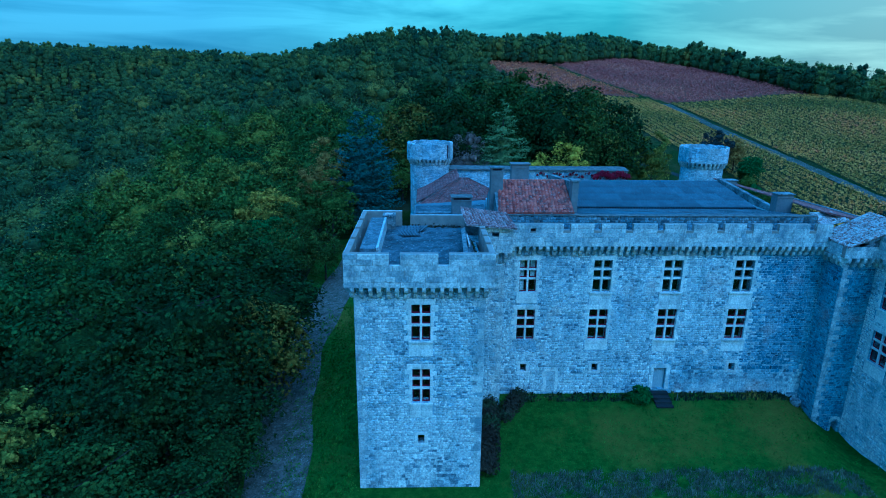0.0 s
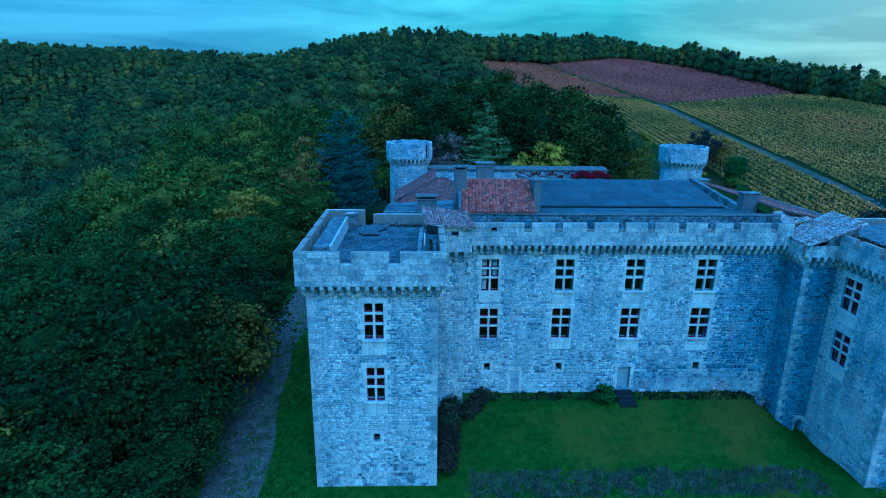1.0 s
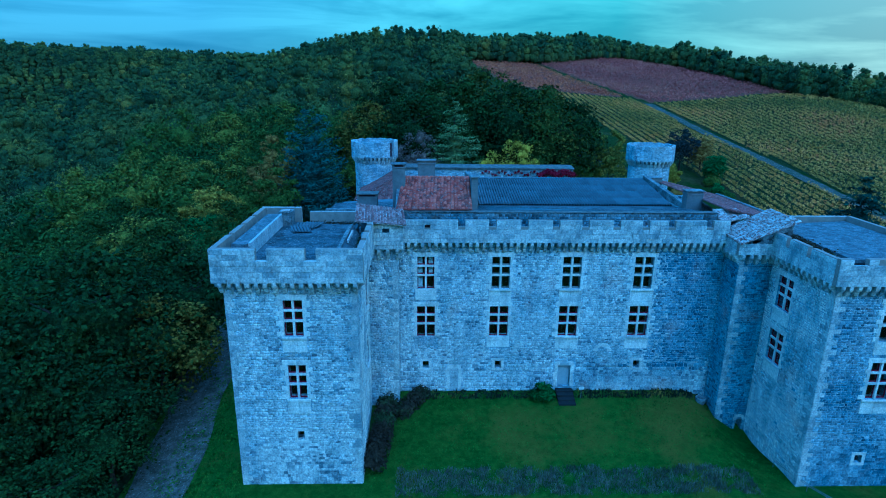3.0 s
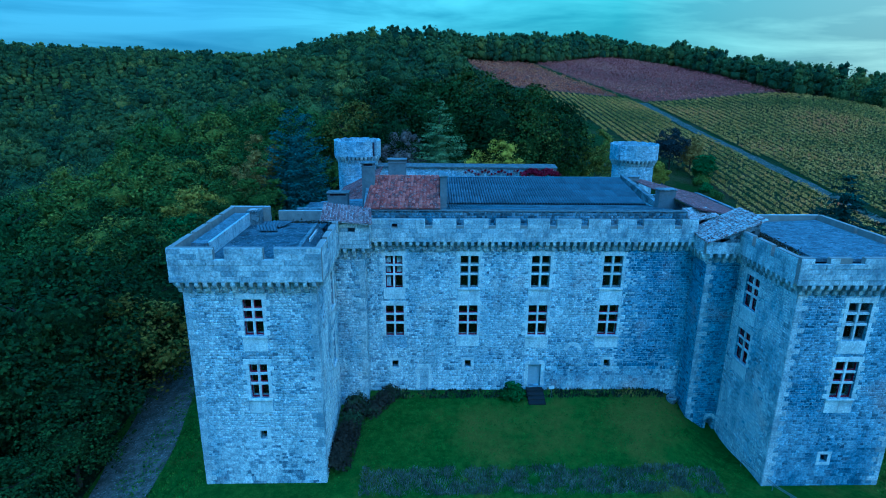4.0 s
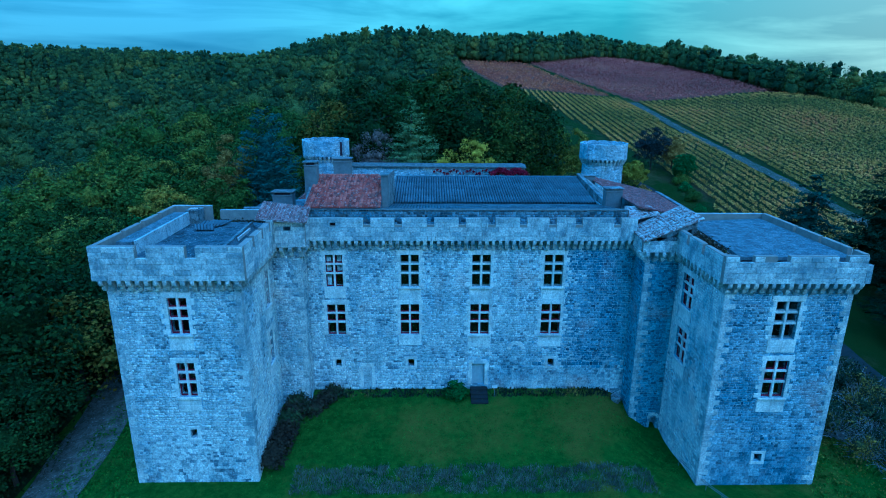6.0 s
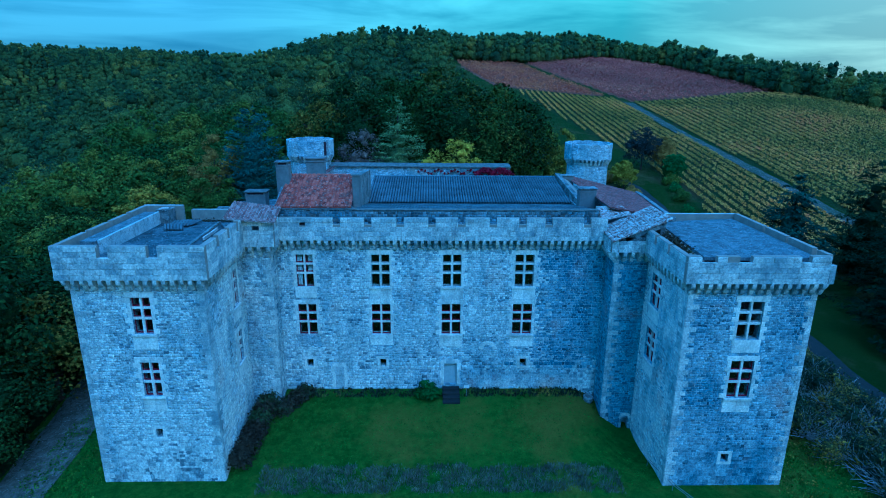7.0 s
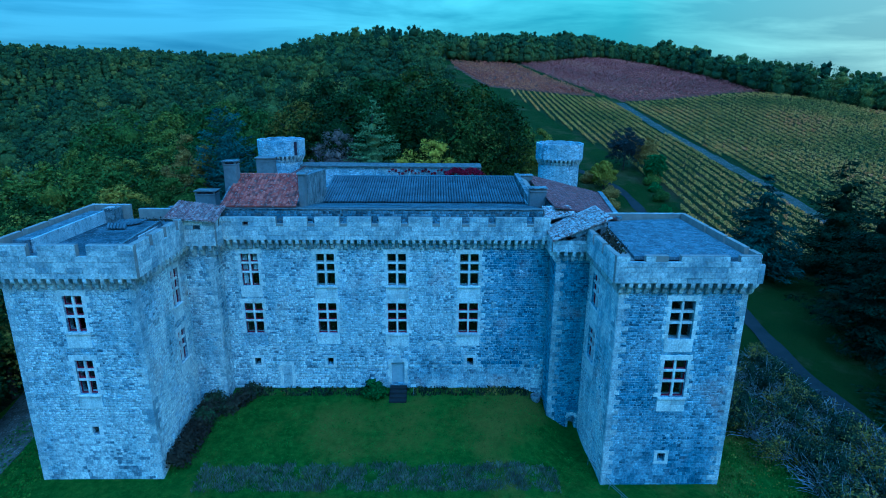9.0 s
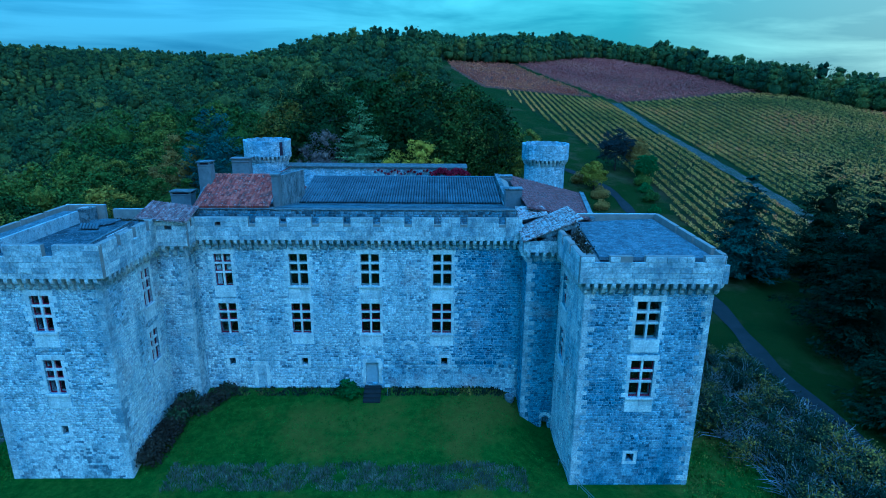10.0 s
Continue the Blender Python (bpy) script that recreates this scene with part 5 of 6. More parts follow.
parapet(fd["north"], -0.5, LD - 2.0, 15.78, 17.6, east_tower, mean=0.9)
quoins(fd["south"], 0.0, 1, -1.6, 15.1, east_tower)
quoins(fd["south"], LD, -1, -1.6, 15.1, east_tower)
quoins(fd["west"], DD, -1, -1.6, 15.1, east_tower)
slab("roof", M_DUST, [(23.3, -9.3, 17.42), (31.2, -9.2, 17.3), (31.2, 2.6, 17.25), (24.4, 2.0, 17.1)], 0.25, east_tower, "grey stone-dust roof slope")
slab("roof_gutter", M_CORE, [(22.2, -9.3, 17.15), (23.35, -9.3, 17.15), (24.45, 2.6, 17.1), (22.2, 2.6, 17.1)], 0.2, east_tower)

def leafy_seam(name, path, radius, count, size, material, parent, label, seed):
    """Moss and small plants along a seam of the roof."""
    r = np.random.default_rng(seed)
    pts = [tuple(Vector(path[0]).lerp(Vector(path[1]), i / 14)) for i in range(15)]
    n, count = len(pts), int(count)
    pick = r.integers(n, size=count)
    c = np.array(pts)[pick] + r.normal(0, radius, (count, 3)) * np.array([1, 1, 0.4])
    t = r.normal(size=(count, 3))
    t /= np.linalg.norm(t, axis=1)[:, None]
    b = np.cross(t, r.normal(size=(count, 3)))
    b /= np.linalg.norm(b, axis=1)[:, None]
    sz = size * r.uniform(0.5, 1.3, count)[:, None]
    v = np.stack([c - t * sz, c + b * sz, c + t * sz, c - b * sz], 1).reshape(-1, 3)
    return tagged(finish(new(name, fast_mesh(name, v, np.arange(len(v)).reshape(-1, 4), material)), parent, label), kind="stuff")


leafy_seam("moss", ((22.9, -7.5, 17.2), (23.6, 1.2, 17.15)), 0.3, 1500, 0.09, M_BRAMBLE, east_tower, "dark moss and weeds in the gutter", 1)
leafy_seam("moss", ((-10.8, -8.6, 17.1), (-10.8, -3.0, 17.2)), 0.12, 500, 0.06, M_BRAMBLE, west_tower, "dark moss in the gutter", 2)
leafy_seam("moss", ((-15.5, 1.9, 17.1), (-11.5, 1.6, 17.12)), 0.2, 500, 0.07, M_BRAMBLE, west_tower, "dark moss on the roof edge", 3)

# -- east turret --
CX0, CX1, CY0, CY1 = 19.61, 22.37, -2.2, 4.0
east_turret = thing("corner_turret", "square stair turret under a lichened tile roof beside the tower", "turret", "corner turrets of the castle", (21, 0.5, 0))
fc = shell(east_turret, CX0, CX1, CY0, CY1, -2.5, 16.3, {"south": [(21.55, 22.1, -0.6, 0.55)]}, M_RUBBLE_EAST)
LC = CX1 - CX0
# the turret's recess shade is put into these darker stones
masonry(fc["south"], LC, -1.5, 14.9, [(1.75, 2.7, -1.2, 1.0)], east_turret, M_FIELD_NOOK, FIELD_EAST_KIT, None, 18)
masonry(fc["west"], CY1 - CY0, -1.0, 14.9, [], east_turret, M_FIELD_NOOK, FIELD_EAST_KIT, None, 19)
corbels(fc["south"], 0.0, LC - 0.2, 15.7, east_turret, 0.62)
corbels(fc["west"], CY1 - 0.0, CY1 + 2.2, 15.7, east_turret, 0.62)
parapet(fc["south"], -0.4, LC - 0.0, 15.7, 16.65, east_turret, overhang=0.45)
parapet(fc["west"], CY1 + 0.1, CY1 + 2.25, 15.7, 16.65, east_turret, overhang=0.45)
quoins(fc["south"], 0.0, 1, -1.0, 15.0, east_turret)
for k in range(5):
    ang = math.pi * (k + 0.5) / 5
    put("arch_stone", RNG.choice(TRIMS), fc["south"].matrix(2.22 + 0.42 * math.cos(ang), 0.5 + 0.42 * math.sin(ang), -0.06) @ Matrix.Rotation(math.pi / 2 - ang, 4, "Y") @ Matrix.Diagonal((0.24, 0.2, 0.26, 1)), east_turret)
canal_tiles("tile", M_TILE_OLD, [(23.3, 0.9, 18.7), (23.7, -2.85, 18.5), (19.15, -2.9, 16.65), (19.1, 0.6, 16.85)], 0.26, 0.34, east_turret)
canal_tiles("side_tile", M_TILE_OLD, [(21.6, 3.2, 18.2), (21.7, 0.9, 18.0), (19.2, 0.65, 17.5), (19.1, 2.4, 18.3)], 0.34, 0.42, east_turret)
block("gable_fill", M_CONCRETE, 20.2, 21.9, -2.62, -2.3, 16.6, 16.95, east_turret)
slab("gable_slope", M_CONCRETE, [(20.0, -2.62, 16.98), (23.3, -2.62, 18.3), (23.3, -2.3, 18.3), (20.0, -2.3, 16.98)], 0.5, east_turret)
block("back_fill", M_MOSSY, 22.9, 23.3, -2.6, 0.6, 16.2, 18.2, east_turret)

# -- wings round the inner court --
east_wing = thing("east_wing", "castle wing with a long plum-red tile roof", "castle wing", "wings round the inner court", (26, 18, 2))
shell(east_wing, 20.0, 26.4, 4.8, 24.0, 0.0, 15.4, {}, M_RUBBLE_FINE)
canal_tiles("tile", M_TILE_DARK, [(20.7, 23.0, 17.9), (30.0, 23.0, 15.6), (25.7, 1.9, 17.25), (20.0, 1.3, 18.5)], 0.34, 0.42, east_wing, under=M_TILE_DARK)
slab("verge_coping", M_CONCRETE, [(29.8, 23.0, 15.85), (30.3, 23.0, 15.8), (26.0, 1.9, 17.45), (25.55, 1.9, 17.5)], 0.35, east_wing)
west_wing = thing("west_wing", "castle wing with a hipped plum-red tile roof", "castle wing", "wings round the inner court", (-9, 25, 2))
shell(west_wing, -15.0, -3.0, 14.2, 42.0, 1.0, 13.1, {}, M_RUBBLE_FINE)
canal_tiles("tile", M_TILE_DARK, [(-9.5, 41.0, 16.2), (-9.5, 33.0, 16.2), (-15.4, 31.0, 13.1), (-15.4, 42.2, 13.1)], 0.34, 0.42, west_wing, under=M_TILE_DARK)
canal_tiles("hip_tile", M_TILE_DARK, [(-9.6, 33.0, 16.2), (-8.4, 33.0, 16.2), (-3.0, 29.0, 14.2), (-15.4, 29.5, 13.1)], 0.34, 0.42, west_wing, under=M_TILE_DARK)
slab("lean_to_roof", M_FIBRE, [(-15.4, 22.0, 14.8), (-3.0, 22.0, 15.6), (-3.0, 13.0, 16.6), (-15.4, 13.0, 15.6)], 0.2, west_wing)
block("yard_wall", M_CONCRETE, -15.0, -8.3, 6.9, 7.4, 12.0, 17.2, west_wing)
shell(west_wing, -15.0, -8.3, 2.45, 14.1, 0.5, 16.0, {}, M_RUBBLE_FINE)
slab("flat_roof", M_FELT, [(-15.2, 2.5, 16.3), (-8.1, 3.0, 16.5), (-8.1, 14.1, 16.5), (-15.2, 14.1, 16.3)], 0.3, west_wing)
rear_wing = thing("rear_wing", "rear curtain wall with tile coping and red creeper", "castle wing", "wings round the inner court", (4, 43, 3))
shell(rear_wing, -10.5, 17.0, 42.2, 46.5, 1.5, 15.9, {}, M_RUBBLE_FINE)
slab("coping", M_MOSSY, [(-10.6, 44.0, 16.35), (17.1, 44.0, 16.2), (17.1, 41.9, 15.95), (-10.6, 41.9, 16.1)], 0.15, rear_wing)
slab("coping", M_MOSSY, [(-10.6, 46.8, 15.9), (17.1, 46.8, 15.9), (17.1, 44.01, 16.2), (-10.6, 44.01, 16.35)], 0.15, rear_wing)


def round_tower(cx, cy, r, z_top, label, gap):
    """A round tower: shaft, a ring of corbels, and a broken hollow parapet ring."""
    ob = thing("round_tower", label, "tower", "round rear towers of the castle", (cx, cy, 2))
    n = 48

    def ring(name, r0, r1, z0, z1, material, skip=()):
        bm = bmesh.new()
        cols = []
        for i in range(n):
            ang = 2 * math.pi * i / n
            c, s = math.cos(ang), math.sin(ang)
            top = z1 - (0.1 * (math.sin(i * 1.7) > 0.5) if z1 > z_top - 0.3 else 0)
            cols.append([bm.verts.new((cx + q * c, cy + q * s, z)) for q, z in ((r1, z0), (r1, top), (r0, top), (r0, z0))])
        for i in range(n):
            if i in skip:
                continue
            a, b = cols[i], cols[(i + 1) % n]
            for k in range(4):
                bm.faces.new((a[k], b[k], b[(k + 1) % 4], a[(k + 1) % 4]))
            for edge, here in ((cols[i], (i - 1) % n in skip), (cols[(i + 1) % n], (i + 1) % n in skip)):
                if here:
                    bm.faces.new(edge)
        bmesh.ops.recalc_face_normals(bm, faces=bm.faces[:])
        return part(name, bm, material, ob)

    ring("shaft", r - 1.1, r - 0.5, 0.5, z_top - 2.7, M_RUBBLE_FINE)
    ring("parapet_ring", r - 0.4, r, z_top - 2.3, z_top, M_RUBBLE_FINE, gap)
    ring("ledge", r - 0.95, r - 0.38, z_top - 2.75, z_top - 2.25, M_CONCRETE)
    for i in range(34):
        ang = 2 * math.pi * i / 34
        f = Face(cx + (r - 0.5) * math.cos(ang), cy + (r - 0.5) * math.sin(ang), (-math.sin(ang), math.cos(ang)), (math.cos(ang), math.sin(ang)))
        put("corbel", CORBEL, f.matrix(0, z_top - 2.3) @ Matrix.Diagonal((1, 0.85, 1, 1)), ob)
    bm = bmesh.new()
    ang = 2 * math.pi * (gap[0] + 1.0) / n
    slot = Face(cx + (r - 0.42) * math.cos(ang), cy + (r - 0.42) * math.sin(ang), (-math.sin(ang), math.cos(ang)), (math.cos(ang), math.sin(ang)))
    if len(gap) > 1:
        # dark panel added in the gap to stand for the shade inside
        inner = bmesh.new()
        holed_wall(inner, slot, 1.1, z_top - 2.25, z_top - 0.25, [], 0.1)
        bmesh.ops.translate(inner, verts=inner.verts[:], vec=slot.u * -0.55)
        part("doorway", inner, M_DARK, ob, "dark panel for the shade in the broken parapet's doorway")
    bmesh.ops.create_circle(bm, cap_ends=True, segments=24, radius=r - 0.45, matrix=Matrix.Translation((cx, cy, z_top - 2.2)))
    part("roof_floor", bm, M_FELT, ob)
    return ob


round_tower(-13.5, 43.0, 3.5, 20.0, "round rubble tower with a hollow broken parapet", (42, 43))
round_tower(29.3, 43.8, 3.6, 19.55, "round rubble tower with a cracked parapet ring", (28,))

# ---- plants ----
def leaf_cards(centres, radii, count, size, rng, flat=0.75, inner=0.6, outer=1.08, tilt=0.5):
    """Folded leaf cards scattered over the shells of many puffs, facing outward and up."""
    centres, radii = np.asarray(centres, float), np.asarray(radii, float)
    weight = (radii ** 2) / (radii ** 2).sum()
    pick = rng.choice(len(radii), count, p=weight)
    d = rng.normal(size=(count, 3))
    d[:, 2] += 0.45
    d /= np.linalg.norm(d, axis=1)[:, None]
    r = radii[pick] * rng.uniform(inner, outer, count)
    pos = centres[pick] + d * r[:, None] * np.array([1, 1, flat])
    nrm = d + rng.normal(size=(count, 3)) * tilt
    nrm[:, 2] += 0.35
    nrm /= np.linalg.norm(nrm, axis=1)[:, None]
    t = np.cross(nrm, rng.normal(size=(count, 3)))
    t /= np.linalg.norm(t, axis=1)[:, None] + 1e-9
    b = np.cross(nrm, t)
    s = size * rng.uniform(0.6, 1.35, count)[:, None]
    verts = np.stack([pos - t * s * 0.5, pos + b * s * 0.36 - nrm * s * 0.1, pos + t * s * 0.5, pos - b * s * 0.36 - nrm * s * 0.1], 1)
    return verts.reshape(-1, 3)


def core_shape(c, r, flat, rng, lumps=6, fill=0.6):
    """A rough low hull inside a puff, so that no light shines through the crown's heart."""
    th, ph = np.meshgrid(np.linspace(0, np.pi, lumps), np.linspace(0, 2 * np.pi, lumps * 2 - 1), indexing="ij")
    k = r * (fill + 0.16 * rng.uniform(-1, 1, th.shape))
    k[:, -1] = k[:, 0]
    p = np.stack([k * np.sin(th) * np.cos(ph), k * np.sin(th) * np.sin(ph), k * np.cos(th) * flat], -1) + c
    idx = np.arange(th.size).reshape(th.shape)
    q = np.stack([idx[:-1, :-1], idx[1:, :-1], idx[1:, 1:], idx[:-1, 1:]], -1).reshape(-1, 4)
    return p.reshape(-1, 3), q


def crown_mesh(name, centres, radii, count, size, seed, material, flat=0.75, core=True, inner=0.6, outer=1.08, fill=0.6):
    rng = np.random.default_rng(seed)
    v = leaf_cards(centres, radii, count, size, rng, flat, inner, outer)
    q = np.arange(len(v)).reshape(-1, 4)
    if core:
        for c, r in list(zip(centres, radii))[::2]:
            cv, cq = core_shape(np.asarray(c), r, flat, rng, 4, fill if r < 2.5 else 0.6)
            q = np.concatenate([q, cq + len(v)])
            v = np.concatenate([v, cv])
    return fast_mesh(name, v, q, material)


def tube(bm, a, b, ra, rb, seg=7):
    a, b = Vector(a), Vector(b)
    d = (b - a).normalized()
    s = d.orthogonal().normalized()
    t = d.cross(s)
    rings = [[bm.verts.new(p + (s * math.cos(2 * math.pi * i / seg) + t * math.sin(2 * math.pi * i / seg)) * r) for i in range(seg)] for p, r in ((a, ra), (b, rb))]
    for i in range(seg):
        bm.faces.new((rings[0][i], rings[0][(i + 1) % seg], rings[1][(i + 1) % seg], rings[1][i]))
    bm.faces.new(rings[1])


def trunk_mesh(height, radius, limbs, seed, spread=0.35):
    rng = random.Random(seed)
    bm = bmesh.new()
    p, r = Vector((0, 0, -0.8)), radius * 1.3
    knots = []
    for i in range(4):
        q = Vector((rng.uniform(-0.15, 0.15), rng.uniform(-0.15, 0.15), height * (i + 1) / 4))
        tube(bm, p, q, r, r * 0.72)
        p, r = q, r * 0.72
        knots.append((q.copy(), r))
    for k in range(limbs):
        base, rr = knots[1 + k % 3]
        ang = k * 2.4 + rng.uniform(-0.4, 0.4)
        tip = base + Vector((math.cos(ang), math.sin(ang), rng.uniform(0.35, 0.9))) * height * spread
        tube(bm, base, tip, rr * 0.6, rr * 0.15, 5)
    me = bpy.data.meshes.new("trunk")
    bm.to_mesh(me)
    bm.free()
    me.materials.append(M_BARK)
    return me


def plant(name, label, category, trunk, crown, group=""):
    ob = thing(name, label, category, group)
    if trunk is not None:
        finish(new("trunk", trunk), ob)
    finish(new("crown", crown), ob)
    return ob


def broadleaf_puffs(seed, r=4.6, h=12.0, n=16):
    """Boughs of a domed crown: a dark heart, and many small clumps of leaves gathered on a few large lobes."""
    rng = random.Random(seed)
    cs, rs = [(0, 0, h * 0.6), (0, 0, h * 0.42)], [r * 0.86, r * 0.9]
    lobes = [(k * 2.4 + rng.uniform(-0.4, 0.4), 0.95 - 1.45 * k / 9) for k in range(10)]
    for i in range(n * 3):
        ang, up = lobes[i % 10]
        ang, up = ang + rng.gauss(0, 0.32), max(-0.75, min(1.0, up + rng.gauss(0, 0.16)))
        reach = r * math.sqrt(max(0.02, 1 - max(0.0, up) ** 2)) * rng.uniform(0.78, 0.98) * (1.0 if up > -0.2 else 0.85)
        cs.append((math.cos(ang) * reach, math.sin(ang) * reach, h * 0.56 + up * h * 0.4))
        rs.append(r * rng.uniform(0.15, 0.26))
    return cs, rs


def spray_crown(name, seed, r, h, tiers, count, size, material, low=0.1, bow=0.8, lift=0.1, fan=0.13):
    """A conifer's crown: flat leafy sprays on branches that leave the stem tier by tier, over a thin dark heart."""
    rng = np.random.default_rng(seed)
    base, tip, wide = [], [], []
    for t in range(tiers):
        f = (t + 0.3 * rng.random()) / tiers
        reach = r * (1 - f) ** bow + 0.25
        for i in range(max(5, int(12 * (1 - f) + 3))):
            ang, q = rng.uniform(0, 6.283), reach * rng.uniform(0.72, 1.12)
            z = h * (low + (0.99 - low) * f) + rng.normal(0, 0.2)
            base.append((0, 0, z))
            tip.append((math.cos(ang) * q, math.sin(ang) * q, z + lift * q))
            wide.append(fan * q + 0.18)
    base, tip, wide = np.array(base), np.array(tip), np.array(wide)
    size_of = np.linalg.norm(tip - base, axis=1)
    pick = rng.choice(len(base), count, p=size_of ** 0.9 / (size_of ** 0.9).sum())
    along = rng.uniform(0.12, 1.0, count) ** 0.75
    d = (tip - base)[pick] / size_of[pick][:, None]
    side = np.stack([-d[:, 1], d[:, 0], 0 * d[:, 0]], -1)
    pos = base[pick] + (tip - base)[pick] * along[:, None] + side * (rng.normal(0, 1, count) * wide[pick] * (1.15 - 0.7 * along))[:, None]
    pos[:, 2] += rng.normal(0, 0.1, count) - 0.05 * size_of[pick] * along ** 2
    nrm = rng.normal(size=(count, 3)) * 0.35 + d * 0.35
    nrm[:, 2] += 0.9
    nrm /= np.linalg.norm(nrm, axis=1)[:, None]
    tt = np.cross(nrm, side + rng.normal(size=(count, 3)) * 0.5)
    tt /= np.linalg.norm(tt, axis=1)[:, None]
    bb = np.cross(nrm, tt)
    sz = size * rng.uniform(0.6, 1.4, count)[:, None]
    v = np.stack([pos - tt * sz * 0.6, pos + bb * sz * 0.24, pos + tt * sz * 0.6 - nrm * sz * 0.12, pos - bb * sz * 0.24], 1).reshape(-1, 3)
    q = np.arange(len(v)).reshape(-1, 4)
    for k in range(6):
        f = k / 6
        cv, cq = core_shape(np.array((0, 0, h * (low + 0.06 + (0.8 - low) * f))), r * (1 - f) ** bow * 0.55, 0.9, rng, 4, 0.75)
        q = np.concatenate([q, cq + len(v)])
        v = np.concatenate([v, cv])
    return fast_mesh(name, v, q, material)


broad = []
for k in range(4):
    cs, rs = broadleaf_puffs(20 + k, 4.6 + 0.3 * (k % 2), 11.5 + k * 0.5, 19 + k)
    broad.append((trunk_mesh(9.0, 0.26, 6, k), crown_mesh("crown", cs, rs, 4300, 0.35, 30 + k, M_LEAF_SHADED, 0.9, True, 0.7, 1.2, 0.38)))
for k in range(4):  # lighter crowns for trees deeper in the wood
    cs, rs = broadleaf_puffs(24 + k, 4.7 + 0.3 * (k % 2), 11.5 + k * 0.5, 15 + k)
    broad.append((broad[k][0], crown_mesh("crown", cs, rs, 2000, 0.48, 35 + k, M_LEAF, 0.9, True, 0.7, 1.2, 0.42)))
BROAD_LABELS = ("broad-leaved tree with an uneven dark green crown", "young oak with a rounded olive-green crown", "deciduous tree turning slightly yellow at the edge of the wood", "tall deciduous tree with a dense green crown")
first_trees = []
for k, (tr, cr) in enumerate(broad):
    first_trees.append(plant("broadleaf_tree", BROAD_LABELS[k % 4], "tree", tr, cr, "trees of the wood"))
used = set()


def set_tree(k, x, y, scale, turn, squash=1.0):
    z = float(ground_at(x, y)) - 0.15
    m = Matrix.Translation((x, y, z)) @ Matrix.Rotation(turn, 4, "Z") @ Matrix.Diagonal((scale, scale, scale * squash, 1))
    if k not in used:
        used.add(k)
        first_trees[k].matrix_basis = m
        return first_trees[k]
    src = first_trees[k]
    keep = src.matrix_basis.copy()
    src.matrix_basis = Matrix.Identity(4)
    ob = copy_thing(src, m)
    src.matrix_basis = keep
    return ob


# trees whose crowns can be told apart: jittered over the woods close to the castle
rng = np.random.default_rng(11)
spots = []
for gx in np.arange(-120, 60, 7.2):
    for gy in np.arange(-42, 130, 7.2):
        x, y = gx + rng.uniform(-2.7, 2.7), gy + rng.uniform(-2.7, 2.7)
        if wooded(x, y) and x > -60 - 0.64 * (y + 15):
            spots.append((x, y))
near, far_spots = [], []
for x, y in spots:
    (near if (x > -74 and y < 106) else far_spots).append((x, y))
for i, (x, y) in enumerate(near):
    edge = 1.0 if x < -42 or y > 66 else 0.78
    set_tree(int(rng.integers(4)) + (0 if x > -52 and y < 40 else 4), x, y, rng.uniform(0.72, 1.25) * edge, rng.uniform(0, 6.28), rng.uniform(0.85, 1.1))

# the big trees that stand out
set_tree(1, -34.0, 0.5, 1.35, 0.4, 1.0)
set_tree(3, -37.5, -5.5, 1.1, 1.4, 0.9)
set_tree(0, -28.2, 31.5, 0.62, 0.8, 0.95)
set_tree(2, -32.5, 14.0, 1.05, 2.0, 0.95)
set_tree(3, -30.4, 10.0, 1.1, 0.9, 0.8)
set_tree(0, -30.3, 3.5, 1.12, 3.9, 0.8)
set_tree(1, -31.0, -3.5, 1.0, 2.2, 0.8)
set_tree(2, -35.0, 17.0, 1.2, 1.2, 0.9)



def special(name, label, category, trunk, crown, x, y, sink=0.1):
    ob = plant(name, label, category, trunk, crown)
    ob.matrix_basis = Matrix.Translation((x, y, float(ground_at(x, y)) - sink))
    return ob


special("blue_cedar", "tall blue-green cedar with a dense conical crown", "tree", trunk_mesh(16, 0.4, 0, 5), spray_crown("crown", 3, 6.8, 20.3, 36, 20000, 0.36, M_LEAF_BLUE, 0.1, 0.5, 0.5, 0.2), -24.5, 50.0)
special("larch", "pale green feathery conifer behind the range", "tree", trunk_mesh(18, 0.3, 0, 6), spray_crown("crown", 4, 8.2, 21.4, 28, 18000, 0.36, M_LEAF_PALE, 0.1, 0.85, 0.2, 0.17), -0.8, 54.9)
cs, rs = broadleaf_puffs(61, 4.6, 15.5, 14)
special("bare_tree", "brown half-bare tree beside the larch", "tree", trunk_mesh(12, 0.25, 8, 7, 0.4), crown_mesh("crown", cs, rs, 3600, 0.3, 43, M_LEAF_BROWN, 0.9, True), -7.2, 53.5)
cs, rs = broadleaf_puffs(62, 5.2, 15.0, 16)
special("yellow_tree", "small tree with bright yellow-green autumn leaves", "tree", trunk_mesh(9, 0.2, 6, 8), crown_mesh("crown", cs, rs, 4200, 0.36, 44, M_LEAF_YELLOW), 8.5, 50.0)
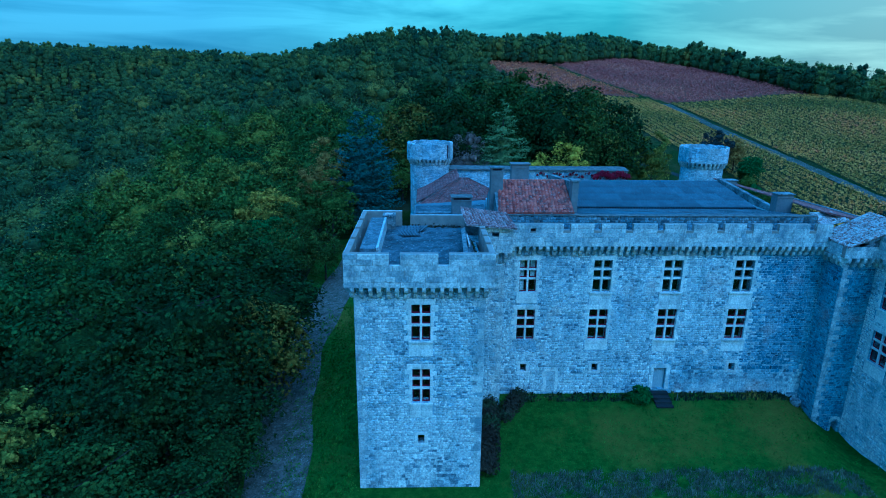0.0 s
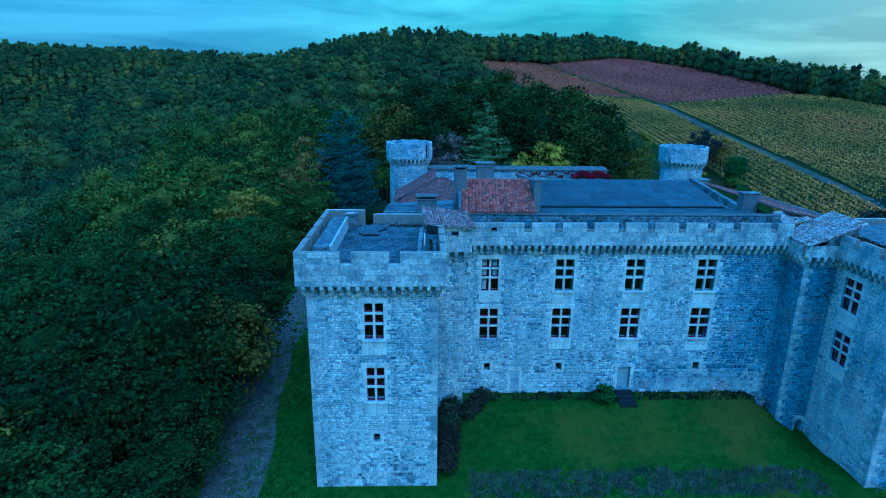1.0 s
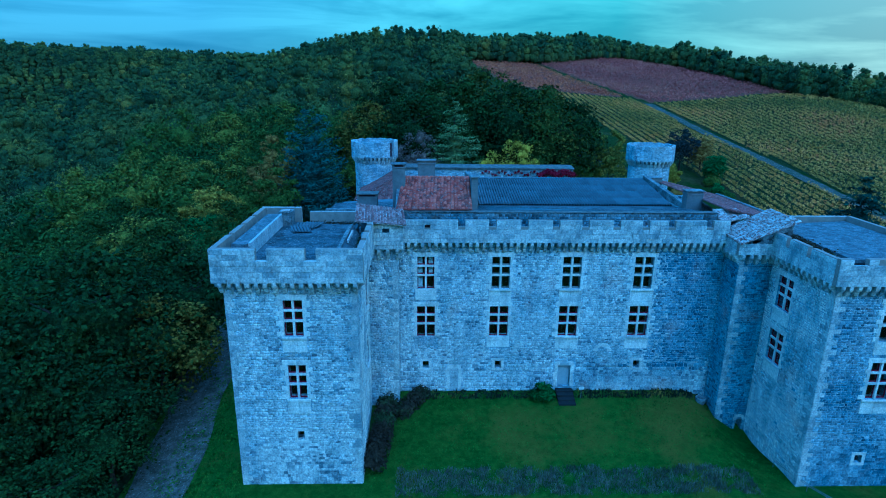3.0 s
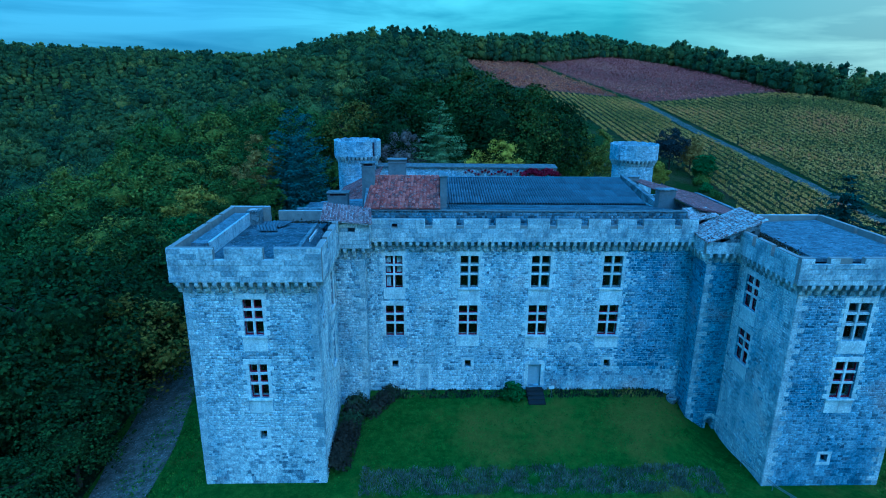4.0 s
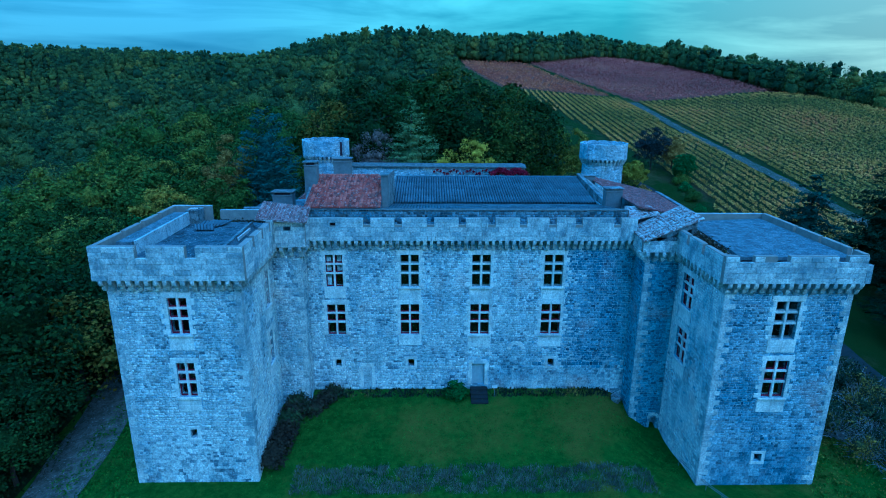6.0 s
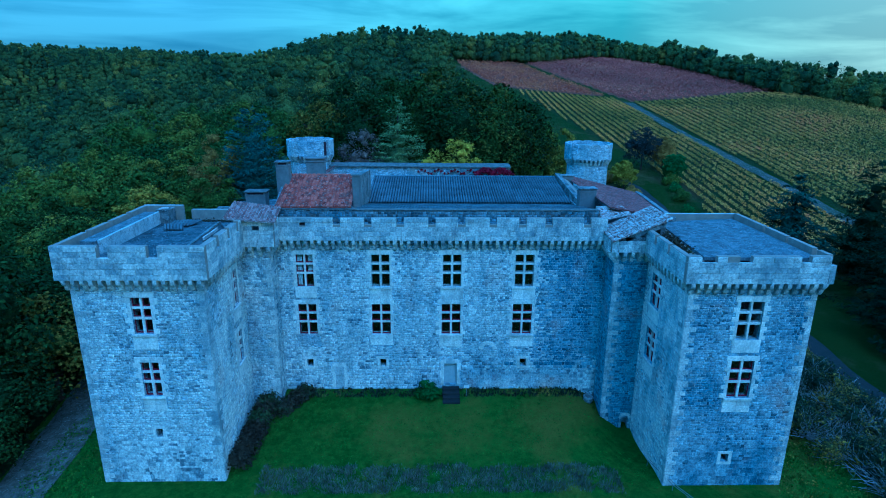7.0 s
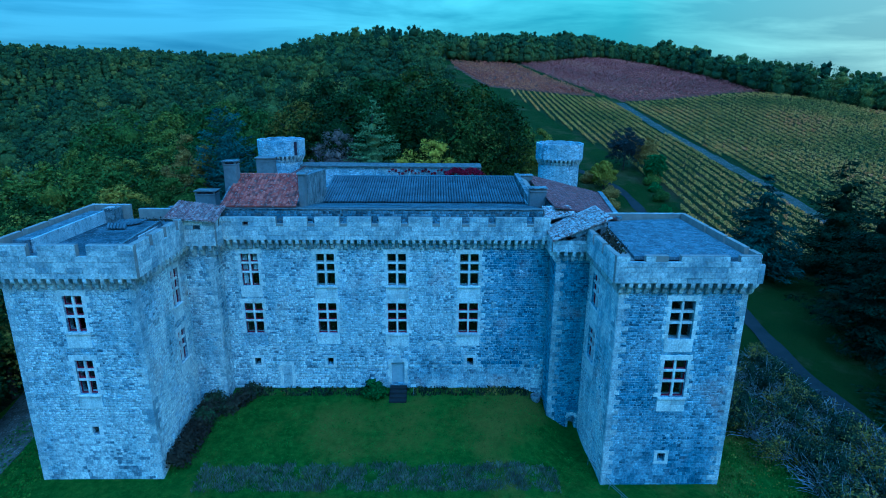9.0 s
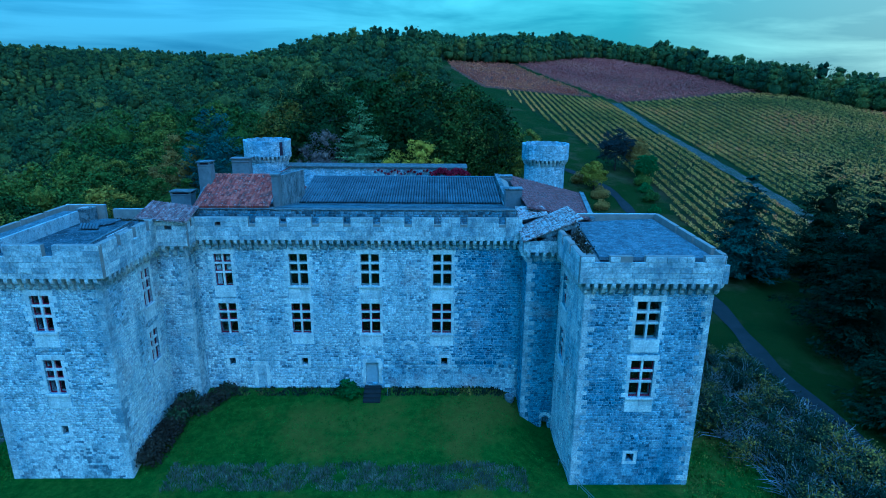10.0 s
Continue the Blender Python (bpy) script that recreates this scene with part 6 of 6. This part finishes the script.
for k, (x, y, h, r, mat, lab) in enumerate(((-30.9, 50.0, 16.8, 4.2, M_LEAF_OCHRE, "ochre autumn tree beside the cedar"), (-28.6, 42.0, 13.2, 4.0, M_LEAF_LIME, "tree with yellowing leaves at the wood's edge"),
                                            (-44.0, -8.0, 11.5, 4.2, M_LEAF_LIME, "yellow-green young tree in the wood"), (-38.0, 40.0, 12.0, 4.8, M_LEAF_LIME, "fresh green tree at the wood's edge"), (-46.0, 58.0, 12.5, 4.8, M_LEAF_LIME, "yellow-green tree in the wood"), (-42.0, 49.0, 12.0, 4.4, M_LEAF_LIME, "tree with yellowing leaves in the wood"),
                                            (-52.0, 63.0, 12.0, 4.6, M_LEAF_LIME, "yellow-green tree in the wood"), (-41.0, 24.0, 12.8, 6.4, M_LEAF_LIME, "large spreading tree with yellowing leaves"), (-35.0, 30.0, 10.5, 4.4, M_LEAF_BRIGHT, "fresh green tree at the wood's edge"), (29.5, 64.0, 14.5, 3.6, M_LEAF_LIME, "slender bright green tree behind the round tower"),
                                            (55.5, 92.0, 10.0, 4.3, M_LEAF_SLATE, "dark slate-green tree by the lane"), (60.5, 92.0, 8.5, 2.8, M_LEAF_OCHRE, "brown autumn tree by the lane"),
                                            (59.8, 83.0, 6.6, 2.7, M_LEAF_BRIGHT, "rounded light green tree by the vines"), (46.2, 76.0, 6.0, 2.6, M_LEAF_YELLOW, "yellow shrub beside the lane"))):
    cs, rs = broadleaf_puffs(70 + k, r, h, 15)
    special("garden_tree", lab, "tree", trunk_mesh(h * 0.75, 0.18, 6, 9 + k), crown_mesh("crown", cs, rs, 4200, 0.36, 50 + k, mat), x, y)
# cedars by the lane
for k, (x, y, h, r) in enumerate(((57.0, 34.0, 15.5, 7.0), (66.0, 22.0, 19.0, 8.5), (60.0, 12.0, 17.5, 7.5), (70.0, 36.0, 18.0, 8.0), (56.5, -2.0, 15.0, 7.0), (74.0, 8.0, 19.0, 9.0), (57.0, -14.0, 16.0, 7.5))):
    special("cedar", "dark green spreading cedar beside the lane" if k else "blue-grey feathery cedar beside the lane", "tree", trunk_mesh(h * 0.7, 0.45, 0, 20 + k), spray_crown("crown", 60 + k, r, h, 17, 9000, 0.5, M_LEAF_DARK if k else M_LEAF_CEDAR, 0.06, 0.75, 0.05), x, y)

# tall trees close behind the castle
for k, (x, y, sc) in enumerate(((-17, 72, 1.5), (-9, 68, 1.6), (3, 70, 1.75), (11, 66, 1.7), (18, 71, 1.8), (21, 66, 1.6), (-3, 76, 1.7), (7, 78, 1.8), (19, 80, 1.7), (-14, 80, 1.7), (16, 62, 1.45))):
    set_tree(k % 4, x, y, sc, k * 1.3, 0.98)
for k, (x, y, sc) in enumerate(((-29.8, -13.5, 0.75), (-29.6, -7.5, 0.7), (-30.2, 7.0, 0.8), (-31.0, -20.0, 0.9), (-36.0, -14.0, 1.05), (-41.0, -20.0, 1.1))):
    set_tree(k % 4, x, y, sc, k * 1.7, 0.8)

# the far woods, too many to count
for bx in np.arange(18, 300, 2.2):  # the front row along the fields
    by = float(np.interp(bx, EDGE_X, EDGE_Y))
    far_spots.append((bx + rng.uniform(-1, 1), by + rng.uniform(2, 6)))
    far_spots.append((bx + rng.uniform(-1, 1), by + rng.uniform(6, 18)))
for by in np.arange(205, 332, 2.6):
    far_spots.append((float(np.interp(by, (205, 251, 296, 330), (151, 148, 141, 129))) + rng.uniform(1, 6), by))
for by in np.arange(198, 276, 3.0):
    far_spots.append((7 + rng.uniform(-4, 3), by + rng.uniform(-1, 1)))
for gx in np.arange(-420, -150, 6.0):  # the steep far side of the valley
    for gy in np.arange(395, 520, 5.0):
        x, y = gx + rng.uniform(-2.5, 2.5), gy + rng.uniform(-2, 2)
        if wooded(x, y) and x > -70 - 0.72 * (y + 15) and x < -0.5 * (y - 60):
            far_spots.append((x, y))
for gx in np.arange(-560, 420, 8.0):
    for gy in np.arange(60, 640, 8.0):
        x, y = gx + rng.uniform(-3.3, 3.3), gy + rng.uniform(-3.3, 3.3)
        if (x > -120 and x < 60 and y < 130) or not wooded(x, y) or x < -70 - 0.72 * (y + 15):
            continue
        if y > 400 and (x > 150 or (x > -60 and y > 440) or y > 600):
            continue
        if -100 < x < 0 and y > 345 or x > 0 and y > 75 + float(np.interp(x, EDGE_X, EDGE_Y)):
            continue
        if x < -150 and 395 < y < 520 and x < -0.5 * (y - 60):
            continue
        if x < float(np.interp(y, CREST_Y, CREST_X)) - 45 and y < 330:
            continue
        far_spots.append((x, y))
vs, qs, ts, total = [], [], [], 0
for x, y in far_spots:
    dist = math.hypot(x, y + 46)
    z, r, h = float(ground_at(x, y)) - 0.9, rng.uniform(2.8, 5.2), rng.uniform(6.5, 11.0) + 3.5 * rng.random() ** 2
    h *= 1.0 + 0.3 * noise.noise(Vector((x * 0.06, y * 0.06, 1.0)))
    r = max(r, 0.36 * h)
    tone = float(np.clip(rng.normal(0.42, 0.27) + 0.3 * noise.noise(Vector((x * 0.03, y * 0.03, 7.0))), 0, 1))
    turn = rng.uniform(0, 6.28)
    cs = [(x, y, z + h - r * 0.85), (x, y, z + h * 0.35)]
    rs = [r * 0.85, r * 0.85]
    for k in range(9 if dist < 330 else 5):
        ang, up = turn + k * 2.4, 0.95 - 1.0 * k / 9
        q = r * math.sqrt(1 - up * up) * 0.85
        cs.append((x + math.cos(ang) * q, y + math.sin(ang) * q, z + h - r * 0.9 + up * r * 0.8))
        rs.append(r * rng.uniform(0.24, 0.4))
    n, size = (310, 0.58) if dist < 200 else (200, 0.7) if dist < 320 else (85, 0.95)
    v = leaf_cards(cs, rs, n, size, rng, 0.95, 0.8, 1.12, 0.3)
    vs.append(v)
    qs.append(np.arange(len(v)).reshape(-1, 4) + total)
    ts.append(np.full(len(v), tone))
    total += len(v)
    for c, q in list(zip(cs, rs))[:(2 if dist < 200 else 5)]:
        cv, cq = core_shape(np.asarray(c), q, 0.95, rng, 4, 0.62 if dist < 330 else 0.75)
        vs.append(cv)
        qs.append(cq + total)
        ts.append(np.full(len(cv), tone))
        total += len(cv)
woods = tagged(new("woodland", fast_mesh("woodland", np.concatenate(vs), np.concatenate(qs), M_LEAF_FAR, np.concatenate(ts))), "dense mixed autumn woodland covering the hillsides", "woodland", kind="stuff")

# ---- vineyards ----
def vineyard(name, inside, origin, way, spacing, step, height, material, label, size, per, soil):
    """Trellised rows of vines along a direction."""
    rng = np.random.default_rng(len(label))
    d = np.array(way) / np.hypot(*way)
    s = np.array([d[1], -d[0]])
    pos, tint = [], []
    for a in np.arange(-160, 160, spacing):
        t = np.arange(-170, 170, step)
        x, y = origin[0] + s[0] * a + d[0] * t + rng.normal(0, 0.05, len(t)), origin[1] + s[1] * a + d[1] * t + rng.normal(0, 0.1, len(t))
        ok = inside(x, y) & (rng.random(len(t)) > 0.04)
        x, y = x[ok], y[ok]
        patch = np.array([noise.noise(Vector((px * 0.035, py * 0.035, 3.0))) for px, py in zip(x, y)]) if len(x) else np.zeros(0)
        pos.append(np.stack([x, y, ground_at(x, y)], -1))
        tint.append(0.45 + 0.7 * patch + rng.normal(0, 0.14, len(x)))
    pos, tint = np.concatenate(pos), np.concatenate(tint)
    n = len(pos)
    c = np.repeat(pos, per, 0) + np.stack([rng.normal(0, 0.13, n * per), rng.normal(0, 0.1, n * per), rng.uniform(0.3, height, n * per)], -1)
    c[:, :2] += d[None] * rng.uniform(-step / 2, step / 2, n * per)[:, None]
    nrm = rng.normal(size=(n * per, 3))
    nrm[:, 2] = np.abs(nrm[:, 2]) + 0.4
    nrm /= np.linalg.norm(nrm, axis=1)[:, None]
    t = np.cross(nrm, rng.normal(size=nrm.shape))
    t /= np.linalg.norm(t, axis=1)[:, None]
    b = np.cross(nrm, t)
    sz = size * rng.uniform(0.6, 1.3, n * per)[:, None]
    v = np.stack([c - t * sz * 0.5, c + b * sz * 0.42, c + t * sz * 0.5, c - b * sz * 0.42], 1).reshape(-1, 3)
    me = fast_mesh(name, v, np.arange(len(v)).reshape(-1, 4), material, np.repeat(np.clip(tint, 0, 1), per * 4))
    return tagged(new(name, me), label, "vineyard", kind="stuff")


vineyard("vine_rows", west_parcel, (75, 130), (0.012, 1.0), 2.5, 0.75, 1.05, M_VINE, "rows of yellow-green autumn vines beside the track", 0.36, 14, None)
vineyard("vine_rows", east_parcel, (150, 130), (0.03, 1.0), 2.6, 0.85, 1.05, M_VINE, "yellowing vine rows on the slope east of the track", 0.42, 12, None)
vineyard("red_vine_rows", red_west, (50, 250), (-0.35, 1.0), 2.4, 1.1, 1.2, M_VINE_RUSSET, "russet vine rows below the hilltop wood", 0.6, 7, None)
vineyard("red_vine_rows", red_east, (120, 260), (-0.2, 1.0), 2.4, 1.1, 1.2, M_VINE_RED, "wine-red vine rows below the hilltop wood", 0.6, 7, None)

# ---- court and walls' foot ----
def shrub(name, label, x, y, puffs, count, size, seed, material, z=None, core=True):
    rng = random.Random(seed)
    cs, rs = [], []
    for dx, dy, dz, r in puffs:
        cs.append((dx, dy, dz))
        rs.append(r)
    ob = thing(name, label, "shrub")
    finish(new("foliage", crown_mesh("foliage", cs, rs, count, size, seed, material, 0.9, core)), ob)
    ob.matrix_basis = Matrix.Translation((x, y, float(ground_at(x, y)) if z is None else z))
    return ob


shrub("shrub", "leafy dark green shrub beside the front door", 4.6, -1.3, [(0, 0, 0.75, 0.85), (-0.6, 0.1, 0.55, 0.6), (0.6, 0, 0.6, 0.6), (-0.2, 0, 1.4, 0.5), (0.4, -0.1, 1.3, 0.4)], 900, 0.24, 1, M_LEAF_BRIGHT)
for k in range(7):
    y = -8.2 + k * 1.0
    shrub("bramble", "dark bramble bush along the tower's foot", -9.6 + 0.13 * k, y, [(0, 0, 0.7, 0.95), (0.35, 0.4, 0.5, 0.8), (-0.2, -0.4, 0.8, 0.8), (0.5, -0.2, 0.35, 0.6)], 520, 0.24, 100 + k, M_BRAMBLE)
for k in range(4):
    shrub("bramble", "dark bramble bush at the turret's corner", -7.6 + 0.5 * k, -3.0 + 0.7 * k, [(0, 0, 0.5, 0.8), (0.4, 0.2, 0.35, 0.6)], 420, 0.22, 120 + k, M_BRAMBLE)


def strip(name, label, category, x0, x1, y0, y1, count, height, size, material, seed):
    """A ragged strip of upright stalks and leaves on the ground."""
    rng = np.random.default_rng(seed)
    x, y = rng.uniform(x0, x1, count), rng.uniform(y0, y1, count)
    dens = np.array([noise.noise(Vector((a * 0.9, b * 0.9, seed))) for a, b in zip(x, y)])
    rim = np.minimum(y - y0, y1 - y) / (y1 - y0)
    ok = dens + np.minimum(rim * 2.4, 0.4) - 0.3 > rng.uniform(-0.5, 0.1, count)
    x, y, dens = x[ok], y[ok], dens[ok]
    n = len(x)
    hgt = height * rng.uniform(0.4, 1.1, n) * (0.8 + 0.5 * dens)
    base = np.stack([x, y, ground_at(x, y) - 0.02], -1)
    ang = rng.uniform(0, 6.28, n)
    side = np.stack([np.cos(ang), np.sin(ang), 0 * ang], -1) * size * rng.uniform(0.5, 1.2, n)[:, None]
    lean = rng.normal(0, 0.25, (n, 3)) * hgt[:, None]
    lean[:, 2] = hgt
    v = np.stack([base - side * 0.3, base + side * 0.3, base + lean + side * 0.6, base + lean - side * 0.6], 1).reshape(-1, 3)
    return tagged(new(name, fast_mesh(name, v, np.arange(len(v)).reshape(-1, 4), material)), label, category, kind="stuff")


strip("lavender_bed", "faded grey-blue lavender bed across the lawn", "flower bed", -7.8, 19.2, -10.9, -8.3, 16000, 0.36, 0.045, M_LAVENDER, 4)
strip("weeds", "low green weeds along the foot of the wall", "weeds", -6.5, 19.3, -1.1, -0.05, 2000, 0.34, 0.13, M_SCRUB, 5)
strip("lawn_tufts", "uneven mown grass tufts in the court", "grass", -10.1, 22.2, -13.0, -0.6, 14000, 0.12, 0.09, M_GRASS, 6)
strip("bank_grass", "rough grass on the bank by the tower", "grass", 30.5, 40.0, -16.0, 10.0, 12000, 0.22, 0.12, M_GRASS, 7)
strip("path_grass", "rough grass between the tower and the path", "grass", -26.5, -19.1, -16.0, 22.0, 16000, 0.2, 0.12, M_GRASS, 8)


def twig_mesh(seed, n=60, reach=2.5):
    """A spray of thin bare twigs."""
    rng = random.Random(seed)
    bm = bmesh.new()
    for _ in range(n):
        d = Vector((rng.gauss(0, 1), rng.gauss(0, 1), abs(rng.gauss(0, 0.8)) + 0.35)).normalized()
        p = Vector((rng.uniform(-0.5, 0.5), rng.uniform(-0.5, 0.5), 0.2))
        for k in range(3):
            q = p + d * reach * rng.uniform(0.26, 0.4)
            tube(bm, p, q, 0.035 - 0.009 * k, 0.026 - 0.009 * k, 3)
            d = (d + Vector((rng.gauss(0, 0.3), rng.gauss(0, 0.3), rng.gauss(0, 0.15) - 0.12))).normalized()
            p = q
    me = bpy.data.meshes.new("twigs")
    bm.to_mesh(me)
    bm.free()
    me.materials.append(M_TWIG)
    return me


scrub_kinds = []
for k in range(4):
    rr = random.Random(300 + k)
    cs = [(rr.uniform(-1.3, 1.3), rr.uniform(-1.3, 1.3), rr.uniform(0.5, 2.0)) for _ in range(7)]
    rs = [rr.uniform(0.75, 1.25) for _ in range(7)]
    scrub_kinds.append((crown_mesh("foliage", cs, rs, 1500, 0.17, 310 + k, M_SCRUB, 0.9, True, 0.6, 1.25, 0.5), twig_mesh(320 + k)))
rr = random.Random(77)
for k in range(46):
    y = 10.0 - 0.62 * k + rr.uniform(-0.6, 0.6)
    x = 37.6 + (k % 3) * (2.9 if y > -4 else 3.6) + rr.uniform(-0.8, 0.8) + 0.06 * max(0, -y)
    crown, twigs = scrub_kinds[k % 4]
    ob = thing("scrub_bush", "tangled half-bare scrub bush on the bank by the lane", "shrub", "scrub along the lane")
    finish(new("foliage", crown), ob)
    tagged(finish(new("twig_spray", twigs), ob), "grey bare twigs", kind="stuff")
    sc = rr.uniform(0.85, 1.2) * (0.62 if y > 4 else 0.85 if y > -2 else 1.0)
    ob.matrix_basis = Matrix.Translation((x, y, float(ground_at(x, y)) - 0.1)) @ Matrix.Rotation(rr.uniform(0, 6.28), 4, "Z") @ Matrix.Diagonal((sc, sc, sc, 1))
# shrubs along the lane behind the castle
for k, (x, y, s0, mat, lab) in enumerate(((56.5, 70.0, 1.0, M_LEAF, "rounded green shrub beside the lane"), (57.5, 76.0, 0.8, M_LEAF_BRIGHT, "light green shrub beside the lane"), (58.5, 81.0, 1.1, M_LEAF, "rounded green shrub beside the lane"), (46.0, 70.0, 1.0, M_LEAF_OCHRE, "ochre shrub beside the lane"), (44.5, 63.0, 0.8, M_LEAF_OCHRE, "ochre shrub beside the lane"), (44.0, 80.0, 1.0, M_LEAF_OCHRE, "yellow-leaved shrub beside the lane"), (54.5, 62.0, 0.7, M_LEAF_BRIGHT, "small light green shrub by the vines"))):
    shrub("lane_shrub", lab, x, y, [(0, 0, 1.0 * s0, 1.4 * s0), (1.1 * s0, 0.4, 0.9 * s0, 1.1 * s0), (-1.0 * s0, -0.3, 0.8 * s0, 1.1 * s0), (0.1, 0.8, 1.8 * s0, 0.9 * s0)], 1100, 0.32, 400 + k, mat)

# steps and sign at the door
steps = thing("door_steps", "dark stone steps up to the front door", "steps", "", (6.6, -1.2, 2.0))
for k in range(4):
    block("step", M_ASPHALT, 5.95, 7.45, -1.9 + k * 0.46, -0.01, 1.4, 1.95 + k * 0.17, steps, bevel=0.02)
sign = thing("sign_post", "small white sign board on a thin post", "sign", "", (8.05, -1.0, 2.0))
block("post", M_IRON, 8.03, 8.07, -1.02, -0.98, 1.8, 2.95, sign, bevel=0)
block("board", M_WHITE, 7.82, 8.28, -1.035, -1.021, 2.85, 3.1, sign, bevel=0)
basin = thing("stone_basin", "small round grey stone basin at the wall's foot", "basin", "", (18.85, -0.95, 1.4))
bm = bmesh.new()
ring_profile = ((0.3, -0.3), (0.4, -0.1), (0.46, 0.3), (0.42, 0.36), (0.34, 0.34), (0.3, 0.1), (0.0, 0.06))
rings = [[bm.verts.new((18.85 + r * math.cos(a * math.pi / 8), -0.95 + r * math.sin(a * math.pi / 8), float(ground_at(18.85, -0.95)) + 0.15 + h)) for a in range(16)] for r, h in ring_profile[:-1]]
for lower, upper in zip(rings, rings[1:]):
    for a in range(16):
        bm.faces.new((lower[a], lower[(a + 1) % 16], upper[(a + 1) % 16], upper[a]))
bm.faces.new(rings[-1])
part("bowl", bm, M_CONCRETE, basin)
rail = thing("handrail", "low pale pipe handrail beside the tower's foot", "handrail", "", (21.9, -10, 0))
for dy in (0.0, 0.5):
    knots = [(22.0 + 0.22 * k + dy * 0.4, -7.4 - 0.75 * k) for k in range(9)]
    rings = [[(x + 0.03 * math.cos(i), y, float(ground_at(x, y)) + 0.55 + 0.03 * math.sin(i)) for i in np.arange(6) * math.pi / 3] for x, y in knots]
    faces = [(j * 6 + i, j * 6 + (i + 1) % 6, j * 6 + 6 + (i + 1) % 6, j * 6 + 6 + i) for j in range(8) for i in range(6)]
    finish(new("pipe", mesh_of("pipe", [v for ring in rings for v in ring], faces, M_IRON, True)), rail)
for k in range(5):
    xa, ya = 22.0 + 0.42 * k, -7.4 - 1.45 * k
    block("post", M_IRON, xa, xa + 0.04, ya, ya + 0.04, float(ground_at(xa, ya)) - 0.2, float(ground_at(xa, ya)) + 0.55, rail, bevel=0)
creeper_rng = np.random.default_rng(9)
cv = leaf_cards([(3 + i * 0.5, 41.95, 15.2 + 0.3 * math.sin(i * 1.3)) for i in range(29)], [0.22 + 0.38 * (i > 17) for i in range(29)], 1700, 0.3, creeper_rng, 0.9)
finish(new("creeper", fast_mesh("creeper", cv, np.arange(len(cv)).reshape(-1, 4), M_IVY)), rear_wing, "crimson creeper")
